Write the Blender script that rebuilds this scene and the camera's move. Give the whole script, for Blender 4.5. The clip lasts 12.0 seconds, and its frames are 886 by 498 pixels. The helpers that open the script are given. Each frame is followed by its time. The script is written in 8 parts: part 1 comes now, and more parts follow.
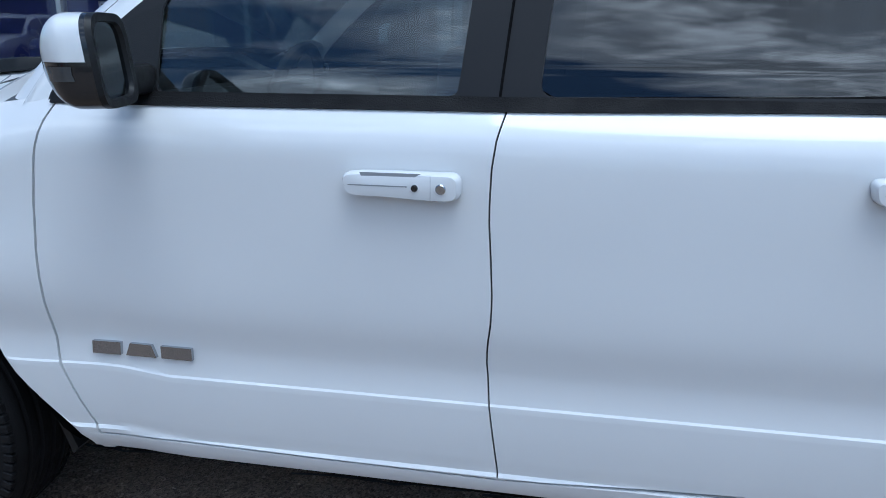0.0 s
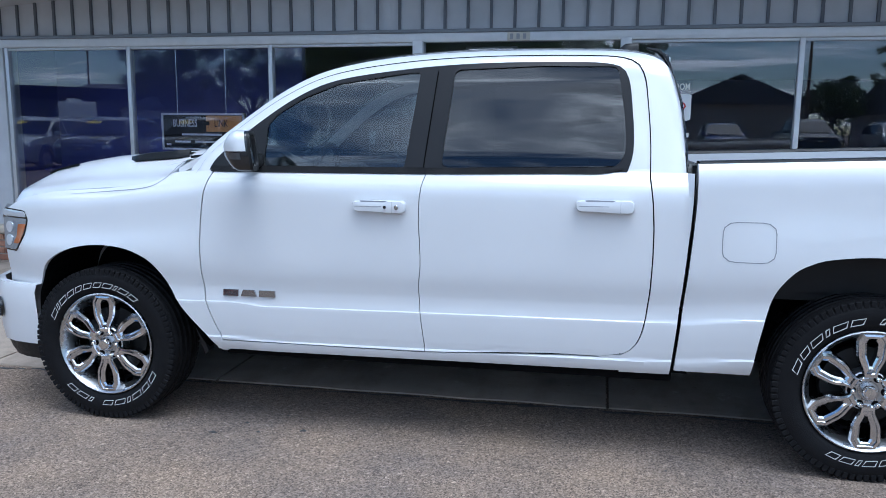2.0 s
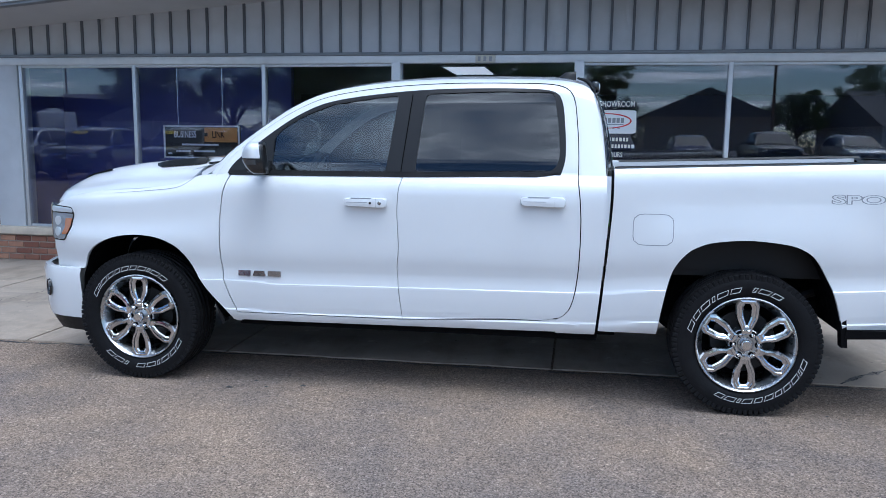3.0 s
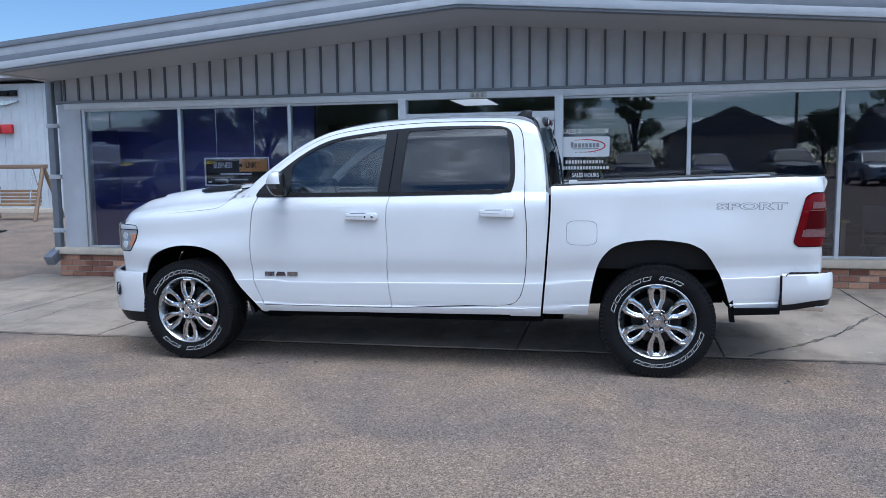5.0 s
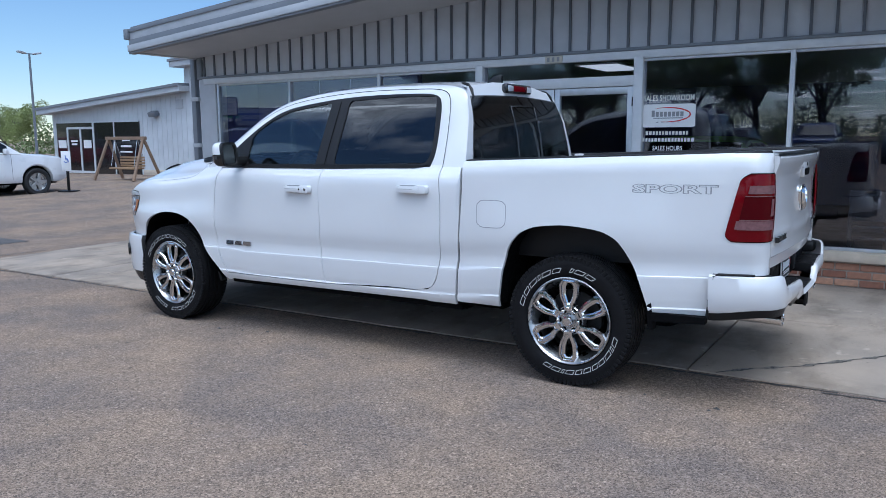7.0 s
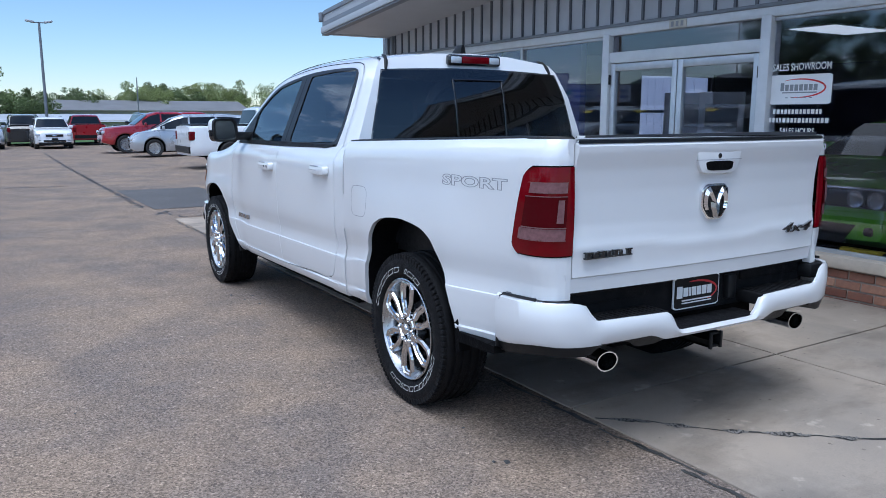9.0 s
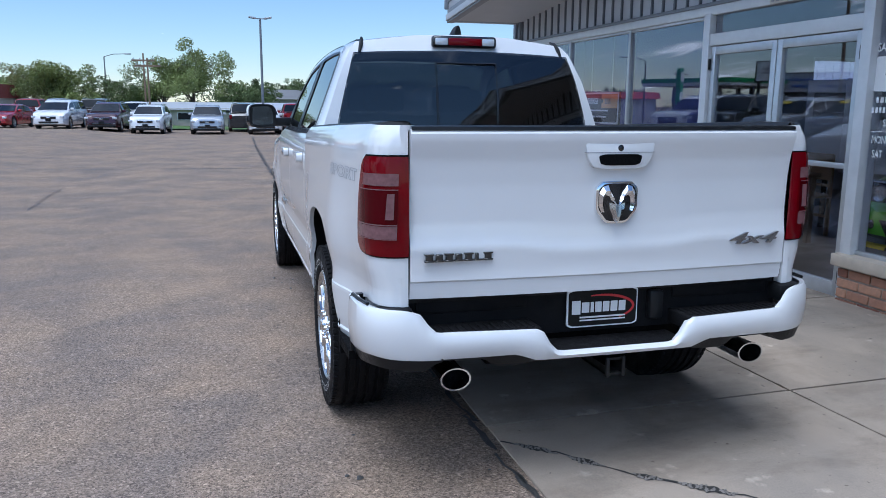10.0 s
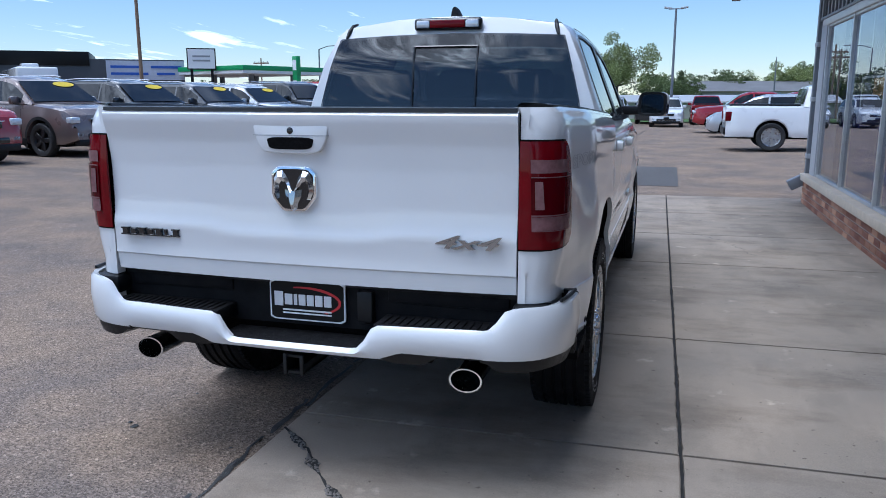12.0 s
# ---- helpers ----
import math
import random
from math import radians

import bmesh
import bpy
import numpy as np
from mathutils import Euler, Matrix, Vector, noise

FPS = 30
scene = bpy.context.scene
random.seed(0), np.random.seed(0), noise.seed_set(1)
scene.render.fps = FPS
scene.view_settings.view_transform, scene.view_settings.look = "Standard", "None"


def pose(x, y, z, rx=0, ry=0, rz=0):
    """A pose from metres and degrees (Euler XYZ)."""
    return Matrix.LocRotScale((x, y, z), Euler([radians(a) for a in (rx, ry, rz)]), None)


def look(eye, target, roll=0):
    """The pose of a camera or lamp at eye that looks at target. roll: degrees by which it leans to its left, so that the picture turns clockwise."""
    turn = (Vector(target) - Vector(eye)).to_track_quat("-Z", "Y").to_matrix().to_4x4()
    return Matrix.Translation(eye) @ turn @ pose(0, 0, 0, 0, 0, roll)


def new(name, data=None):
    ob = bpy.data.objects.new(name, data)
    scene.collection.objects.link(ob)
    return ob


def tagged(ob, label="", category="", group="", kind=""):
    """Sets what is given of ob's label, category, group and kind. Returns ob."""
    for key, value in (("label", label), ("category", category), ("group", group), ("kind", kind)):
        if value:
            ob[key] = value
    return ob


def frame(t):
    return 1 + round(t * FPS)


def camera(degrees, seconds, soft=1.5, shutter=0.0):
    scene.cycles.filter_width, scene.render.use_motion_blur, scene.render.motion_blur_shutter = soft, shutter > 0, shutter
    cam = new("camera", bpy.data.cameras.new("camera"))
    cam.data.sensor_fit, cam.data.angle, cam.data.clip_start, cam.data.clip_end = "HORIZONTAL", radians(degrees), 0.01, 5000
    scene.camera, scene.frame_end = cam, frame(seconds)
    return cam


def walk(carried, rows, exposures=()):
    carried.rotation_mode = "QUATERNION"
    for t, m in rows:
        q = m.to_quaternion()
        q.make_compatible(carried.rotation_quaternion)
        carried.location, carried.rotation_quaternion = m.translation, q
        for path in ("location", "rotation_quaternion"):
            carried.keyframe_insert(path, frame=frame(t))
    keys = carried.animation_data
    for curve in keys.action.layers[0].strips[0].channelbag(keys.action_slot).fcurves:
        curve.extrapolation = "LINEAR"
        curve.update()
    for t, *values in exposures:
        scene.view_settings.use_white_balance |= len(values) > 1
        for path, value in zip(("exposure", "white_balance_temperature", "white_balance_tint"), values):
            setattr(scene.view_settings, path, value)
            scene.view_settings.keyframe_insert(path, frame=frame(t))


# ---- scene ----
cam = camera(59.7, 12.0, soft=0.85)
PATH = [
    (0, (-0.013, -0.041, 1.476), (-0.425, 1.838, 0.929), 0.38),
    (0.5, (0.133, -0.564, 1.478), (-0.294, 1.342, 1.045), 0.48),
    (1, (0.290, -1.071, 1.487), (-0.138, 0.847, 1.116), 0.43),
    (1.5, (0.400, -1.530, 1.491), (-0.016, 0.399, 1.165), 0.57),
    (2, (0.580, -1.965, 1.511), (0.182, -0.029, 1.209), 0.57),
    (2.5, (0.683, -2.411, 1.526), (0.315, -0.466, 1.239), 0.73),
    (3, (0.799, -2.883, 1.518), (0.455, -0.932, 1.243), 0.74),
    (3.2, (0.866, -3.056, 1.522), (0.519, -1.105, 1.254), 0.60),
    (4.8, (1.341, -4.026, 1.549), (0.935, -2.080, 1.332), -0.59),
    (5, (1.439, -4.071, 1.538), (1.005, -2.131, 1.323), -0.52),
    (5.5, (1.910, -3.954, 1.550), (1.356, -2.044, 1.337), -0.56),
    (6, (2.493, -3.741, 1.558), (1.779, -1.887, 1.328), -0.39),
    (6.5, (3.034, -3.285, 1.530), (2.141, -1.514, 1.272), -0.27),
    (7, (3.580, -2.757, 1.532), (2.512, -1.090, 1.246), -0.30),
    (7.2, (3.786, -2.527, 1.501), (2.648, -0.909, 1.207), -0.31),
    (8.8, (5.121, -0.614, 1.546), (3.487, 0.489, 1.206), -0.07),
    (9, (5.225, -0.352, 1.537), (3.539, 0.667, 1.194), 0.11),
    (9.5, (5.413, 0.355, 1.527), (3.607, 1.138, 1.171), 0.30),
    (10, (5.516, 1.079, 1.515), (3.624, 1.612, 1.146), 0.42),
    (10.5, (5.548, 1.796, 1.519), (3.604, 2.063, 1.138), 0.36),
    (11, (5.541, 2.513, 1.509), (3.579, 2.508, 1.121), 0.27),
    (11.5, (5.467, 3.179, 1.488), (3.524, 2.902, 1.099), 0.19),
    (12, (5.354, 3.790, 1.478), (3.471, 3.238, 1.088), -0.03),
]
walk(cam, [(t, look(eye, target, roll)) for t, eye, target, roll in PATH], exposures=[(0, -0.46, 5150, 4), (1.2, -0.29, 5190, 6), (2.5, -0.09, 5230, 7), (5, -0.17, 5280, 8), (6.5, -0.22, 5300, 8), (9, -0.14, 5290, 8.5), (12, -0.18, 5260, 10)])

# ---- world, sun, exposure ----
world = bpy.data.worlds.new("sky")
scene.world = world
world.use_nodes = True
wn, wl = world.node_tree.nodes, world.node_tree.links
wn.clear()
SUN_EL, SUN_AZ = 74.0, 138.0
sky = wn.new("ShaderNodeTexSky")
sky.sky_type = "NISHITA"
sky.sun_disc = False
sky.sun_elevation, sky.sun_rotation = radians(SUN_EL), radians(SUN_AZ)
sky.air_density, sky.dust_density, sky.ozone_density = 1.0, 0.0, 3.0
tc = wn.new("ShaderNodeTexCoord")
sep = wn.new("ShaderNodeSeparateXYZ")
wl.new(tc.outputs["Generated"], sep.inputs[0])


def wmath(op, a, b=None):
    n = wn.new("ShaderNodeMath")
    n.operation = op
    for k, v in enumerate((a, b)):
        if v is None:
            continue
        if isinstance(v, (int, float)):
            n.inputs[k].default_value = v
        else:
            wl.new(v, n.inputs[k])
    return n.outputs[0]


# a broken cloud layer on a flat deck: direction divided by its height
zup = wmath("ADD", wmath("MAXIMUM", sep.outputs[2], 0.0), 0.10)
comb = wn.new("ShaderNodeCombineXYZ")
wl.new(wmath("DIVIDE", sep.outputs[0], zup), comb.inputs[0])
wl.new(wmath("DIVIDE", sep.outputs[1], zup), comb.inputs[1])
stretch = wn.new("ShaderNodeMapping")
stretch.inputs["Scale"].default_value = (0.30, 1.0, 1.0)
wl.new(comb.outputs[0], stretch.inputs["Vector"])


def cloud_noise(scale, detail, rough, shift):
    n = wn.new("ShaderNodeTexNoise")
    n.inputs["Scale"].default_value, n.inputs["Detail"].default_value, n.inputs["Roughness"].default_value = scale, detail, rough
    n.inputs["Distortion"].default_value = 0.4
    mv = wn.new("ShaderNodeMapping")
    mv.inputs["Location"].default_value = shift
    wl.new(stretch.outputs[0], mv.inputs["Vector"])
    wl.new(mv.outputs[0], n.inputs["Vector"])
    return n.outputs[0]


# more cloud to the south, east and overhead, the west and the horizon mostly clear
bank = wmath("ADD", wmath("ADD", wmath("MULTIPLY", sep.outputs[1], -0.135), wmath("MULTIPLY", sep.outputs[0], 0.005)), wmath("MULTIPLY", wmath("ADD", sep.outputs[2], -0.6), 0.20))
ramp = wn.new("ShaderNodeValToRGB")
ramp.color_ramp.elements[0].position, ramp.color_ramp.elements[1].position = 0.530, 0.625
cover = wmath("ADD", wmath("ADD", wmath("MULTIPLY", cloud_noise(2.5, 9.0, 0.54, (3.1, 1.7, 0.0)), 0.72), wmath("MULTIPLY", cloud_noise(8.0, 8.0, 0.58, (0.7, 4.1, 0.0)), 0.28)), bank)
wl.new(cover, ramp.inputs[0])
shade = wn.new("ShaderNodeValToRGB")
shade.color_ramp.elements[0].position, shade.color_ramp.elements[1].position = 0.465, 0.555
shade.color_ramp.elements[0].color = (8.0, 8.2, 8.8, 1)
shade.color_ramp.elements[1].color = (28.0, 28.2, 28.6, 1)
# broad swells with fine streaks across them
streaks = wmath("ADD", wmath("MULTIPLY", cloud_noise(6.0, 9.0, 0.66, (0.3, 5.2, 0.0)), 0.60), wmath("MULTIPLY", cloud_noise(18.0, 6.0, 0.66, (1.3, 2.2, 0.0)), 0.40))
wl.new(streaks, shade.inputs[0])
# thin cloud and cloud seen low and far is bright, only the thick part overhead has grey undersides
thick_part = wn.new("ShaderNodeValToRGB")
thick_part.color_ramp.elements[0].position, thick_part.color_ramp.elements[1].position = 0.58, 0.63
wl.new(cover, thick_part.inputs[0])
body = wn.new("ShaderNodeMixRGB")
body.inputs[1].default_value = (14.0, 14.3, 15.0, 1)
low = wn.new("ShaderNodeMapRange")
low.inputs["From Min"].default_value, low.inputs["From Max"].default_value = 0.22, 0.50
low.inputs["To Min"].default_value, low.inputs["To Max"].default_value = 0.15, 1.0
wl.new(sep.outputs[2], low.inputs["Value"])
wl.new(wmath("MULTIPLY", thick_part.outputs[0], low.outputs[0]), body.inputs[0])
wl.new(shade.outputs[0], body.inputs[2])
wmix = wn.new("ShaderNodeMixRGB")
wl.new(ramp.outputs[0], wmix.inputs[0])
wl.new(sky.outputs[0], wmix.inputs[1])
wl.new(body.outputs[0], wmix.inputs[2])
bg = wn.new("ShaderNodeBackground")
bg.inputs[1].default_value = 0.137
wl.new(wmix.outputs[0], bg.inputs[0])
wo = wn.new("ShaderNodeOutputWorld")
wl.new(bg.outputs[0], wo.inputs[0])

sun_data = bpy.data.lights.new("sun", "SUN")
sun_data.energy, sun_data.angle, sun_data.color = 2.85, radians(40), (1.0, 0.95, 0.88)
sun = new("sun", sun_data)
az = radians(SUN_AZ)
sun_dir = Vector((math.sin(az) * math.cos(radians(SUN_EL)), math.cos(az) * math.cos(radians(SUN_EL)), math.sin(radians(SUN_EL))))
sun.matrix_world = look(sun_dir * 60, (0, 0, 0))
scene.view_settings.exposure = 0.0

# ---- materials ----
def mat(name, base, rough=0.5, metal=0.0, var=0.10, scale=6.0, bump=0.0, bscale=120.0, coat=0.0, spec=0.5, big=0.7, rnd=0.0, second=None, smix=0.0):
    """A painted, stone, plastic or metal surface: base colour with stains at two scales, fine relief."""
    m = bpy.data.materials.new(name)
    m.use_nodes = True
    nt = m.node_tree
    N, Lk = nt.nodes, nt.links
    p = N["Principled BSDF"]
    p.inputs["Roughness"].default_value = rough
    p.inputs["Metallic"].default_value = metal
    p.inputs["Specular IOR Level"].default_value = spec
    p.inputs["Coat Weight"].default_value = coat
    p.inputs["Coat Roughness"].default_value = 0.03
    co = N.new("ShaderNodeTexCoord")
    n1, n2 = N.new("ShaderNodeTexNoise"), N.new("ShaderNodeTexNoise")
    n1.inputs["Scale"].default_value, n1.inputs["Detail"].default_value = scale, 6
    n2.inputs["Scale"].default_value, n2.inputs["Detail"].default_value = big, 4
    for n in (n1, n2):
        Lk.new(co.outputs["Object"], n.inputs["Vector"])
    add = N.new("ShaderNodeMath")
    add.operation = "ADD"
    Lk.new(n1.outputs[0], add.inputs[0])
    Lk.new(n2.outputs[0], add.inputs[1])
    r = N.new("ShaderNodeMapRange")
    r.inputs["From Min"].default_value, r.inputs["From Max"].default_value = 0.7, 1.3
    r.inputs["To Min"].default_value, r.inputs["To Max"].default_value = 1 - var, 1 + var
    Lk.new(add.outputs[0], r.inputs["Value"])
    val = r.outputs[0]
    if rnd:
        oi = N.new("ShaderNodeObjectInfo")
        r2 = N.new("ShaderNodeMapRange")
        r2.inputs["To Min"].default_value, r2.inputs["To Max"].default_value = 1 - rnd, 1 + rnd
        Lk.new(oi.outputs["Random"], r2.inputs["Value"])
        mu = N.new("ShaderNodeMath")
        mu.operation = "MULTIPLY"
        Lk.new(val, mu.inputs[0])
        Lk.new(r2.outputs[0], mu.inputs[1])
        val = mu.outputs[0]
    mix = N.new("ShaderNodeVectorMath")
    mix.operation = "SCALE"
    mix.inputs[0].default_value = base
    if second:
        mc = N.new("ShaderNodeMixRGB")
        mc.inputs[1].default_value, mc.inputs[2].default_value = (*base, 1), (*second, 1)
        if rnd:
            Lk.new(oi.outputs["Random"], mc.inputs[0])
        else:
            r3 = N.new("ShaderNodeValToRGB")
            r3.color_ramp.elements[0].position, r3.color_ramp.elements[1].position = 0.48 - smix, 0.62 - smix
            Lk.new(n2.outputs[0], r3.inputs[0])
            Lk.new(r3.outputs[0], mc.inputs[0])
        Lk.new(mc.outputs[0], mix.inputs[0])
    Lk.new(val, mix.inputs["Scale"])
    Lk.new(mix.outputs[0], p.inputs["Base Color"])
    rr = N.new("ShaderNodeMapRange")
    rr.inputs["From Min"].default_value, rr.inputs["From Max"].default_value = 0.3, 0.7
    rr.inputs["To Min"].default_value, rr.inputs["To Max"].default_value = max(0.0, rough - 0.35 * rough * min(1, var * 4)), min(1, rough + 0.35 * rough * min(1, var * 4))
    Lk.new(n1.outputs[0], rr.inputs["Value"])
    Lk.new(rr.outputs[0], p.inputs["Roughness"])
    if bump:
        n3 = N.new("ShaderNodeTexNoise")
        n3.inputs["Scale"].default_value, n3.inputs["Detail"].default_value = bscale, 5
        Lk.new(co.outputs["Object"], n3.inputs["Vector"])
        b = N.new("ShaderNodeBump")
        b.inputs["Strength"].default_value, b.inputs["Distance"].default_value = min(1.0, bump * 10), 0.01
        Lk.new(n3.outputs[0], b.inputs["Height"])
        Lk.new(b.outputs[0], p.inputs["Normal"])
    return m


def glass(name, tint=(0.5, 0.55, 0.58), rough=0.0, ior=1.5):
    m = bpy.data.materials.new(name)
    m.use_nodes = True
    p = m.node_tree.nodes["Principled BSDF"]
    p.inputs["Base Color"].default_value = (*tint, 1)
    p.inputs["Transmission Weight"].default_value = 1.0
    p.inputs["Roughness"].default_value = rough
    p.inputs["IOR"].default_value = ior
    return m


def glow(name, col, strength):
    m = bpy.data.materials.new(name)
    m.use_nodes = True
    p = m.node_tree.nodes["Principled BSDF"]
    p.inputs["Base Color"].default_value = (*col, 1)
    p.inputs["Emission Color"].default_value = (*col, 1)
    p.inputs["Emission Strength"].default_value = strength
    return m


def asphalt_mat():
    """Worn grey-brown asphalt: fine stones, large pale patches, dark seams of tar."""
    m = bpy.data.materials.new("asphalt")
    m.use_nodes = True
    nt = m.node_tree
    N, Lk = nt.nodes, nt.links
    p = N["Principled BSDF"]
    p.inputs["Roughness"].default_value = 0.88
    p.inputs["Specular IOR Level"].default_value = 0.12
    co = N.new("ShaderNodeTexCoord")

    def noise_tex(scale, detail, rough=0.5):
        n = N.new("ShaderNodeTexNoise")
        n.inputs["Scale"].default_value, n.inputs["Detail"].default_value, n.inputs["Roughness"].default_value = scale, detail, rough
        Lk.new(co.outputs["Object"], n.inputs["Vector"])
        return n.outputs[0]

    def ramped(src, a, b, ca, cb):
        r = N.new("ShaderNodeValToRGB")
        r.color_ramp.elements[0].position, r.color_ramp.elements[1].position = a, b
        r.color_ramp.elements[0].color, r.color_ramp.elements[1].color = (*ca, 1), (*cb, 1)
        Lk.new(src, r.inputs[0])
        return r.outputs[0]

    def mixed(f, a, b, how="MIX"):
        x = N.new("ShaderNodeMixRGB")
        x.blend_type = how
        for k, v in enumerate((f, a, b)):
            if isinstance(v, float):
                x.inputs[k].default_value = v
            else:
                Lk.new(v, x.inputs[k])
        return x.outputs[0]

    vo = N.new("ShaderNodeTexVoronoi")
    vo.inputs["Scale"].default_value = 150.0
    Lk.new(co.outputs["Object"], vo.inputs["Vector"])
    stones = ramped(vo.outputs["Color"], 0.0, 1.0, (0.36, 0.345, 0.33), (1.95, 1.87, 1.78))
    # sparse pale chips among the stones
    vc = N.new("ShaderNodeTexVoronoi")
    vc.inputs["Scale"].default_value = 80.0
    Lk.new(co.outputs["Object"], vc.inputs["Vector"])
    chips = ramped(vc.outputs["Color"], 0.80, 0.93, (0.97, 0.97, 0.97), (1.55, 1.55, 1.55))
    fine = ramped(noise_tex(45, 6, 0.7), 0.3, 0.7, (0.80, 0.79, 0.78), (1.2, 1.2, 1.2))
    large = ramped(noise_tex(0.85, 5, 0.62), 0.38, 0.62, (0.170, 0.145, 0.129), (0.240, 0.190, 0.147))
    blot = ramped(noise_tex(2.3, 4, 0.6), 0.35, 0.70, (0.90, 0.90, 0.91), (1.10, 1.08, 1.06))
    # a ragged band of oil and dirt where the lot meets the concrete
    sp = N.new("ShaderNodeSeparateXYZ")
    Lk.new(co.outputs["Object"], sp.inputs[0])
    edge = N.new("ShaderNodeMath")
    edge.operation = "MULTIPLY_ADD"
    Lk.new(noise_tex(4.5, 5, 0.65), edge.inputs[0])
    edge.inputs[1].default_value = 0.75
    Lk.new(sp.outputs[1], edge.inputs[2])
    near = N.new("ShaderNodeMath")
    near.operation = "COMPARE"
    Lk.new(sp.outputs[0], near.inputs[0])
    near.inputs[1].default_value, near.inputs[2].default_value = 0.5, 7.0
    band = N.new("ShaderNodeMath")
    band.operation = "MULTIPLY"
    Lk.new(ramped(edge.outputs[0], 2.42, 2.66, (0, 0, 0), (0.55, 0.55, 0.55)), band.inputs[0])
    Lk.new(near.outputs[0], band.inputs[1])
    dirt = N.new("ShaderNodeMixRGB")
    dirt.inputs[1].default_value, dirt.inputs[2].default_value = (1, 1, 1, 1), (0.45, 0.44, 0.43, 1)
    Lk.new(band.outputs[0], dirt.inputs[0])
    col = mixed(1.0, mixed(1.0, mixed(1.0, large, blot, "MULTIPLY"), fine, "MULTIPLY"), stones, "MULTIPLY")
    col = mixed(1.0, mixed(1.0, col, chips, "MULTIPLY"), dirt.outputs[0], "MULTIPLY")
    Lk.new(col, p.inputs["Base Color"])
    b = N.new("ShaderNodeBump")
    b.inputs["Strength"].default_value, b.inputs["Distance"].default_value = 0.55, 0.006
    Lk.new(vo.outputs["Distance"], b.inputs["Height"])
    Lk.new(b.outputs[0], p.inputs["Normal"])
    return m


def concrete_mat():
    """Broom-finished concrete: per-slab tone, tan and pale stains, dark drips, fine grit."""
    m = bpy.data.materials.new("grey_concrete")
    m.use_nodes = True
    N, Lk = m.node_tree.nodes, m.node_tree.links
    p = N["Principled BSDF"]
    p.inputs["Roughness"].default_value = 0.86
    p.inputs["Specular IOR Level"].default_value = 0.25
    co = N.new("ShaderNodeTexCoord")

    def noise_ramp(scale, detail, rough, a, b, ca, cb, squash=(1, 1, 1)):
        mp = N.new("ShaderNodeMapping")
        mp.inputs["Scale"].default_value = squash
        Lk.new(co.outputs["Object"], mp.inputs["Vector"])
        n = N.new("ShaderNodeTexNoise")
        n.inputs["Scale"].default_value, n.inputs["Detail"].default_value, n.inputs["Roughness"].default_value = scale, detail, rough
        Lk.new(mp.outputs[0], n.inputs["Vector"])
        r = N.new("ShaderNodeValToRGB")
        r.color_ramp.elements[0].position, r.color_ramp.elements[1].position = a, b
        r.color_ramp.elements[0].color, r.color_ramp.elements[1].color = (*ca, 1), (*cb, 1)
        Lk.new(n.outputs[0], r.inputs[0])
        return r.outputs[0], n.outputs[0]

    def times(a, b):
        x = N.new("ShaderNodeMixRGB")
        x.blend_type = "MULTIPLY"
        x.inputs[0].default_value = 1.0
        Lk.new(a, x.inputs[1])
        Lk.new(b, x.inputs[2])
        return x.outputs[0]

    large = noise_ramp(0.75, 5, 0.6, 0.36, 0.64, (0.275, 0.236, 0.197), (0.375, 0.307, 0.240))[0]
    stain = noise_ramp(2.6, 6, 0.65, 0.34, 0.52, (0.74, 0.73, 0.72), (1.03, 1.03, 1.03), (1.0, 0.45, 1.0))[0]
    pale = noise_ramp(5.0, 5, 0.6, 0.64, 0.70, (1.0, 1.0, 1.0), (1.42, 1.41, 1.40))[0]
    smear = noise_ramp(1.3, 7, 0.62, 0.40, 0.50, (0.84, 0.85, 0.86), (1.0, 1.0, 1.0), (0.55, 1.3, 1.0))[0]
    specks = noise_ramp(28, 3, 0.5, 0.70, 0.74, (1.0, 1.0, 1.0), (0.55, 0.54, 0.53))[0]
    grit, height = noise_ramp(170, 4, 0.7, 0.3, 0.7, (0.86, 0.86, 0.86), (1.12, 1.12, 1.12))
    oi = N.new("ShaderNodeObjectInfo")
    r2 = N.new("ShaderNodeMapRange")
    r2.inputs["To Min"].default_value, r2.inputs["To Max"].default_value = 0.92, 1.06
    Lk.new(oi.outputs["Random"], r2.inputs["Value"])
    sc = N.new("ShaderNodeVectorMath")
    sc.operation = "SCALE"
    Lk.new(times(times(times(times(times(large, stain), pale), smear), specks), grit), sc.inputs[0])
    Lk.new(r2.outputs[0], sc.inputs["Scale"])
    Lk.new(sc.outputs[0], p.inputs["Base Color"])
    b = N.new("ShaderNodeBump")
    b.inputs["Strength"].default_value, b.inputs["Distance"].default_value = 0.4, 0.004
    Lk.new(height, b.inputs["Height"])
    Lk.new(b.outputs[0], p.inputs["Normal"])
    return m


PAINT = mat("white_car_paint", (0.72, 0.73, 0.74), 0.32, 0, 0.015, 3, 0.0, coat=1.0)
CHROME = mat("chrome", (0.86, 0.87, 0.88), 0.07, 1.0, 0.03, 12)
WHEELCHROME = mat("polished_wheel_chrome", (0.66, 0.67, 0.69), 0.09, 1.0, 0.05, 20)
SMOKED = mat("smoked_indicator_lens", (0.05, 0.052, 0.055), 0.1, 0, 0.2, 40, coat=0.3)
BARREL = mat("cast_rim_metal", (0.52, 0.53, 0.54), 0.28, 1.0, 0.08, 20)
BRUSHED = mat("machined_metal", (0.55, 0.56, 0.57), 0.22, 1.0, 0.05, 30)
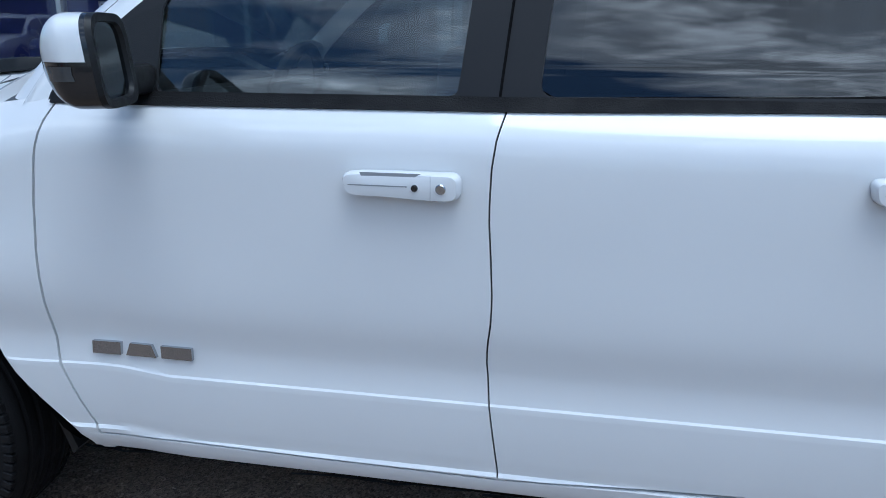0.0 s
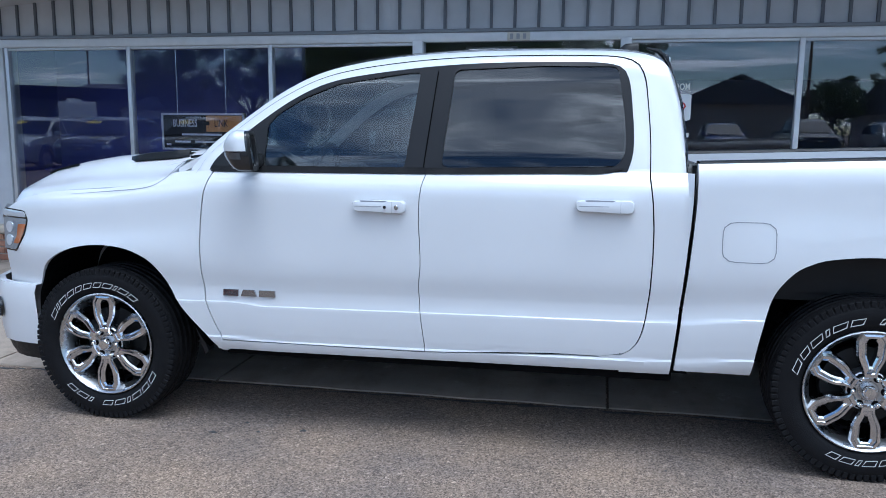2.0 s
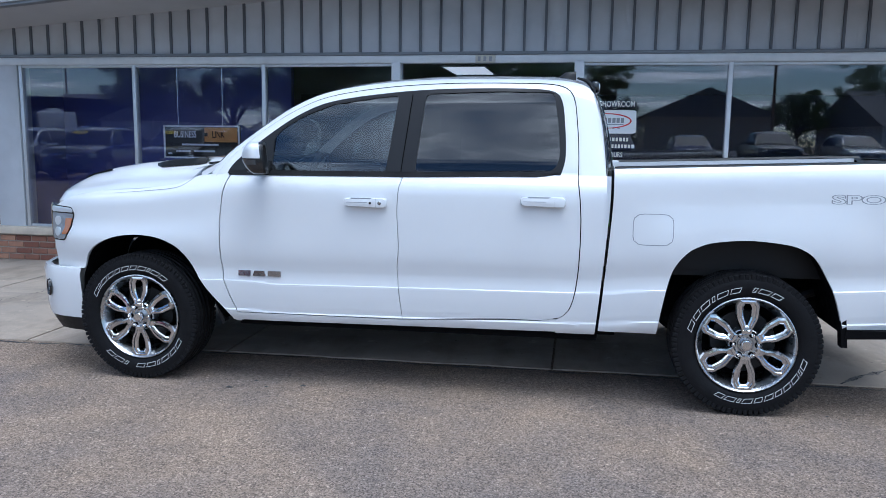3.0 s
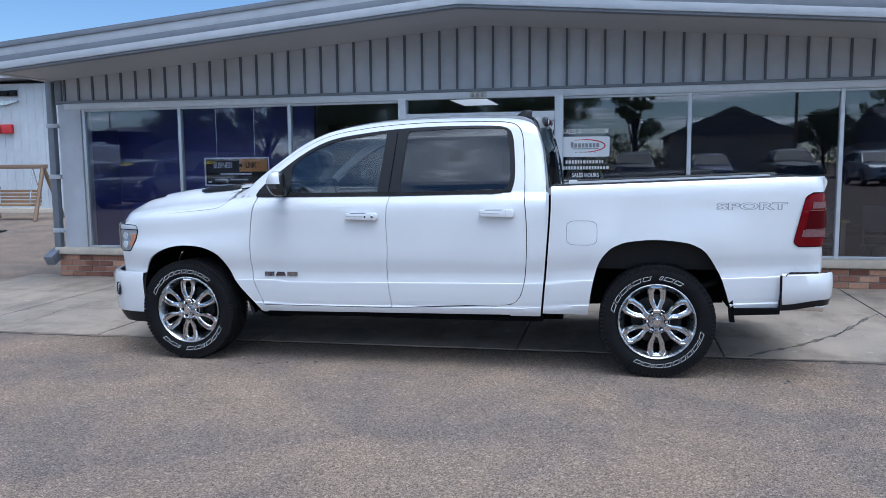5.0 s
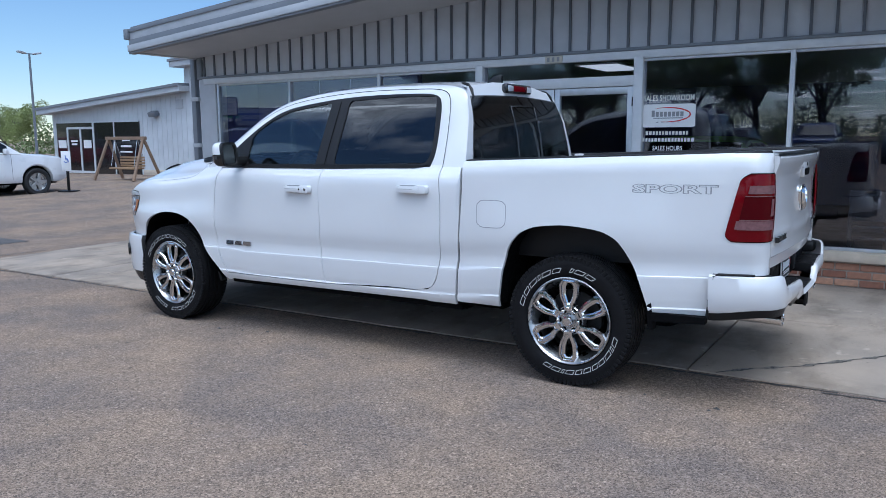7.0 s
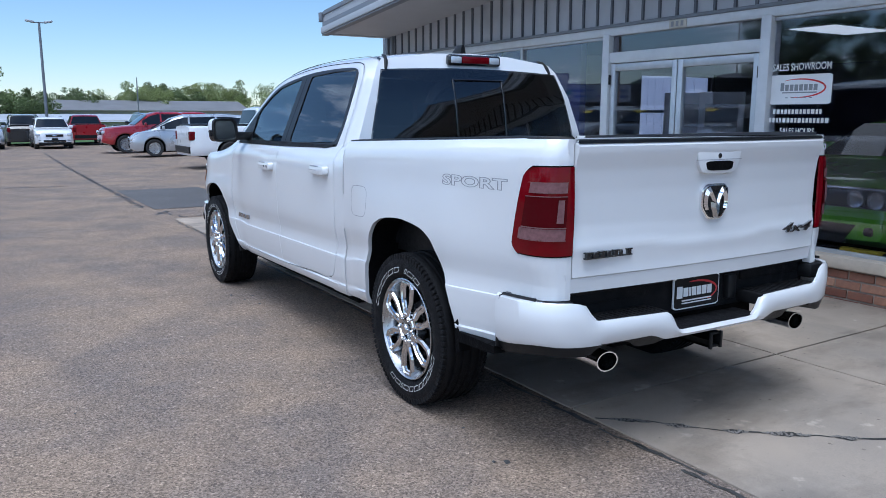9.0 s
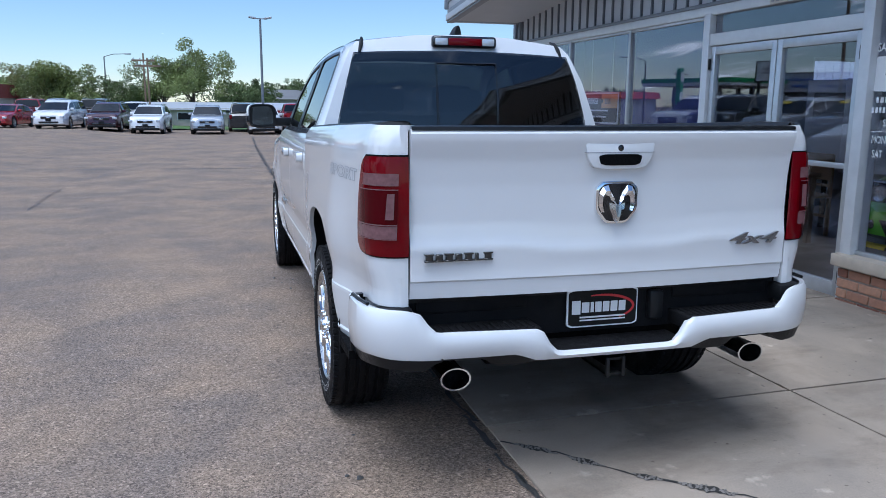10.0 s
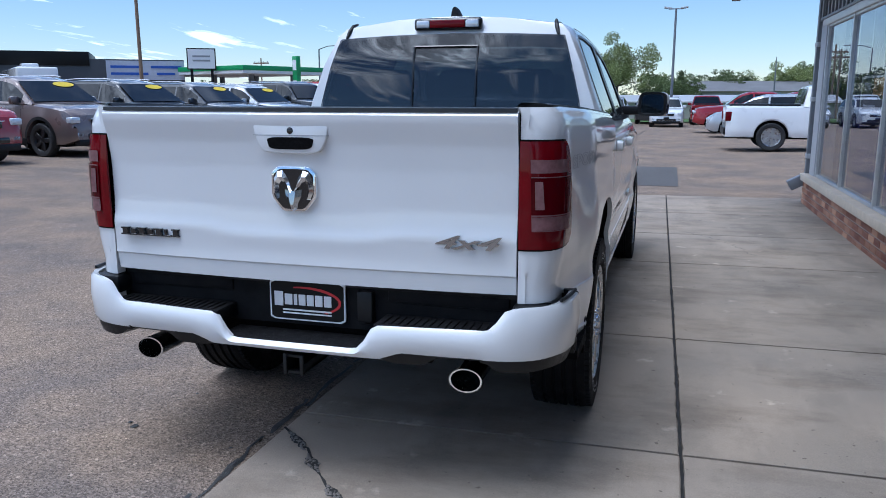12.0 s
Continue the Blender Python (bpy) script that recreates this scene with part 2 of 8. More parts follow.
BLACK = mat("black_plastic", (0.0085, 0.009, 0.010), 0.42, 0, 0.2, 40, 0.008, 300, spec=0.3)
GLOSSBLACK = mat("gloss_black_trim", (0.012, 0.012, 0.013), 0.12, 0, 0.1, 10, coat=0.5)
PILLAR = mat("satin_black_film", (0.010, 0.010, 0.0115), 0.35, 0, 0.08, 5, spec=0.3)
# near-black for liners and chassis; also paints the shade in gaps and recesses
VOIDM = mat("near_black_parts_and_shade", (0.0035, 0.0035, 0.004), 0.9, 0, 0.2, 20, 0.05, 80, spec=0.08)
RUBBER = mat("tyre_rubber", (0.0075, 0.0075, 0.0085), 0.66, 0, 0.2, 14, 0.03, 260, spec=0.16)
LETTER = mat("white_tyre_lettering", (0.62, 0.62, 0.60), 0.6, 0, 0.12, 50)
REDLENS = mat("red_lens", (0.125, 0.0007, 0.004), 0.06, 0, 0.25, 9, coat=0.08, spec=0.20)
REDDEEP = mat("deep_red_lens", (0.060, 0.0005, 0.003), 0.10, 0, 0.08, 9, coat=0.0, spec=0.16)
PINKLENS = mat("smoked_clear_lens", (0.17, 0.085, 0.090), 0.14, 0, 0.3, 60, coat=0.0, spec=0.4)
CLEARLENS = mat("clear_lens", (0.62, 0.66, 0.70), 0.08, 0.3, 0.12, 20, coat=1.0)
HEADLENS = mat("dim_clear_headlamp_lens", (0.30, 0.33, 0.36), 0.08, 0.3, 0.25, 25, coat=1.0)
AMBER = mat("amber_lens", (0.42, 0.14, 0.05), 0.12, 0, 0.1, 20, coat=0.8)
BRAKE = mat("brake_iron", (0.05, 0.05, 0.05), 0.5, 0.7, 0.3, 20)
CARGLASS = glass("tinted_car_glass", (0.30, 0.36, 0.375), ior=1.78)
PRIVACY = glass("privacy_car_glass", (0.07, 0.075, 0.08), ior=1.72)
SEATM = mat("dark_leather", (0.03, 0.03, 0.032), 0.5, 0, 0.2, 20, 0.02, 200)
MIRROR = mat("mirror_silver", (0.16, 0.18, 0.19), 0.02, 1.0, 0.01, 4)
DARKCHROME = mat("dark_chrome", (0.44, 0.45, 0.47), 0.14, 1.0, 0.05, 30)
DECAL = mat("grey_decal_outline", (0.27, 0.28, 0.30), 0.4, 0, 0.05, 20)
ASPHALT = asphalt_mat()
TAR = mat("tar_seam", (0.048, 0.046, 0.044), 0.6, 0, 0.25, 14, 0.05, 90)
PATCH = mat("asphalt_patch", (0.098, 0.090, 0.084), 0.85, 0, 0.2, 30, 0.06, 160)
CONCRETE = concrete_mat()
JOINT = mat("dark_joint", (0.03, 0.028, 0.026), 0.9, 0, 0.3, 20)
SIDING = mat("grey_board_siding", (0.47, 0.49, 0.52), 0.55, 0, 0.10, 5, 0.015, 90)
BATTEN = mat("dark_grey_batten", (0.105, 0.115, 0.135), 0.5, 0, 0.10, 8)
FASCIA = mat("pale_grey_fascia", (0.42, 0.44, 0.47), 0.45, 0, 0.09, 5)
FASCIADK = mat("slate_grey_trim", (0.17, 0.185, 0.21), 0.45, 0, 0.12, 7)
SOFFIT = mat("grey_soffit", (0.44, 0.45, 0.47), 0.6, 0, 0.08, 4)
ALU = mat("anodised_aluminium", (0.52, 0.54, 0.56), 0.38, 0.55, 0.10, 14)
WHITEFRAME = mat("white_painted_metal", (0.62, 0.64, 0.66), 0.4, 0.1, 0.08, 9)
LIME = mat("limestone_sill", (0.52, 0.45, 0.36), 0.8, 0, 0.16, 12, 0.04, 90)
BRICK = mat("red_brown_brick", (0.22, 0.080, 0.052), 0.85, 0, 0.26, 22, 0.06, 120, rnd=0.30, second=(0.37, 0.21, 0.135))
MORTAR = mat("brick_mortar", (0.34, 0.30, 0.26), 0.9, 0, 0.15, 30, 0.05, 150)
# the dimness of the room behind the glass is put into this navy
BACKWALL = mat("navy_dim_room_wall", (0.06, 0.07, 0.15), 0.8, 0, 0.08, 3)
SHOPGLASS = glass("shop_window_glass", (0.78, 0.81, 0.92), ior=1.72)
WALLWHITE = mat("white_metal_siding", (0.55, 0.58, 0.61), 0.5, 0, 0.08, 3, 0.01, 40)
DECALWHITE = mat("white_vinyl", (0.80, 0.81, 0.82), 0.5, 0, 0.03, 20)
SIGNRED = mat("red_sign_paint", (0.55, 0.03, 0.035), 0.4, 0, 0.08, 8)
SIGNBLACK = mat("black_sign_paint", (0.012, 0.012, 0.012), 0.4, 0, 0.1, 8, spec=0.15)
ORANGE = mat("orange_sign_panel", (0.65, 0.30, 0.08), 0.5, 0, 0.05, 8)
WOOD = mat("weathered_brown_wood", (0.22, 0.15, 0.10), 0.75, 0, 0.25, 14, 0.05, 60)
# the blue look of the panes and the dim floor are put into these colours
INDWALL = mat("showroom_wall_blue", (0.085, 0.095, 0.30), 0.8, 0, 0.08, 3)
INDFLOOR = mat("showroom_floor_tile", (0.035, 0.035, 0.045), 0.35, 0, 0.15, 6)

# ---- mesh helpers ----
def finish(bm, angle=38):
    bmesh.ops.remove_doubles(bm, verts=bm.verts, dist=0.0004)
    bm.normal_update()
    for f in bm.faces:
        f.smooth = True
    lim = radians(angle)
    for e in bm.edges:
        if len(e.link_faces) == 2:
            e.smooth = e.calc_face_angle(0) < lim
    return bm


def to_mesh(name, bm, material, angle=38, tidy=True):
    if tidy:
        finish(bm, angle)
    me = bpy.data.meshes.new(name)
    bm.to_mesh(me)
    bm.free()
    for m in material if isinstance(material, (list, tuple)) else [material]:
        me.materials.append(m)
    return me


def part(name, bm, material, parent, label="", angle=38):
    ob = new(name, to_mesh(name, bm, material, angle))
    ob.parent = parent
    if label:
        ob["label"] = label
    return ob


def thing(name, bm, material, label, category, group="", kind="", m=None, angle=38):
    ob = new(name, to_mesh(name, bm, material, angle))
    if m is not None:
        ob.matrix_basis = m
    return tagged(ob, label, category, group, kind)


def base(name, m, label, category, group="", kind=""):
    ob = new(name)
    ob.empty_display_size = 0.2
    ob.matrix_basis = m
    return tagged(ob, label, category, group, kind)


def box(bm, lo, hi, bevel=0.0, seg=2, rot=None):
    lo, hi = Vector(lo), Vector(hi)
    g = bmesh.ops.create_cube(bm, size=1.0)
    vs = g["verts"]
    c, s = (lo + hi) / 2, hi - lo
    for v in vs:
        v.co = Vector((v.co.x * s.x, v.co.y * s.y, v.co.z * s.z))
    if bevel:
        es = list({e for v in vs for e in v.link_edges})
        r = bmesh.ops.bevel(bm, geom=es, offset=min(bevel, 0.49 * min(s)), segments=seg, affect="EDGES", profile=0.5)
        vs = list({v for f in r["faces"] for v in f.verts} | {v for v in vs if v.is_valid})
    for v in vs:
        v.co = (rot @ v.co if rot else v.co) + c
    return bm


def bx(lo, hi, bevel=0.0, seg=2, rot=None):
    return box(bmesh.new(), lo, hi, bevel, seg, rot)


def grid(rows, bm=None, closed=False):
    """A sheet through rows of points."""
    bm = bm or bmesh.new()
    vv = [[bm.verts.new(p) for p in row] for row in rows]
    for a, b in zip(vv, vv[1:]):
        n = len(a)
        for k in range(n if closed else n - 1):
            q = (a[k], a[(k + 1) % n], b[(k + 1) % n], b[k])
            co = [v.co for v in q]
            if len({(round(c.x, 5), round(c.y, 5), round(c.z, 5)) for c in co}) < 3:
                continue
            bm.faces.new(q)
    return bm


def prism(bm, pts, axis, lo, hi, bevel=0.0):
    """A flat outline pushed along an axis: pts are (a, b) in the two other axes in order."""
    def at(p, h):
        a, b = p
        return {"x": (h, a, b), "y": (a, h, b), "z": (a, b, h)}[axis]
    v0 = [bm.verts.new(at(p, lo)) for p in pts]
    v1 = [bm.verts.new(at(p, hi)) for p in pts]
    n = len(pts)
    fs = [bm.faces.new(v0[::-1]), bm.faces.new(v1)]
    for k in range(n):
        fs.append(bm.faces.new((v0[k], v0[(k + 1) % n], v1[(k + 1) % n], v1[k])))
    bmesh.ops.recalc_face_normals(bm, faces=fs)
    if bevel:
        es = list({e for f in fs[:2] for e in f.edges})
        bmesh.ops.bevel(bm, geom=es, offset=bevel, segments=2, affect="EDGES", profile=0.5)
    return bm


def lathe(bm, prof, seg=48, axis="y", off=(0, 0, 0), a0=0.0, a1=360.0):
    """prof: (radius, along). Turned round the axis."""
    full = abs(a1 - a0) >= 359.9
    rows = []
    for k in range(seg if full else seg + 1):
        a = radians(a0 + (a1 - a0) * k / seg)
        c, s = math.cos(a), math.sin(a)
        row = []
        for r, h in prof:
            p = {"y": (r * c, h, r * s), "x": (h, r * c, r * s), "z": (r * c, r * s, h)}[axis]
            row.append(Vector(p) + Vector(off))
        rows.append(row)
    if full:
        rows.append(rows[0])
    return grid(rows, bm)


def tube(bm, path, radius, seg=8):
    """A round bar along a path; radius may be a list."""
    path = [Vector(p) for p in path]
    rows = []
    for k, p in enumerate(path):
        d = (path[min(k + 1, len(path) - 1)] - path[max(k - 1, 0)]).normalized()
        up = Vector((0, 0, 1)) if abs(d.z) < 0.9 else Vector((1, 0, 0))
        a = d.cross(up).normalized()
        b = a.cross(d).normalized()
        r = radius[k] if isinstance(radius, (list, tuple)) else radius
        rows.append([p + a * (r * math.cos(2 * math.pi * j / seg)) + b * (r * math.sin(2 * math.pi * j / seg)) for j in range(seg)])
    grid(rows, bm, closed=True)
    for row, flip in ((rows[0], 1), (rows[-1], 0)):
        vs = [bm.verts.new(p) for p in (row[::-1] if flip else row)]
        bm.faces.new(vs)
    return bm


def lerp(a, b, t):
    return a + (b - a) * t


def curve(pts, x):
    """Piecewise straight y(x) through pts sorted by x."""
    if x <= pts[0][0]:
        return pts[0][1]
    for (x0, y0), (x1, y1) in zip(pts, pts[1:]):
        if x <= x1:
            return lerp(y0, y1, (x - x0) / (x1 - x0))
    return pts[-1][1]


def smooth(a, b, x):
    t = min(1.0, max(0.0, (x - a) / (b - a)))
    return t * t * (3 - 2 * t)


def rounded(pts, n=6, r=0.25):
    """Corner-cut rounding (two passes of Chaikin) of a closed outline."""
    for _ in range(2):
        out = []
        for k, p in enumerate(pts):
            q = pts[(k + 1) % len(pts)]
            out.append((lerp(p[0], q[0], r), lerp(p[1], q[1], r)))
            out.append((lerp(p[0], q[0], 1 - r), lerp(p[1], q[1], 1 - r)))
        pts = out
    return pts


def fillet(pts, r, n=5):
    """A closed outline with each corner turned over an arc of about radius r."""
    out = []
    m = len(pts)
    for k in range(m):
        a, p, b = Vector(pts[k - 1]), Vector(pts[k]), Vector(pts[(k + 1) % m])
        da, db = min(r, (a - p).length * 0.45), min(r, (b - p).length * 0.45)
        s0, s1 = p + (a - p).normalized() * da, p + (b - p).normalized() * db
        for i in range(n + 1):
            t = i / n
            q = s0 * (1 - t) ** 2 + p * 2 * t * (1 - t) + s1 * t * t
            out.append((q.x, q.y))
    return out


def resample(pts, n):
    """n points at even steps along an open line of 2D or 3D points."""
    P = [Vector(p).to_3d() if len(p) == 2 else Vector(p) for p in pts]
    d = [0.0]
    for a, b in zip(P, P[1:]):
        d.append(d[-1] + (b - a).length)
    out = []
    for k in range(n):
        s = d[-1] * k / (n - 1)
        j = 0
        while j < len(P) - 2 and d[j + 1] < s:
            j += 1
        t = (s - d[j]) / max(1e-9, d[j + 1] - d[j])
        out.append(P[j].lerp(P[j + 1], t))
    return out


def spline(pts, n=8):
    """Catmull-Rom through 2D points, n steps a span."""
    out = []
    for k in range(len(pts) - 1):
        p0, p1, p2, p3 = pts[max(k - 1, 0)], pts[k], pts[k + 1], pts[min(k + 2, len(pts) - 1)]
        for j in range(n):
            t = j / n
            out.append(tuple(0.5 * (2 * p1[i] + (p2[i] - p0[i]) * t + (2 * p0[i] - 5 * p1[i] + 4 * p2[i] - p3[i]) * t * t + (3 * p1[i] - p0[i] - 3 * p2[i] + p3[i]) * t ** 3) for i in range(len(p1))))
    out.append(tuple(pts[-1]))
    return out


def text_mesh(txt, height, depth=0.004, outline=0.0, stretch=1.0, shear=0.0, bold=0.0):
    """Built-in font as a mesh in the plane x (along), z (up), facing -y; centred."""
    cu = bpy.data.curves.new("words", "FONT")
    cu.body, cu.size, cu.align_x, cu.align_y = txt, height * 1.38, "CENTER", "CENTER"
    cu.extrude, cu.shear, cu.offset = depth / 2, shear, bold
    cu.resolution_u = 3
    if outline:
        cu.fill_mode, cu.bevel_depth, cu.bevel_resolution, cu.extrude = "NONE", outline, 0, 0.0
    ob = new("words", cu)
    dg = bpy.context.evaluated_depsgraph_get()
    me = bpy.data.meshes.new_from_object(ob.evaluated_get(dg))
    bpy.data.objects.remove(ob)
    bm = bmesh.new()
    bm.from_mesh(me)
    bpy.data.meshes.remove(me)
    for v in bm.verts:
        v.co = Vector((v.co.x * stretch, -v.co.z, v.co.y))
    return bm


def moved(bm, m):
    bmesh.ops.transform(bm, matrix=m, verts=bm.verts)
    return bm


SLOPE = 0.008


def ground_z(x, y):
    return SLOPE * max(-90.0, min(20.0, x)) + 0.27 * smooth(-3.0, -8.0, y) + 0.024 * max(0.0, min(14.0, y - 6.0)) * smooth(-7.5, -9.5, x)

# ---- the white crew-cab pickup ----
TY = 2.51
truck = base("pickup_truck", pose(0, TY, 0, 0, -math.degrees(math.atan(SLOPE)), 0), "glossy white crew-cab pickup truck with chrome wheels, parked before the showroom", "pickup truck")

PROFILE = [(0.33, 0.90), (0.375, 0.928), (0.40, 0.946), (0.425, 0.957), (0.448, 0.9625), (0.457, 0.957), (0.47, 0.9585), (0.485, 0.962), (0.56, 0.970), (0.622, 0.9725), (0.634, 0.9715), (0.639, 0.9673), (0.650, 0.9655),
           (0.70, 0.960), (0.74, 0.966), (0.80, 0.978), (0.87, 0.982), (0.95, 0.982), (1.08, 0.981), (1.17, 0.979), (1.225, 0.975), (1.255, 0.968), (1.28, 0.954), (1.30, 0.936), (1.33, 0.908), (1.40, 0.87), (1.60, 0.80)]
LOWSHIFT = [(-2.6, 0.03), (-1.26, 0.026), (-1.18, 0.024), (-1.06, 0.010), (-0.24, 0.018), (0.78, 0.026), (1.0, 0.034), (1.10, 0.050), (1.22, 0.062), (2.6, 0.10)]
HIGHSHIFT = [(-2.7, -0.14), (-2.3, -0.10), (-1.9, -0.085), (-1.45, -0.03), (-1.30, 0.0), (0.96, 0.0), (0.985, 0.075), (2.8, 0.125)]


def zshift(x, q):
    s = smooth(0.80, 1.15, q)
    return lerp(curve(LOWSHIFT, x), curve(HIGHSHIFT, x), s)


def halfwidth(x, z):
    q = z
    for _ in range(4):
        q = z - zshift(x, q)
    w = curve(PROFILE, q)
    low = 1 - smooth(0.85, 1.15, q)
    for cx in (-1.94, 1.73):
        d = abs(x - cx)
        w += 0.022 * (1 - smooth(0.42, 0.75, d)) * low
    if x > 0.97:
        w += 0.008
    if x < -2.05:
        w -= 0.095 * ((-2.05 - x) / 0.5) ** 2
    if x > 2.1:
        w -= 0.046 * smooth(2.1, 2.75, x)
    return w


QL = [p[0] for p in PROFILE if p[0] <= 1.33] + [0.50, 0.53, 0.59, 0.62, 0.72, 0.77, 0.835, 0.91, 1.0, 1.04, 1.125, 1.20, 1.24, 1.268, 1.29, 1.315, 1.337, 1.346]
QL = sorted(QL)


def panel(name, xs, zb, zt, side, xl=None, xr=None, label="", flange=0.022, material=None, parent=None, reach=None):
    """A body panel between two shut lines; its shape follows the body side."""
    x0, x1 = xs[0], xs[-1]
    rows = []
    for xc in xs:
        u = (xc - x0) / (x1 - x0)
        b, t = zb(xc), zt(xc)
        row = []
        for q in QL:
            z = q + zshift(xc, q)
            z = min(max(z, b), t)
            x = xc + ((max(0.0, 1 - (xc - x0) / reach) if reach else 1 - u) * (xl(z) - x0) if xl else 0) + (u * (xr(z) - x1) if xr else 0)
            row.append((x, side * -halfwidth(x, z), z))
        rows.append(row)
    bm = grid(rows if side < 0 else [r[::-1] for r in rows])
    bmesh.ops.remove_doubles(bm, verts=bm.verts, dist=0.0006)
    edges = [e for e in bm.edges if e.is_boundary]
    r = bmesh.ops.extrude_edge_only(bm, edges=edges)
    for v in r["geom"]:
        if isinstance(v, bmesh.types.BMVert):
            v.co.y += side * flange
    bmesh.ops.recalc_face_normals(bm, faces=bm.faces)
    c = sum((f.calc_center_median().y * f.normal.y for f in bm.faces if abs(f.normal.y) > 0.5), 0)
    if c < 0:
        bmesh.ops.reverse_faces(bm, faces=bm.faces)
    return part(name, bm, material or PAINT, parent or truck, label, 30)



def gapx(z):
    """The slanting gap between cab and load bed."""
    return 0.986 - 0.066 * max(0.0, (1.22 - z) / 0.80) ** 1.2


FGAP = [(0.40, -1.262), (0.472, -1.281), (0.56, -1.318), (0.67, -1.356), (0.80, -1.366), (0.95, -1.368), (1.08, -1.362), (1.20, -1.346), (1.27, -1.326), (1.345, -1.300)]
MGAP = [(0.45, -0.222), (0.496, -0.226), (0.58, -0.236), (0.664, -0.246), (0.76, -0.252), (0.80, -0.250), (0.86, -0.242), (0.91, -0.240), (1.0, -0.244), (1.10, -0.250), (1.20, -0.246), (1.26, -0.238), (1.31, -0.225), (1.40, -0.21)]
RGAP = [(0.45, 0.61), (0.492, 0.61), (0.502, 0.684), (0.515, 0.723), (0.542, 0.756), (0.60, 0.782), (0.685, 0.801), (0.80, 0.813), (0.95, 0.819), (1.08, 0.819), (1.20, 0.811), (1.31, 0.797)]
ARCHF = [(-2.36, 0.39), (-2.345, 0.55), (-2.318, 0.688), (-2.252, 0.822), (-2.10, 0.905), (-1.915, 0.932), (-1.72, 0.905), (-1.578, 0.812), (-1.463, 0.590), (-1.372, 0.398)]
ARCHR = [(1.256, 0.44), (1.279, 0.60), (1.305, 0.726), (1.339, 0.832), (1.402, 0.914), (1.467, 0.954), (1.552, 0.979), (1.722, 0.993), (1.900, 0.978), (1.990, 0.954), (2.066, 0.901), (2.144, 0.777), (2.181, 0.692), (2.226, 0.547), (2.246, 0.47)]
archf, archr = spline(ARCHF, 6), spline(ARCHR, 6)


def span(a, b, n):
    return [lerp(a, b, k / n) for k in range(n + 1)]


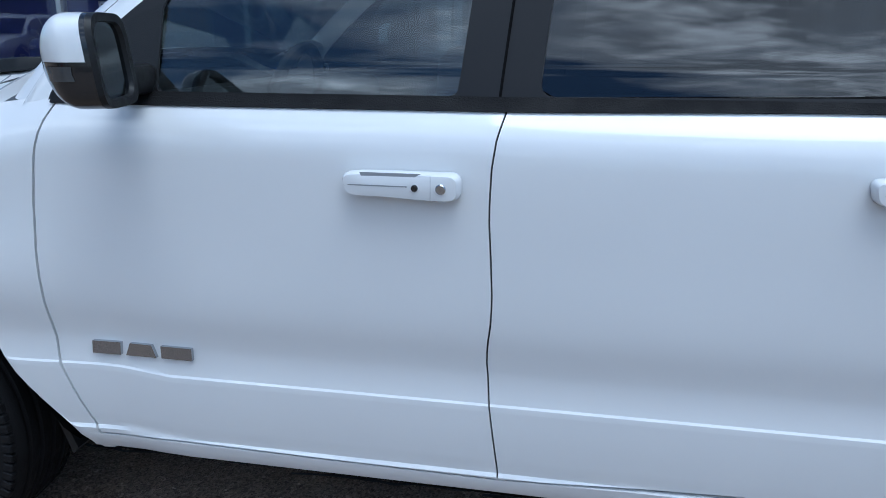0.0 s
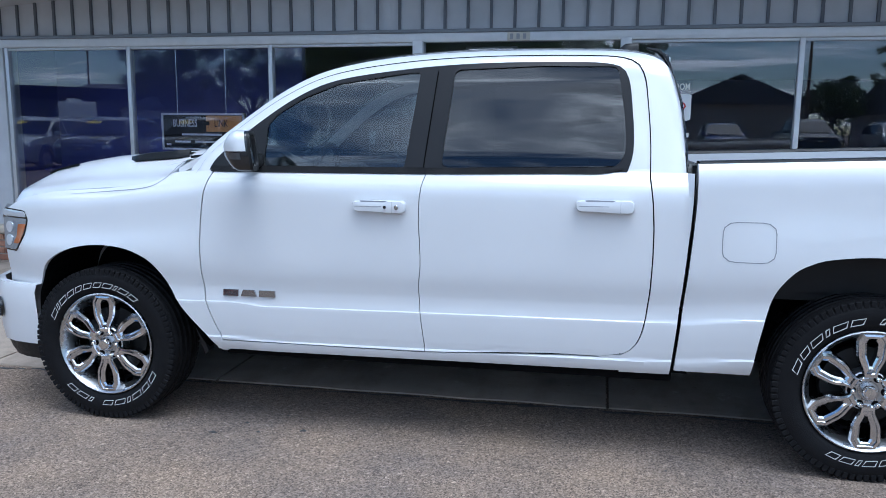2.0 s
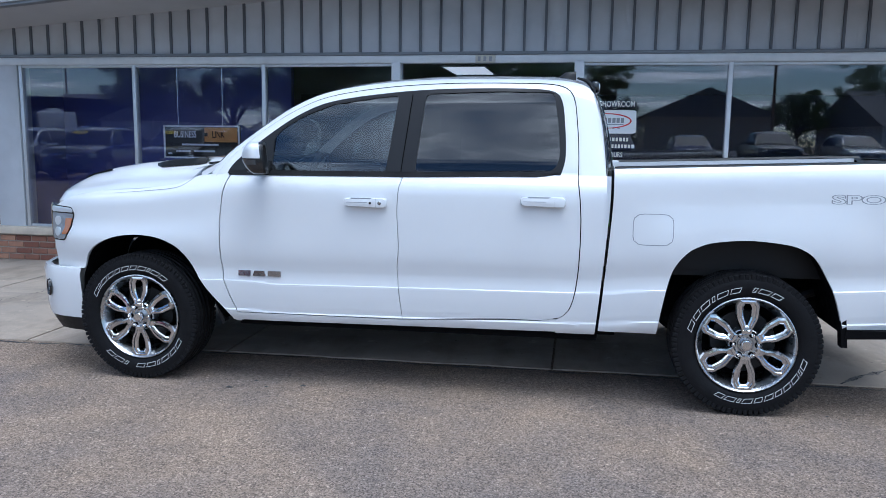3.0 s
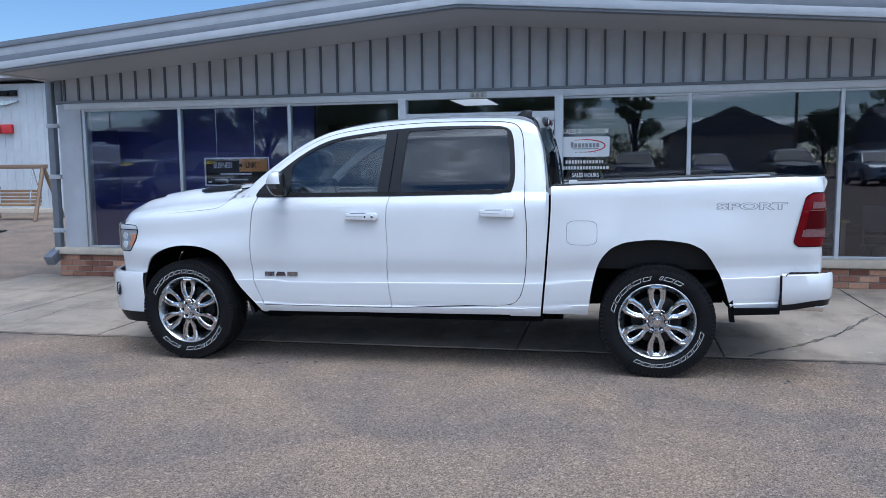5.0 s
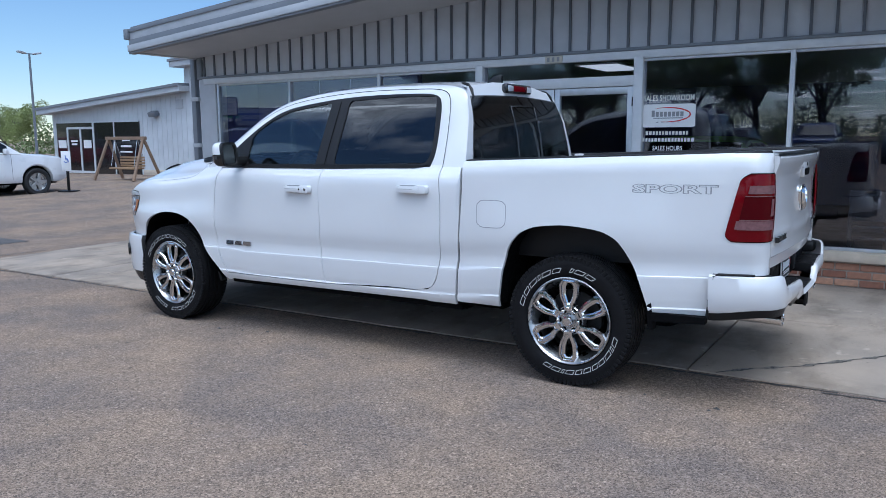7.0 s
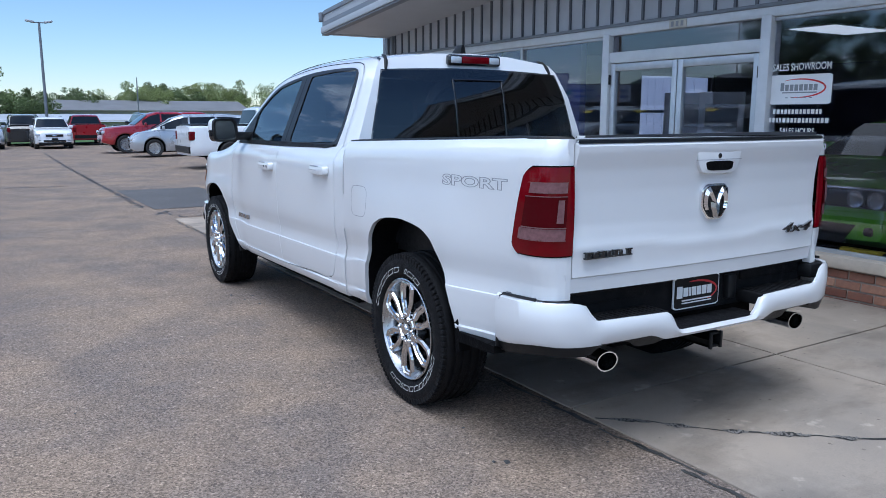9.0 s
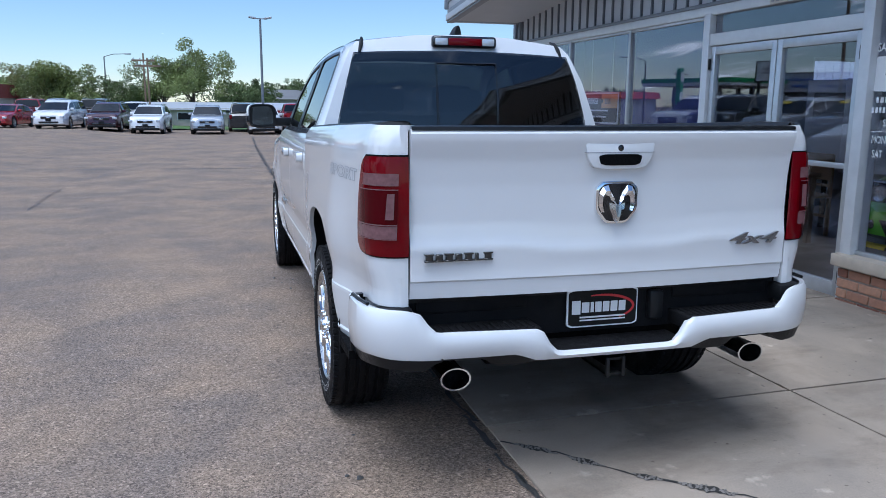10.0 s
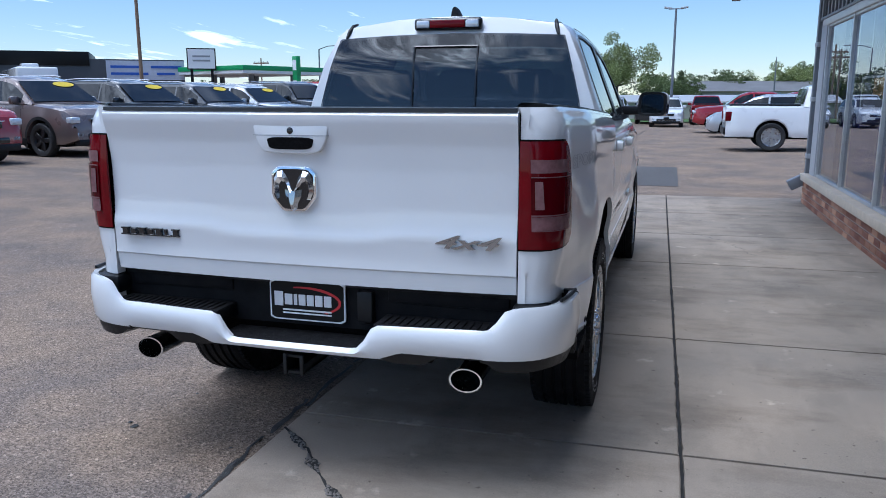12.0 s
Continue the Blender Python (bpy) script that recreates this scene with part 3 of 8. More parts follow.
for side in (1, -1):
    # front fender
    xs = sorted(set([round(v, 4) for v in span(-2.58, -2.30, 10) + [p[0] for p in archf if -2.318 < p[0] < -1.375] + span(-1.37, -1.342, 3)]))
    ftop = [(-2.58, 1.085), (-2.5, 1.125), (-2.40, 1.165), (-2.2, 1.20), (-1.9, 1.218), (-1.66, 1.250), (-1.56, 1.300), (-1.48, 1.345), (-1.40, 1.385), (-1.30, 1.415)]
    fender = panel("front_fender", xs, lambda x: curve(archf, x) if -2.318 < x < -1.372 else (0.70 if x <= -2.318 else 0.398), lambda x: curve(ftop, x), side, xr=lambda z: curve(FGAP, z) - 0.004)
    # shut line of the hood along the shoulder
    hs_ = spline([(-1.47, 1.372), (-1.525, 1.335), (-1.585, 1.272), (-1.67, 1.228), (-1.88, 1.205), (-2.10, 1.188)], 6)
    part("hood_seam", grid([[(p[0], -side * (halfwidth(p[0], p[1] + d) + 0.0015), p[1] + d) for d in (-0.0022 * (1 - 0.7 * smooth(-1.8, -2.1, p[0])), 0.0022 * (1 - 0.7 * smooth(-1.8, -2.1, p[0])))] for p in hs_]), DECAL, fender)
    # doors
    panel("front_door", span(-1.35, -0.25, 34), lambda x: 0.462, lambda x: 1.337, side, xl=lambda z: curve(FGAP, z) + 0.003, xr=lambda z: curve(MGAP, z) - 0.002)
    panel("rear_door", span(-0.25, 0.80, 34), lambda x: 0.49 if x > 0.5 else lerp(0.462, 0.49, (x + 0.25) / 0.75), lambda x: 1.337 + 0.009 * smooth(-0.3, 0.5, x), side, xl=lambda z: curve(MGAP, z) + 0.002, xr=lambda z: curve(RGAP, z) - 0.003)
    panel("cab_corner", span(0.803, 0.958, 8), lambda x: 0.415, lambda x: 1.33, side, xl=lambda z: curve(RGAP, max(z, 0.503)) + 0.003, xr=lambda z: gapx(z) - 0.006)
    panel("rocker_panel", span(-1.315, 0.80, 30), lambda x: lerp(0.406, 0.424, (x + 1.36) / 2.16), lambda x: 0.456 + 0.028 * min(1.0, max(0.0, (x + 0.25) / 0.75)) + 0.014 * smooth(0.585, 0.65, x), side)
    # bed side
    xs = sorted(set([round(v, 4) for v in span(0.99, 1.256, 6) + [p[0] for p in archr if 1.257 < p[0] < 2.245] + span(2.247, 2.545, 7) + [2.5595, 2.5605] + span(2.58, 2.66, 3)]))
    bedtop = [(1.00, 1.372), (2.84, 1.425)]
    bed = panel("bed_side", xs, lambda x: curve(archr, x) if 1.256 < x < 2.2465 else (0.44 if x <= 1.256 else (0.512 if x < 2.56 else lerp(0.74, 0.80, (x - 2.56) / 0.28))), lambda x: curve(bedtop, x), side, xl=lambda z: gapx(z) + 0.010, reach=0.19)
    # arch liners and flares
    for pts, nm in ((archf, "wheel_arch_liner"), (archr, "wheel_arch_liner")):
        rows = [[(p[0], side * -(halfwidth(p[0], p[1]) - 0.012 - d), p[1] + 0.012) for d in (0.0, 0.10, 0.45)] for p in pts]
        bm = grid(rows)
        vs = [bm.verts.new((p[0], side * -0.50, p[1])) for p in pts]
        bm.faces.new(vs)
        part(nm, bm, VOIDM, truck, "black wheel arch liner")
    # fuel door: a thin outline and a skin slightly proud
    if side == 1:
        o = rounded([(1.105, 0.952), (1.325, 0.952), (1.325, 1.128), (1.105, 1.128)], r=0.16)
        bm = bmesh.new()
        inn = [(lerp(p[0], 1.215, 0.035), lerp(p[1], 1.04, 0.04)) for p in o]
        rows = [[(p[0], -halfwidth(*p) - 0.0012, p[1]) for p in o], [(p[0], -halfwidth(*p) - 0.0012, p[1]) for p in inn]]
        grid(rows, bm, closed=True)
        part("fuel_door_seam", bm, DECAL, bed)

# dark inner shell behind the shut lines, floor and chassis; their near-black holds the shade
bm = bmesh.new()
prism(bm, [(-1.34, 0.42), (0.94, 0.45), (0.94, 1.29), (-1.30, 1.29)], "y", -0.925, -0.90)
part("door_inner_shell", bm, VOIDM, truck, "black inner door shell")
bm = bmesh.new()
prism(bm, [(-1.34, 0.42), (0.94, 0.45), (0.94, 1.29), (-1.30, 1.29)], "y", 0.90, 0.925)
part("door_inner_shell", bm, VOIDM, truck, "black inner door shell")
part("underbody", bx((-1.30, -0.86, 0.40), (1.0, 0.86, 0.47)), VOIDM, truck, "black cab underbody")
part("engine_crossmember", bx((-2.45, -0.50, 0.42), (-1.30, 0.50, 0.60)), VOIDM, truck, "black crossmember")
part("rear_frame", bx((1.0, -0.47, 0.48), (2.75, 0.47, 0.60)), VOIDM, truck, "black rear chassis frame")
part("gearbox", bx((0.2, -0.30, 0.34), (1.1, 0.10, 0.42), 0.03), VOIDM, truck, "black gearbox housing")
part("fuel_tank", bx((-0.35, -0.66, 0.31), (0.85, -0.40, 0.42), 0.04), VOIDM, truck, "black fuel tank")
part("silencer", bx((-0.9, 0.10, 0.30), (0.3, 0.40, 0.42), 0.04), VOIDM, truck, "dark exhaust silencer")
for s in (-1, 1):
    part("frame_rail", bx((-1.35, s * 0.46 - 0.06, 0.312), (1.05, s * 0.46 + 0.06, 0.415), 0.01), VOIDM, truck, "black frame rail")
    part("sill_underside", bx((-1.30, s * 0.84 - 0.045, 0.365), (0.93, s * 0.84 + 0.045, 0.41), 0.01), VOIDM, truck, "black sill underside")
for x in (-1.94, 1.742):
    bm = bmesh.new()
    tube(bm, [(x, -0.75, 0.405), (x, 0.75, 0.405)], 0.045, 10)
    if x > 0:
        tube(bm, [(1.73, -0.12, 0.405), (1.73, 0.12, 0.405)], 0.13, 12)
    part("axle", bm, VOIDM, truck, "black axle")
for s in (-1, 1):
    bm = bmesh.new()
    tube(bm, [(1.45, s * 0.52, 0.62), (1.73, s * 0.52, 0.46), (2.25, s * 0.52, 0.66)], 0.03, 8)
    tube(bm, [(1.62, s * 0.60, 0.95), (1.74, s * 0.62, 0.42)], 0.035, 8)
    part("suspension", bm, BLACK, truck, "black suspension link and damper")

# ---- hood, cowl, front ----
def hood_z(x, y):
    e = curve([(-2.86, 1.02), (-2.72, 1.12), (-2.55, 1.185), (-2.2, 1.235), (-1.7, 1.27), (-1.45, 1.31)], x)
    b = curve([(-2.86, 0.055), (-2.7, 0.105), (-2.4, 0.130), (-1.7, 0.137), (-1.45, 0.10)], x)
    return e + b * (1 - smooth(0.34, 0.80, abs(y))) + 0.012 * (1 - smooth(0.0, 0.30, abs(y)))


rows = []
for k in range(33):
    y = lerp(-0.845, 0.845, k / 32)
    xf = -2.87 + 0.37 * (abs(y) / 0.845) ** 3.0
    rows.append([(x, y, hood_z(x, y) - (0.035 * smooth(0.76, 0.845, abs(y))) - 0.042 * (1 - smooth(xf, xf + 0.06, x))) for x in span(xf, -1.46 + 0.02 * (1 - abs(y) / 0.845) - 0.10 * (1 - (y / 0.845) ** 2), 24)])
bm = grid(rows)
r = bmesh.ops.extrude_edge_only(bm, edges=[e for e in bm.edges if e.is_boundary])
for v in r["geom"]:
    if isinstance(v, bmesh.types.BMVert):
        v.co.z -= 0.03
hood = part("hood", bm, PAINT, truck, "white hood with a raised centre", 30)
for s in (-1, 1):
    # louvred vent on the bulge and its front slot
    bm = bmesh.new()
    # a tapered pad with a flat frame and raised blocks
    rows = []
    for k, x in enumerate(span(-2.055, -1.675, 14)):
        e = 0.030 + 0.045 * smooth(-2.055, -1.99, x) - 0.020 * smooth(-1.74, -1.675, x)
        h = 0.006 + 0.014 * smooth(-2.055, -1.90, x) - 0.006 * smooth(-1.74, -1.675, x)
        rows.append([(x, s * 0.45 + d * e, hood_z(x, 0.45) + hh) for d, hh in ((-1.1, -0.02), (-1, h - 0.004), (-0.93, h), (-0.72, h), (-0.66, h - 0.010), (0.66, h - 0.010), (0.72, h), (0.93, h), (1, h - 0.004), (1.1, -0.02))])
    grid(rows, bm)
    for k in range(5):
        x = -1.975 + 0.052 * k
        z = hood_z(x + 0.02, 0.45)
        box(bm, (x, s * 0.45 - 0.036, z - 0.004), (x + 0.036, s * 0.45 + 0.036, z + 0.015), 0.004, 1)
    part("hood_vent", bm, BLACK, hood, "black louvred hood vent")
    bm = grid([[(x, s * 0.47 + d, hood_z(x, 0.47 + d) + 0.004) for d in (-0.012 - 0.012 * (x + 2.60) / 0.2, 0.010)] for x in span(-2.60, -2.40, 6)])
    part("hood_slot", bm, BLACK, hood, "black hood slot")
bm = bmesh.new()
rows = []
for k in range(17):
    y = lerp(-0.80, 0.80, k / 16)
    rows.append([(lerp(-1.64, -1.42, u) - 0.06 * (1 - (y / 0.8) ** 2), y, lerp(1.33, 1.385, u) + 0.035 * (1 - (y / 0.8) ** 2)) for u in (0, 0.5, 1)])
grid(rows, bm)
part("cowl", bm, BLACK, truck, "black wiper cowl")
bm = bmesh.new()
for y0, y1 in ((-0.62, 0.05), (0.0, 0.62)):
    tube(bm, [(-1.60, y0, 1.372), (-1.50, y1, 1.40)], 0.008, 6)
part("wiper", bm, BLACK, truck)
# painted corners between hood, fender tops and windscreen pillars
for s in (1, -1):
    rows = []
    for x in span(-1.52, -1.31, 8):
        ft = curve([(-1.56, 1.300), (-1.48, 1.345), (-1.40, 1.385), (-1.30, 1.415)], x)
        w = halfwidth(x, ft)
        rows.append([(x, -s * (w - 0.003), ft - 0.03), (x, -s * (w - 0.003), ft), (x, -s * (w - 0.02), ft + 0.010), (x, -s * (w - 0.10), ft + 0.022), (x, -s * 0.72, ft + 0.026)])
    part("cowl_corner", grid(rows), PAINT, truck, "", 40)
# nose: grille, headlamps, bumper
nose = []
for k in range(25):
    y = lerp(-0.86, 0.86, k / 24)
    nose.append((-2.87 + 0.40 * (abs(y) / 0.86) ** 2.6, y))
bm = grid([[(x + d, y, z) for z, d in ((0.72, 0.0), (0.80, -0.02), (1.00, -0.01), (1.08, 0.03))] for x, y in nose])
grille = part("grille", bm, GLOSSBLACK, truck, "black grille", 30)
bm = bmesh.new()
for z in (0.80, 0.90, 1.0):
    tube(bm, [(x - 0.015, y, z) for x, y in nose[4:-4]], 0.014, 6)
part("grille_bar", bm, CHROME, grille, "chrome grille bars")
for s in (1, -1):
    o = rounded([(-2.600, 1.102), (-2.410, 1.092), (-2.386, 1.045), (-2.412, 0.96), (-2.470, 0.872), (-2.590, 0.872)], r=0.10)

    def lamp_pt(p, out):
        return (p[0], -s * (halfwidth(p[0], p[1]) + out), p[1])

    def lamp_patch(pts, out, mm, nm, lab, edge=0.006):
        """A lens or trim patch lying on the lamp's curve, with a turned edge."""
        cx_, cz_ = sum(p[0] for p in pts) / len(pts), sum(p[1] for p in pts) / len(pts)
        rows_ = [[lamp_pt(p, out - edge) for p in pts], [lamp_pt(p, out) for p in pts], [lamp_pt((lerp(p[0], cx_, 0.5), lerp(p[1], cz_, 0.5)), out + 0.001) for p in pts]]
        bm_ = grid(rows_, closed=True)
        bm_.faces.new([bm_.verts.new(q) for q in rows_[2]])
        return part(nm, bm_, mm, lamp, lab)

    bm = bmesh.new()
    n = len(o)
    ring = [bm.verts.new(lamp_pt(p, 0.002)) for p in o]
    back = [bm.verts.new((p[0] - 0.16, -s * (halfwidth(p[0], p[1]) - 0.20), p[1])) for p in o]
    cen = bm.verts.new(lamp_pt((-2.49, 0.99), 0.003))
    for k in range(n):
        bm.faces.new((ring[k], ring[(k + 1) % n], cen))
        bm.faces.new((ring[k], back[k], back[(k + 1) % n], ring[(k + 1) % n]))
    lamp = part("headlight", bm, GLOSSBLACK, truck, "dark-bezelled clear headlamp with an amber corner")
    lamp_patch(fillet([(-2.592, 1.095), (-2.416, 1.086), (-2.398, 1.056), (-2.592, 1.058)], 0.012), 0.007, CLEARLENS, "light_bar", "pale running-light bar")
    lamp_patch(fillet([(-2.592, 1.050), (-2.396, 1.048), (-2.418, 0.968), (-2.476, 0.882), (-2.586, 0.882)], 0.015), 0.005, HEADLENS, "lamp_lens", "grey-silver lamp interior")
    lamp_patch(fillet([(-2.462, 1.018), (-2.402, 1.020), (-2.420, 0.968), (-2.448, 0.916), (-2.498, 0.914), (-2.470, 0.955)], 0.010), 0.009, AMBER, "amber_marker", "amber marker lens")
    for cz_ in (1.000, 0.930):
        lamp_patch([(-2.535 + 0.030 * math.cos(q), cz_ + 0.030 * math.sin(q)) for q in span(0, 2 * math.pi * 15 / 16, 15)], 0.010, CLEARLENS, "projector", "round clear projector")
path = [(-2.335, -0.975), (-2.42, -0.966), (-2.54, -0.940), (-2.63, -0.895), (-2.73, -0.79), (-2.82, -0.58), (-2.89, -0.30), (-2.91, 0.0)]
path = path + [(x, -y) for x, y in path[-2::-1]]
rows = []
for x, y in path:
    o = Vector((x + 1.6, y * 0.9, 0)).normalized()
    rows.append([(x + o.x * d, y + o.y * d, z) for z, d in ((0.705, -0.035), (0.703, 0.0), (0.66, 0.012), (0.56, 0.006), (0.44, 0.0), (0.375, -0.012), (0.362, -0.05))])
fbumper = part("front_bumper", grid(rows), PAINT, truck, "white front bumper", 30)
rows = [[(x * 1.0 + 0.02, y * 0.985, 0.372), (x * 1.0 + 0.035, y * 0.98, 0.33), (x + 0.06, y * 0.97, 0.285)] for x, y in path]
bm = grid(rows)
part("air_dam", bm, BLACK, fbumper, "black plastic air dam")
for s in (1, -1):
    bm = lathe(bmesh.new(), [(0.0, 0.0), (0.045, 0.0), (0.055, 0.012), (0.06, 0.0)], 20, "y")
    moved(bm, pose(-2.615, -s * 0.912, 0.560, 0, 0, s * -40) @ Matrix.Diagonal((0.62, s * -1.0, 0.95, 1)))
    part("fog_lamp", bm, GLOSSBLACK, fbumper, "black fog lamp pocket")

# ---- greenhouse ----
def thick(bm, t):
    bmesh.ops.recalc_face_normals(bm, faces=bm.faces)
    bmesh.ops.solidify(bm, geom=list(bm.faces), thickness=t)
    bmesh.ops.recalc_face_normals(bm, faces=bm.faces)
    return bm


def wg(z):
    return curve([(1.26, 0.925), (1.31, 0.912), (1.40, 0.882), (1.60, 0.805), (1.75, 0.748), (1.82, 0.718), (1.87, 0.685), (1.92, 0.62)], z)


OUT = spline([(-1.46, 1.318), (-1.36, 1.44), (-1.16, 1.60), (-0.96, 1.735), (-0.74, 1.822), (-0.40, 1.868), (0.0, 1.880), (0.45, 1.875), (0.72, 1.858), (0.86, 1.80), (0.915, 1.66), (0.942, 1.48), (0.956, 1.31)], 6)
INN = spline([(-1.345, 1.300), (-1.30, 1.385), (-1.10, 1.555), (-0.90, 1.688), (-0.70, 1.762), (-0.36, 1.800), (0.0, 1.815), (0.40, 1.815), (0.62, 1.800), (0.69, 1.745), (0.715, 1.58), (0.722, 1.42), (0.69, 1.312)], 6)
RAIL = [(-1.41, 1.305), (-1.33, 1.415), (-1.13, 1.585), (-0.93, 1.712), (-0.72, 1.792), (-0.38, 1.835), (0.0, 1.848), (0.42, 1.846), (0.67, 1.83), (0.757, 1.765), (0.784, 1.60), (0.796, 1.45), (0.798, 1.31)]


def lift(pts):
    """The roof and the belt rise a little towards the rear of the cab."""
    return [(x, z + 0.021 * smooth(-0.9, 0.1, x) * smooth(1.34, 1.60, z)) for x, z in pts]


na = 73
OUT, INN, RAIL = lift(OUT), lift(INN), lift(RAIL)
oc, ic = resample(OUT, na), resample(INN, na)
rc = resample(spline(RAIL, 6), na)


for side in (1, -1):
    rows = []
    for o, i in zip(oc, ic):
        row = []
        for u in (0.0, 0.25, 0.5, 0.75, 0.9, 1.0):
            x, z = lerp(i.x, o.x, u), lerp(i.y, o.y, u)
            row.append((x, -side * (wg(z) - 0.030 * u ** 3), z))
        rows.append(row)
    bm = grid(rows)
    bmesh.ops.recalc_face_normals(bm, faces=bm.faces)
    for f in bm.faces:
        if f.normal.y * side > 0:
            f.normal_flip()
    cab = part("cab_frame", bm, PAINT, truck, "", 45)
    # shut line of the doors over the frame
    rows = [[(p.x + d[0], -side * (wg(p.y) + 0.0015), p.y + d[1]) for d in ((-0.0022, -0.0022), (0.0022, 0.0022))] for p in rc]
    part("door_seam", grid(rows), VOIDM, cab)
    # black daylight surround with two panes
    fpane = [(-1.052, 1.338), (-1.058, 1.535), (-1.01, 1.594), (-0.88, 1.675), (-0.70, 1.742), (-0.40, 1.776), (-0.292, 1.783), (-0.335, 1.338)]
    rpane = [(-0.159, 1.342), (-0.122, 1.787), (0.30, 1.797), (0.645, 1.790), (0.678, 1.58), (0.690, 1.438), (0.676, 1.384), (0.638, 1.350)]
    fpane, rpane = lift(fpane), lift(rpane)
    outer = [(p.x, p.y) for p in ic] + [(0.60, 1.330), (0.2, 1.327), (-0.3, 1.320), (-0.8, 1.318)]
    # one sheet of trim with holes, filled as triangles between the outlines
    bm = bmesh.new()
    loops = []
    for pts in (outer, fillet(fpane, 0.022), fillet(rpane, 0.035)):
        vs = [bm.verts.new((p[0], 0, p[1])) for p in pts]
        loops += [bm.edges.new((vs[k], vs[(k + 1) % len(vs)])) for k in range(len(vs))]
    bmesh.ops.triangle_fill(bm, use_beauty=True, use_dissolve=False, edges=loops)
    for v in bm.verts:
        v.co.y = -side * (wg(v.co.z) + 0.003)
    bmesh.ops.recalc_face_normals(bm, faces=bm.faces)
    for f in bm.faces:
        if f.normal.y * side > 0:
            f.normal_flip()
    edge = [e for e in bm.edges if e.is_boundary]
    r = bmesh.ops.extrude_edge_only(bm, edges=edge)
    for v in r["geom"]:
        if isinstance(v, bmesh.types.BMVert):
            v.co.y += side * 0.014
    part("window_surround", bm, PILLAR, cab, "satin black window surround and pillar covers", 50)
    bm = grid([[(lerp(-0.245, -0.205, (z - 1.30) / 0.5) + d, -side * (wg(z) + 0.0045), z) for d in (-0.003, 0.003)] for z in span(1.30, 1.80, 8)])
    part("pillar_seam", bm, VOIDM, cab)
    bm = grid([[(x, -side * w, z) for z, w in ((lo, halfwidth(x, lo) - 0.002), (lo + 0.002, halfwidth(x, lo) + 0.006), (max(1.330, lo + 0.004), wg(max(1.330, lo + 0.004)) + 0.010), (max(1.342, lo + 0.010), wg(max(1.342, lo + 0.010)) + 0.0062))] for x in span(-1.325, 0.68, 34) for lo in (1.311 + 0.009 * smooth(-0.3, 0.5, x) + 0.020 * smooth(0.58, 0.69, x),)])
    part("belt_moulding", bm, RUBBER, cab, "black belt moulding")
    for pts, mm, nm in ((fpane, CARGLASS, "front_side_window"), (rpane, PRIVACY, "rear_side_window")):
        pp = fillet(pts, 0.022 if nm == "front_side_window" else 0.035)
        z0, z1 = min(p[1] for p in pp), max(p[1] for p in pp)
        rows = []
        for z in span(z0 + 0.0005, z1 - 0.0005, 36):
            cut = sorted(lerp(a[0], b[0], (z - a[1]) / (b[1] - a[1])) for a, b in zip(pp, pp[1:] + pp[:1]) if (a[1] - z) * (b[1] - z) < 0)
            rows.append([(lerp(cut[0], cut[-1], k / 8), -side * (wg(z) - 0.004), z) for k in range(9)])
        bm = thick(grid(rows), 0.005)
        w = part(nm, bm, mm, cab, "tinted side window")
        w.visible_shadow = False

# roof, windscreen, cab back
no = [k for k, p in enumerate(oc) if p.x >= -0.80 and p.y > 1.78]
rows = []
for k in no:
    p = oc[k]
    w = wg(p.y) - 0.030
    rows.append([(p.x, lerp(-w, w, j / 24), p.y + 0.050 * (1 - abs(2 * j / 24 - 1) ** 2.4)) for j in range(25)])
roof = part("roof", grid(rows), PAINT, truck, "white cab roof", 40)
for s in (1, -1):
    bm = grid([[(oc[k].x, s * (wg(oc[k].y) - 0.055 + d), oc[k].y + 0.012) for d in (-0.009, 0.009)] for k in no[2:-1]])
    part("roof_ditch_strip", bm, BLACK, roof, "black roof ditch moulding")
    bm = bmesh.new()
    pth = [(0.775, s * 0.612, 1.900), (0.828, s * 0.620, 1.884), (0.862, s * 0.630, 1.850), (0.880, s * 0.642, 1.808)]
    tube(bm, pth, [0.006, 0.012, 0.013, 0.009], 8)
    part("roof_end_cap", bm, BLACK, roof, "black roof strip end cap")
nw = [k for k, p in enumerate(oc) if p.x <= -0.72]
rows = []
for k in nw:
    p = oc[k]
    w = wg(p.y) - 0.030
    rows.append([(p.x - 0.22 * (1 - (2 * j / 20 - 1) ** 2) * (1 - 0.45 * k / nw[-1]), lerp(-w, w, j / 20), p.y + 0.03 * (1 - (2 * j / 20 - 1) ** 2)) for j in range(21)])
wind = part("windscreen", thick(grid(rows), 0.006), CARGLASS, truck, "tinted windscreen")
wind.visible_shadow = False
bm = grid([[r[j] for j in (0, 1)] for r in rows])
part("windscreen_edge", bm, BLACK, wind, "black windscreen edge")
# cab back: frame and rear window
def back_x(z):
    return curve([(1.30, 0.962), (1.45, 0.945), (1.66, 0.915), (1.80, 0.862), (1.84, 0.845), (1.90, 0.80)], z)


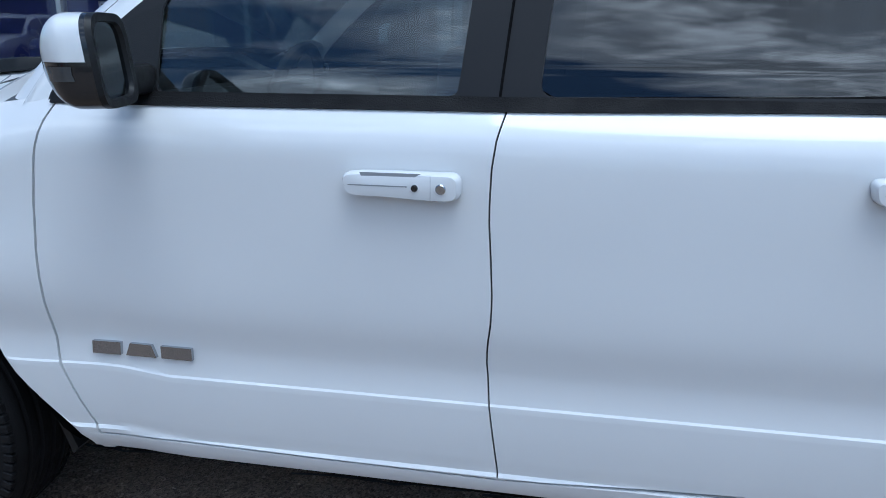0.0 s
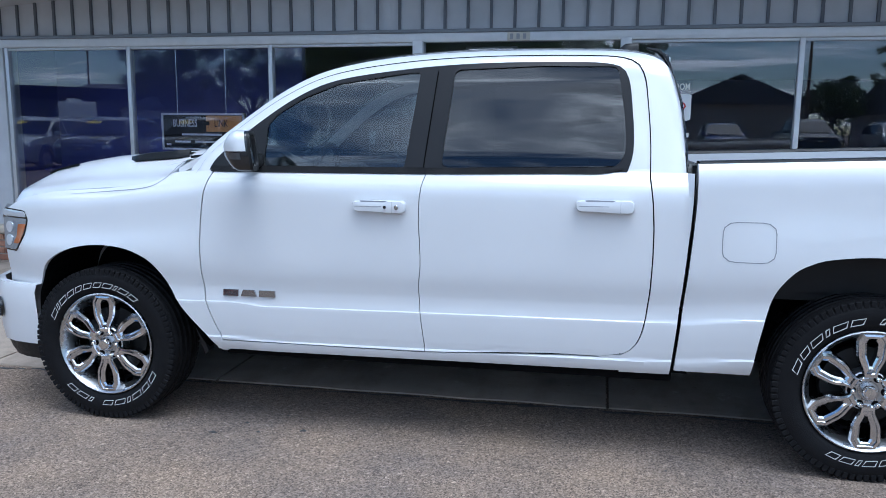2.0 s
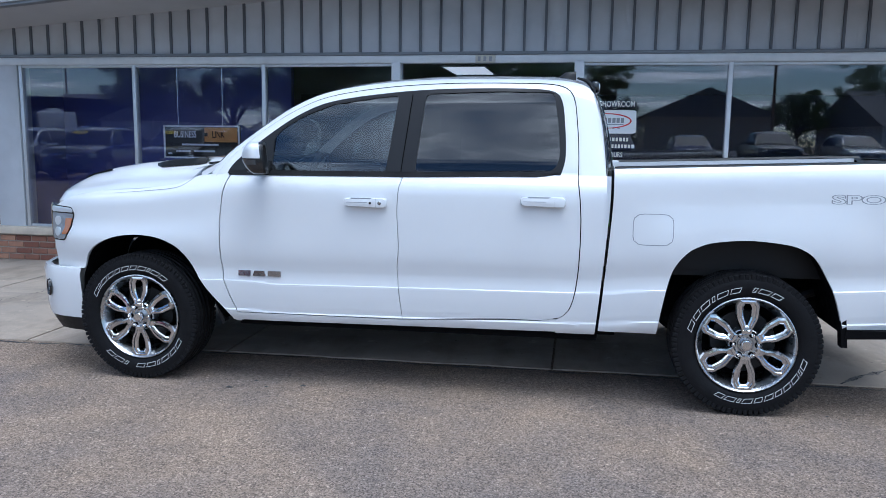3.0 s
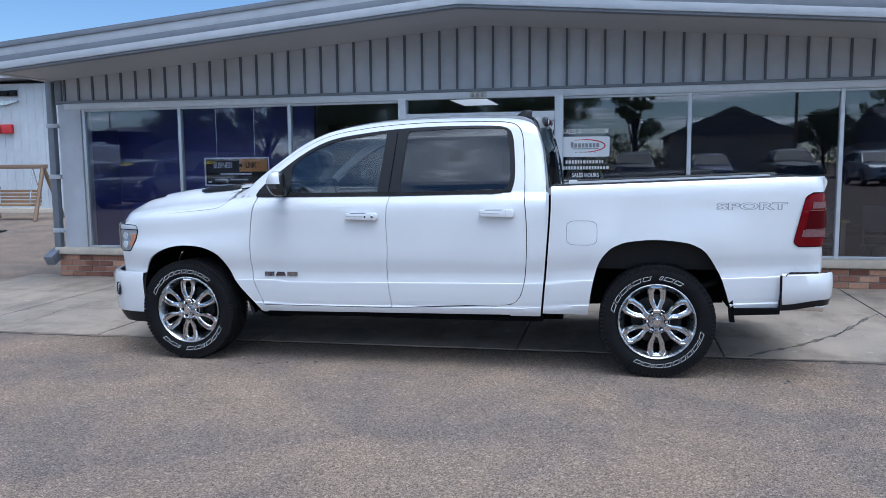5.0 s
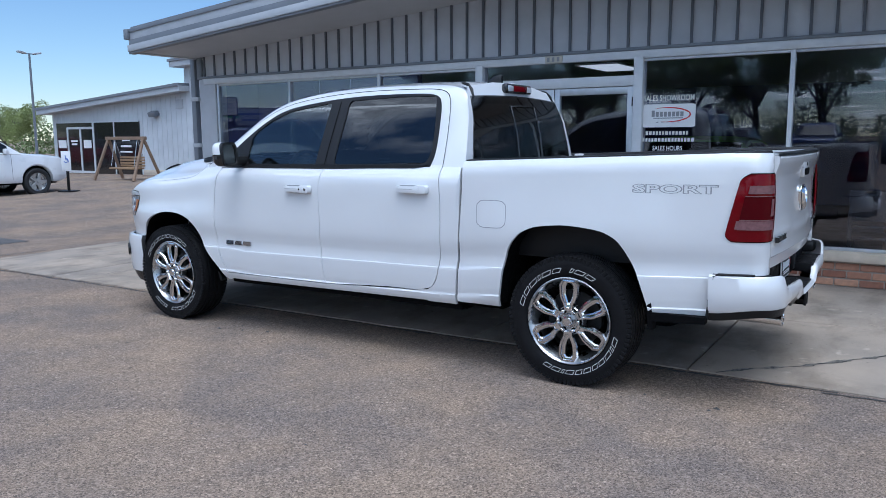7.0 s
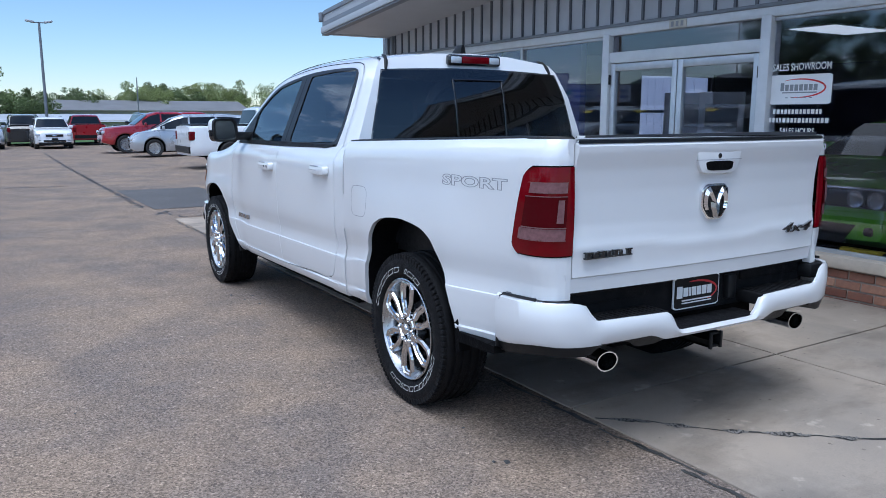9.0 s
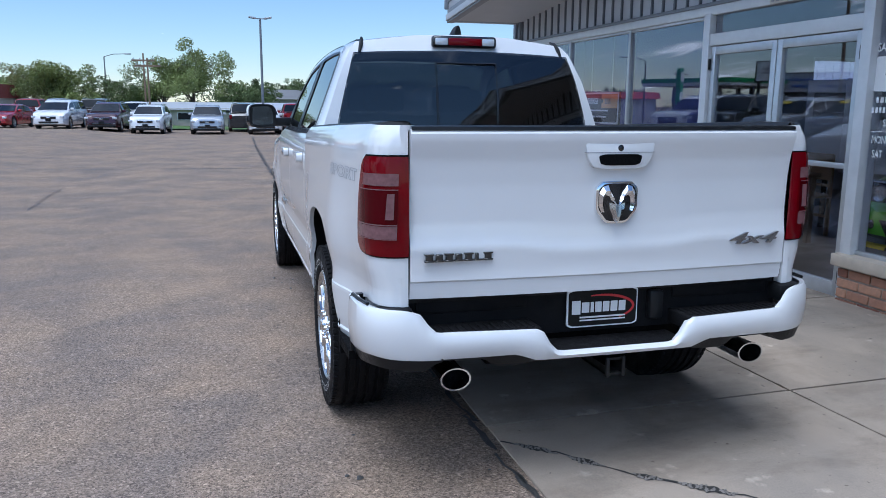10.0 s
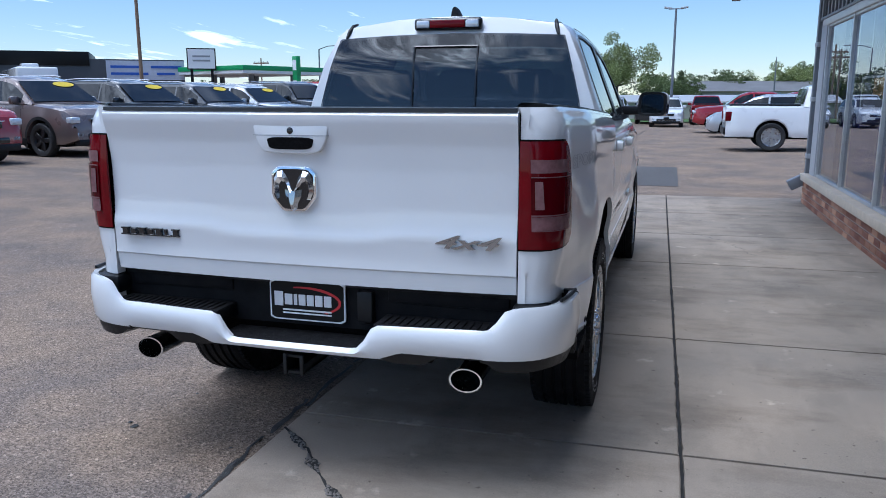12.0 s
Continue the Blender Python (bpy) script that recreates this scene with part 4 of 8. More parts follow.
bm = bmesh.new()
outl = [(-0.895, 1.30), (-0.845, 1.45), (-0.775, 1.65), (-0.70, 1.82), (-0.655, 1.871), (-0.3, 1.916), (0, 1.926)]
outl = outl + [(-y, z) for y, z in outl[-2::-1]]
hole = [(-0.785, 1.365), (-0.775, 1.42), (-0.725, 1.62), (-0.672, 1.795), (0, 1.82)]
hole = hole + [(-y, z) for y, z in hole[-2::-1]]
loops = []
for pts in (outl, hole):
    vs = [bm.verts.new((0, p[0], p[1])) for p in pts]
    loops += [bm.edges.new((vs[k], vs[(k + 1) % len(vs)])) for k in range(len(vs))]
bmesh.ops.triangle_fill(bm, use_beauty=True, use_dissolve=False, edges=loops)
for v in bm.verts:
    v.co.x = back_x(v.co.z) + 0.045 * (1 - (v.co.y / 0.9) ** 2)
bmesh.ops.recalc_face_normals(bm, faces=bm.faces)
for f in bm.faces:
    if f.normal.x < 0:
        f.normal_flip()
cabback = part("cab_back", bm, PAINT, truck, "", 50)
rows = []
for k in range(25):
    u = 2 * k / 24 - 1
    row = []
    for j in range(9):
        z = lerp(1.355, 1.825 - 0.02 * u * u, j / 8)
        w = curve([(1.355, 0.795), (1.42, 0.785), (1.62, 0.735), (1.80, 0.682), (1.83, 0.668)], z)
        row.append((back_x(z) + 0.045 * (1 - (u * w / 0.9) ** 2) + 0.006, u * w, z))
    rows.append(row)
rw = part("rear_window", thick(grid(rows), 0.006), PRIVACY, cabback, "dark privacy glass rear window with a sliding centre pane")
rw.visible_shadow = False
bm = bmesh.new()
for y in (-0.19, 0.19):
    tube(bm, [(back_x(z) + 0.055, y, z) for z in (1.36, 1.55, 1.75)], 0.007, 6)
tube(bm, [(back_x(1.75) + 0.055, -0.19, 1.75), (back_x(1.75) + 0.055, 0.19, 1.75)], 0.007, 6)
part("slider_frame", bm, GLOSSBLACK, rw, "black sliding window frame")
bm = bx((0.86, -0.205, 1.842), (0.912, 0.205, 1.914), 0.02, 3)
chm = part("high_brake_light", bm, GLOSSBLACK, roof, "high brake lamp with red centre and clear cargo lamps")
part("red_lens", bx((0.900, -0.105, 1.856), (0.920, 0.105, 1.900), 0.006), REDLENS, chm, "red lens")
for s in (1, -1):
    part("cargo_lamp", bx((0.898, s * 0.148 - 0.04, 1.856), (0.918, s * 0.148 + 0.04, 1.900), 0.008), CLEARLENS, chm, "clear cargo lamp")
bm = bmesh.new()
rows = []
for u in span(0, 1, 8):
    w = 0.035 * (1 - u) ** 0.5 + 0.006
    rows.append([(0.57 + 0.10 * u + (0.17 - 0.10 * u) * (a + 1) / 2 + 0.02, w * b, 1.915 + 0.075 * u) for a, b in ((-1, 0), (-0.5, 0.8), (0.3, 1), (1, 0.6), (1, -0.6), (0.3, -1), (-0.5, -0.8))])
grid(rows, bm, closed=True)
bm.faces.new([bm.verts.new(p) for p in rows[-1]])
part("antenna_fin", bm, BLACK, roof, "dark shark-fin antenna")

# ---- load bed, tailgate ----
for s in (1, -1):
    bm = prism(bmesh.new(), [(0.985, 0.80), (2.80, 0.80), (2.80, 1.38), (0.985, 1.36)], "y", s * 0.80 - 0.02, s * 0.80 + 0.02)
    part("bed_liner_side", bm, BLACK, truck, "black sprayed bed side")
for s in (1, -1):
    part("bed_inner_side", prism(bmesh.new(), [(1.022, 1.10), (2.79, 1.10), (2.79, 1.414), (1.022, 1.368)], "y", s * 0.774 - 0.004, s * 0.774 + 0.004), PAINT, truck, "white painted inner bed side")
part("bed_floor", bx((0.985, -0.80, 0.76), (2.80, 0.80, 0.81)), BLACK, truck, "black sprayed bed floor")
part("bed_front_wall", bx((1.004, -0.93, 0.62), (1.020, 0.93, 1.366)), PAINT, truck, "white painted bed front wall")


for s in (1, -1):
    rows = []
    for x in span(1.004, 2.832, 24):
        zt = curve(bedtop, x) - 0.004 * smooth(2.60, 2.66, x)
        hw = halfwidth(min(x, 2.66), zt) - curve([(2.68, 0.0), (2.745, 0.010), (2.785, 0.026), (2.815, 0.054), (2.832, 0.094)], x)
        rows.append([(x, -s * w, zt + d) for w, d in ((hw + 0.004, -0.012), (hw - 0.008, 0.008), (max(0.81, min(0.86, hw - 0.02)), 0.012), (0.80, 0.009), (0.786, -0.004))])
    part("bed_rail_cap", grid(rows), BLACK, truck, "black plastic bed rail cap")
    part("bed_rail_insert", bx((1.02, -s * 0.80 - 0.02, 1.350), (1.10, -s * 0.80 + 0.02, 1.385), 0.01), PAINT, truck)


def gate_x(y, z):
    base_x = curve([(0.785, 2.834), (0.83, 2.8395), (0.846, 2.8405), (0.853, 2.8475), (0.885, 2.8450), (0.91, 2.846), (0.95, 2.850), (0.985, 2.842), (1.05, 2.836), (1.20, 2.838), (1.29, 2.848), (1.33, 2.860), (1.37, 2.872), (1.392, 2.872), (1.405, 2.86)], z - 0.022 * smooth(0.22, 0.42, abs(y)) * smooth(0.89, 0.96, z) * (1 - smooth(1.0, 1.2, z)))
    return base_x + 0.034 * (1 - (y / 0.81) ** 2)


zs = sorted(set([round(v, 4) for v in span(0.785, 1.405, 40) + [0.846, 0.8495, 0.853]]))
rows = [[(gate_x(y, z), y, z) for z in zs] for y in span(-0.801, 0.801, 48)]
bm = grid(rows)
r = bmesh.ops.extrude_edge_only(bm, edges=[e for e in bm.edges if e.is_boundary])
for v in r["geom"]:
    if isinstance(v, bmesh.types.BMVert):
        v.co.x -= 0.05
gate = part("tailgate", bm, PAINT, truck, "white sculpted tailgate", 30)
rows = [[(gate_x(y, 1.40) - d, y, 1.405 + h) for d, h in ((-0.004, -0.004), (0.0, 0.009), (0.03, 0.013), (0.08, 0.011))] for y in span(-0.799, 0.799, 24)]
part("tailgate_cap", grid(rows), BLACK, gate, "black tailgate top moulding")
GX = 2.880
o = rounded([(-0.150, 1.372), (0.150, 1.372), (0.135, 1.300), (0.105, 1.255), (-0.105, 1.255), (-0.135, 1.300)], r=0.18)
bm = prism(bmesh.new(), o, "x", GX - 0.02, GX + 0.020, 0.006)
hnd = part("tailgate_handle", bm, PAINT, gate, "white tailgate handle")
o = rounded([(-0.092, 1.312), (0.092, 1.312), (0.080, 1.270), (-0.080, 1.270)], r=0.15)
# a near-black patch on the handle stands for the shade inside its recess
part("handle_recess", prism(bmesh.new(), o, "x", GX + 0.006, GX + 0.0235), VOIDM, hnd, "near-black patch for the shaded handle recess")
part("handle_seam", bx((GX + 0.012, -0.145, 1.3175), (GX + 0.0212, 0.145, 1.3195)), DECAL, hnd)
bm = lathe(bmesh.new(), [(0.0, 0.006), (0.007, 0.006), (0.012, 0.003), (0.012, -0.01)], 16, "x", (GX + 0.018, 0.0, 1.335))
part("camera_lens", bm, GLOSSBLACK, hnd, "black reversing camera and lock")
# emblem: plain shield with a plain forked shape
sh = [(-0.06, 1.210), (0.06, 1.210), (0.088, 1.185), (0.088, 1.10), (0.045, 1.048), (-0.045, 1.048), (-0.088, 1.10), (-0.088, 1.185)]
EX = 2.880
bm = prism(bmesh.new(), rounded(sh, r=0.12), "x", 2.85, EX + 0.006, 0.004)
emb = part("emblem", bm, CHROME, gate, "chrome shield emblem")
bm = prism(bmesh.new(), rounded([(y * 0.88, 1.128 + (z - 1.128) * 0.88) for y, z in sh], r=0.12), "x", EX + 0.004, EX + 0.0095)
part("emblem_field", bm, GLOSSBLACK, emb, "dark emblem field")
for s in (1, -1):
    # bent bands, each with a ridge along its middle
    outer_ = [(0.006, 1.128), (0.020, 1.168), (0.040, 1.196), (0.062, 1.190), (0.076, 1.165), (0.078, 1.118), (0.066, 1.092)]
    inner_ = [(0.004, 1.100), (0.022, 1.132), (0.034, 1.152), (0.046, 1.156), (0.054, 1.146), (0.056, 1.122), (0.052, 1.098)]
    rows = [[(EX + 0.009, s * a_[0], a_[1]), (EX + 0.022, s * (a_[0] + b_[0]) / 2, (a_[1] + b_[1]) / 2), (EX + 0.009, s * b_[0], b_[1])] for a_, b_ in zip(outer_, inner_)]
    part("emblem_relief", grid(rows), CHROME, emb, "chrome emblem relief", 20)
    rows = [[(EX + 0.009, s * w_, z_), (EX + h_, s * w_ * 0.35, z_ - 0.004), (EX + h_, 0.0, z_ - 0.006)] for z_, w_, h_ in ((1.128, 0.034, 0.020), (1.104, 0.031, 0.024), (1.080, 0.018, 0.026), (1.064, 0.015, 0.020), (1.056, 0.011, 0.010))]
    part("emblem_relief", grid(rows), BRUSHED, emb, "grey metal emblem relief", 20)
bm = bmesh.new()
for k in range(7):
    y = -0.752 + 0.0375 * k
    box(bm, (2.858, y + 0.004, 0.930), (2.876, y + (0.030 if k != 5 else 0.018), 0.955), 0.003, 1)
    box(bm, (2.858, y - 0.001, 0.927), (2.877, y + 0.035, 0.933), 0.001, 1)
    if k % 2 == 0:
        box(bm, (2.858, y - 0.001, 0.951), (2.877, y + 0.035, 0.957), 0.001, 1)
part("trim_badge", bm, GLOSSBLACK, gate, "black and chrome trim name badge of plain bars")
bm = moved(text_mesh("4x4", 0.046, 0.012, stretch=2.3, shear=0.35, bold=0.0012), Matrix.Translation((2.868, 0.622, 0.962)) @ Matrix.Rotation(radians(90), 4, "Z"))
part("drive_badge", bm, DARKCHROME, gate, "chrome four-wheel-drive badge")
for s in (1, -1):
    part("tailgate_gap", bx((2.77, s * 0.8045 - 0.003, 0.79), (2.832, s * 0.8045 + 0.003, 1.40)), VOIDM, truck)

# rear corners, and tail lamps wrapped round them
def corner(z, out, x0):
    w = halfwidth(2.66, z)
    k = 0.03 * smooth(1.34, 1.43, z)
    pts = [(x0, halfwidth(x0, z)), (2.70, w - 0.002), (2.745, w - 0.006), (2.785, w - 0.018), (2.815, w - 0.038 - k * 0.5), (2.835, w - 0.065 - k), (2.844, w - 0.10 - k), (2.847, 0.838), (2.847, 0.8075)]
    pts = [p for n, p in enumerate(pts) if n == 0 or p[0] > x0 + 0.004]
    P = resample(pts, 22)
    res = []
    for n, p in enumerate(P):
        d = (P[min(n + 1, 21)] - P[max(n - 1, 0)]).normalized()
        res.append((p.x + d.y * -out, p.y + d.x * out))
    return res


for s in (1, -1):
    cz = sorted(set([q + zshift(2.70, q) for q in QL if q > 0.70] + span(0.76, 1.30, 10) + [1.34, 1.37, 1.40, 1.418]))
    cz = [z for z in cz if 0.745 < z <= 1.4185]
    part("corner_panel", grid([[(x, -s * y, z) for x, y in corner(z, 0.0, 2.66)] + [(2.80, -s * 0.8075, z)] for z in cz]), PAINT, truck, "white rear corner", 40)
    part("corner_foot", grid([[(x, -s * y, z) for x, y in corner(0.76, -0.006, 2.60)] for z in (0.70, 0.80)]), DECAL, truck)

    def lamp_sheet(z0, z1, n, out, a=0.0, b=1.0, bulge=0.0):
        rows = []
        for z in span(z0, z1, n):
            c = corner(z, out + bulge * math.sin(math.pi * (z - z0) / (z1 - z0)), lerp(2.628, 2.712, (z - 0.95) / 0.36) + (0.042 * (1 - min(1.0, min(z - z0, z1 - z) / 0.045)) ** 2 if bulge else 0))
            rows.append([(x, -s * y, z) for x, y in c[int(a * 21):int(b * 21) + 1]] + ([(2.80, -s * 0.8075, z)] if b == 1.0 else []))
        return grid(rows)

    lampb = part("tail_light", lamp_sheet(0.948, 1.308, 44, 0.007, bulge=0.007), REDLENS, truck, "red tail lamp with smoked clear bands", 50)
    part("lamp_border", lamp_sheet(0.942, 1.314, 44, 0.003, bulge=0.001), VOIDM, lampb)
    part("clear_band", lamp_sheet(1.205, 1.247, 4, 0.0165, 0.28, 0.90), PINKLENS, lampb, "smoked clear lens band")
    part("inner_lens", lamp_sheet(1.068, 1.190, 6, 0.019, 0.20, 0.88), REDDEEP, lampb, "deep red lens block")
    part("clear_band", lamp_sheet(1.014, 1.060, 4, 0.017, 0.16, 0.90), PINKLENS, lampb, "smoked clear lens band")
    part("clear_bar", lamp_sheet(1.085, 1.178, 4, 0.022, 0.72, 0.82), PINKLENS, lampb)
    for z0, z1 in ((1.190, 1.1935), (1.0625, 1.067), (1.247, 1.249), (1.0115, 1.014)):
        part("lens_rim", lamp_sheet(z0, z1, 1, 0.0205, 0.20, 0.88), PINKLENS, lampb)

# ---- rear bumper ----
plan = [(2.566, -0.982), (2.66, -0.981), (2.74, -0.974), (2.80, -0.960), (2.848, -0.935), (2.885, -0.900), (2.910, -0.855), (2.926, -0.81), (2.934, -0.77), (2.940, -0.70), (2.946, -0.5), (2.948, -0.345), (2.948, -0.22), (2.948, 0.0)]
plan = resample(plan, 46)
plan = [(p.x, p.y) for p in plan]
plan = plan + [(x, -y) for x, y in plan[-2::-1]]


def btop(y):
    a = abs(y)
    return curve([(0, 0.575), (0.245, 0.575), (0.272, 0.595), (0.295, 0.643), (0.32, 0.667), (0.745, 0.679), (0.775, 0.706), (0.805, 0.749), (0.845, 0.763), (1.0, 0.762)], a)


def bbot(x, y):
    return curve([(0, 0.541), (0.33, 0.543), (0.41, 0.572), (0.88, 0.575), (1.0, 0.580)], abs(y)) - 0.035 * smooth(2.85, 2.56, x)


rows = []
for x, y in plan:
    o = Vector((max(0, x - 2.80), y * 0.35 if abs(y) > 0.7 else 0, 0))
    o = o.normalized() if o.length > 1e-6 else Vector((1, 0, 0))
    t, b = btop(y), bbot(x, y)
    rows.append([(x + o.x * d, y + o.y * d, z) for z, d in ((t - 0.004, -0.03), (t, -0.010), (t - 0.012, 0.002), (lerp(t, b, 0.45), 0.008), (b + 0.02, 0.0), (b, -0.014), (b + 0.004, -0.05))])
bumper = part("rear_bumper", grid(rows), PAINT, truck, "white rear bumper with black step pads", 40)
for s in (1, -1):
    part("step_pad", bx((2.78, min(s * 0.31, s * 0.80), 0.61), (2.930, max(s * 0.31, s * 0.80), 0.669), 0.008), RUBBER, bumper, "black textured step pad")
    part("corner_pad", bx((2.60, min(s * 0.79, s * 0.915), 0.68), (2.868, max(s * 0.79, s * 0.915), 0.757), 0.02), BLACK, bumper, "black corner pad")
part("step_pad", bx((2.78, -0.31, 0.545), (2.934, 0.31, 0.577), 0.008), RUBBER, bumper, "black textured step pad")
bm = bmesh.new()
box(bm, (2.74, -0.82, 0.60), (2.79, 0.82, 0.80))
for s in (1, -1):
    box(bm, (2.765, min(s * 0.32, s * 0.77), 0.715), (2.80, max(s * 0.32, s * 0.77), 0.775), 0.006)
    for k in range(16):
        y = s * (0.34 + 0.028 * k)
        box(bm, (2.82, y - 0.006, 0.665), (2.918, y + 0.006, 0.674), 0.002, 1)
part("bumper_recess", bm, RUBBER, bumper, "black bumper recess")
part("trailer_socket", bx((2.785, 0.205, 0.635), (2.825, 0.268, 0.755), 0.012), BLACK, bumper, "black trailer socket cover")
bm = bmesh.new()
rows = []
for x, y in plan:
    o = Vector((max(0, x - 2.80), y * 0.35 if abs(y) > 0.7 else 0, 0))
    o = o.normalized() if o.length > 1e-6 else Vector((1, 0, 0))
    b = bbot(x, y) + 0.005
    h = 0.045 * smooth(0.30, 0.42, abs(y)) * (1 - 0.75 * (1 - smooth(0.09, 0.16, abs(abs(y) - 0.640)))) + 0.004
    rows.append([(x - 0.012 * o.x, y - 0.012 * o.y, b), (x - 0.03 * o.x, y - 0.03 * o.y, b - h), (x - 0.12, y * 0.93, b - h)])
part("bumper_valance", grid(rows), BLACK, bumper, "black lower valance")
for s in (1, -1):
    seam = [(2.562, s * 0.974, 0.52), (2.570, s * 0.978, 0.62), (2.592, s * 0.978, 0.752), (2.615, s * 0.976, 0.766), (2.70, s * 0.970, 0.768), (2.80, s * 0.950, 0.769)]
    part("bumper_seam", tube(bmesh.new(), seam, 0.007, 6), BLACK, bumper, "black bumper edge seam")
    bm = bmesh.new()
    prism(bm, [(2.548, 0.510), (2.574, 0.510), (2.606, 0.762), (2.580, 0.762)], "y", s * 0.93 - 0.03, s * 0.93 + 0.044)
    part("bumper_end_seal", bm, BLACK, bumper, "black bumper end seal")
for s in (1, -1):
    prof = [(0.050, -0.22), (0.054, -0.02), (0.0575, 0.0), (0.0575, 0.006), (0.051, 0.006), (0.048, -0.02), (0.046, -0.20)]
    bm = lathe(bmesh.new(), prof, 28, "x")
    moved(bm, pose(2.895, s * 0.640, 0.484) @ Matrix.Diagonal((1, 1.04, 0.76, 1)))
    ex = part("exhaust_tip", bm, CHROME, truck, "chrome exhaust tip")
    bm = lathe(bmesh.new(), [(0.0, -0.10), (0.049, -0.10)], 20, "x")
    moved(bm, pose(2.895, s * 0.640, 0.484) @ Matrix.Diagonal((1, 1.04, 0.76, 1)))
    part("pipe_bore", bm, VOIDM, ex)
bm = bmesh.new()
box(bm, (2.70, -0.035, 0.455), (2.93, -0.026, 0.525))
box(bm, (2.70, 0.026, 0.455), (2.93, 0.035, 0.525))
box(bm, (2.70, -0.035, 0.455), (2.93, 0.035, 0.464))
box(bm, (2.70, -0.035, 0.516), (2.93, 0.035, 0.525))
box(bm, (2.925, -0.04, 0.45), (2.94, -0.026, 0.53), 0.003)
box(bm, (2.925, 0.026, 0.45), (2.94, 0.04, 0.53), 0.003)
part("tow_receiver", bm, BLACK, truck, "black square tow receiver")
# plate
plate = part("licence_plate", prism(bmesh.new(), rounded([(-0.155, 0.775), (0.155, 0.775), (0.155, 0.620), (-0.155, 0.620)], r=0.06), "x", 2.800, 2.808), DECALWHITE, bumper, "black dealer plate with white rim, red swoosh and plain white bars")
part("plate_field", prism(bmesh.new(), rounded([(-0.149, 0.769), (0.149, 0.769), (0.149, 0.626), (-0.149, 0.626)], r=0.06), "x", 2.806, 2.8095), SIGNBLACK, plate, "black plate field")
for k, (y0, y1) in enumerate(((-0.135, -0.098), (-0.092, -0.060), (-0.054, -0.040), (-0.034, -0.006), (0.0, 0.028), (0.034, 0.064), (0.070, 0.100))):
    part("plate_bar", bx((2.809, y0, 0.680 if k else 0.674), (2.8125, y1, 0.722 if k else 0.730), 0.001, 1), DECALWHITE, plate, "plain white bar")
for z0, z1 in ((0.658, 0.664), (0.646, 0.651)):
    part("plate_bar", bx((2.809, -0.10, z0), (2.8125, 0.10, z1)), DECALWHITE, plate, "plain white bar")
arc = [(0.145 * math.cos(radians(a)) - 0.005, 0.698 + 0.055 * math.sin(radians(a))) for a in span(110, -55, 26)]
arc2 = [(0.137 * math.cos(radians(a)) - 0.008, 0.698 + (0.050 - 0.007 * math.sin(math.pi * k / 26)) * math.sin(radians(a))) for k, a in enumerate(span(110, -55, 26))]
part("plate_swoosh", grid([[(2.8112, a[0], a[1]), (2.8112, b[0], b[1])] for a, b in zip(arc, arc2)]), SIGNRED, plate, "red swoosh")

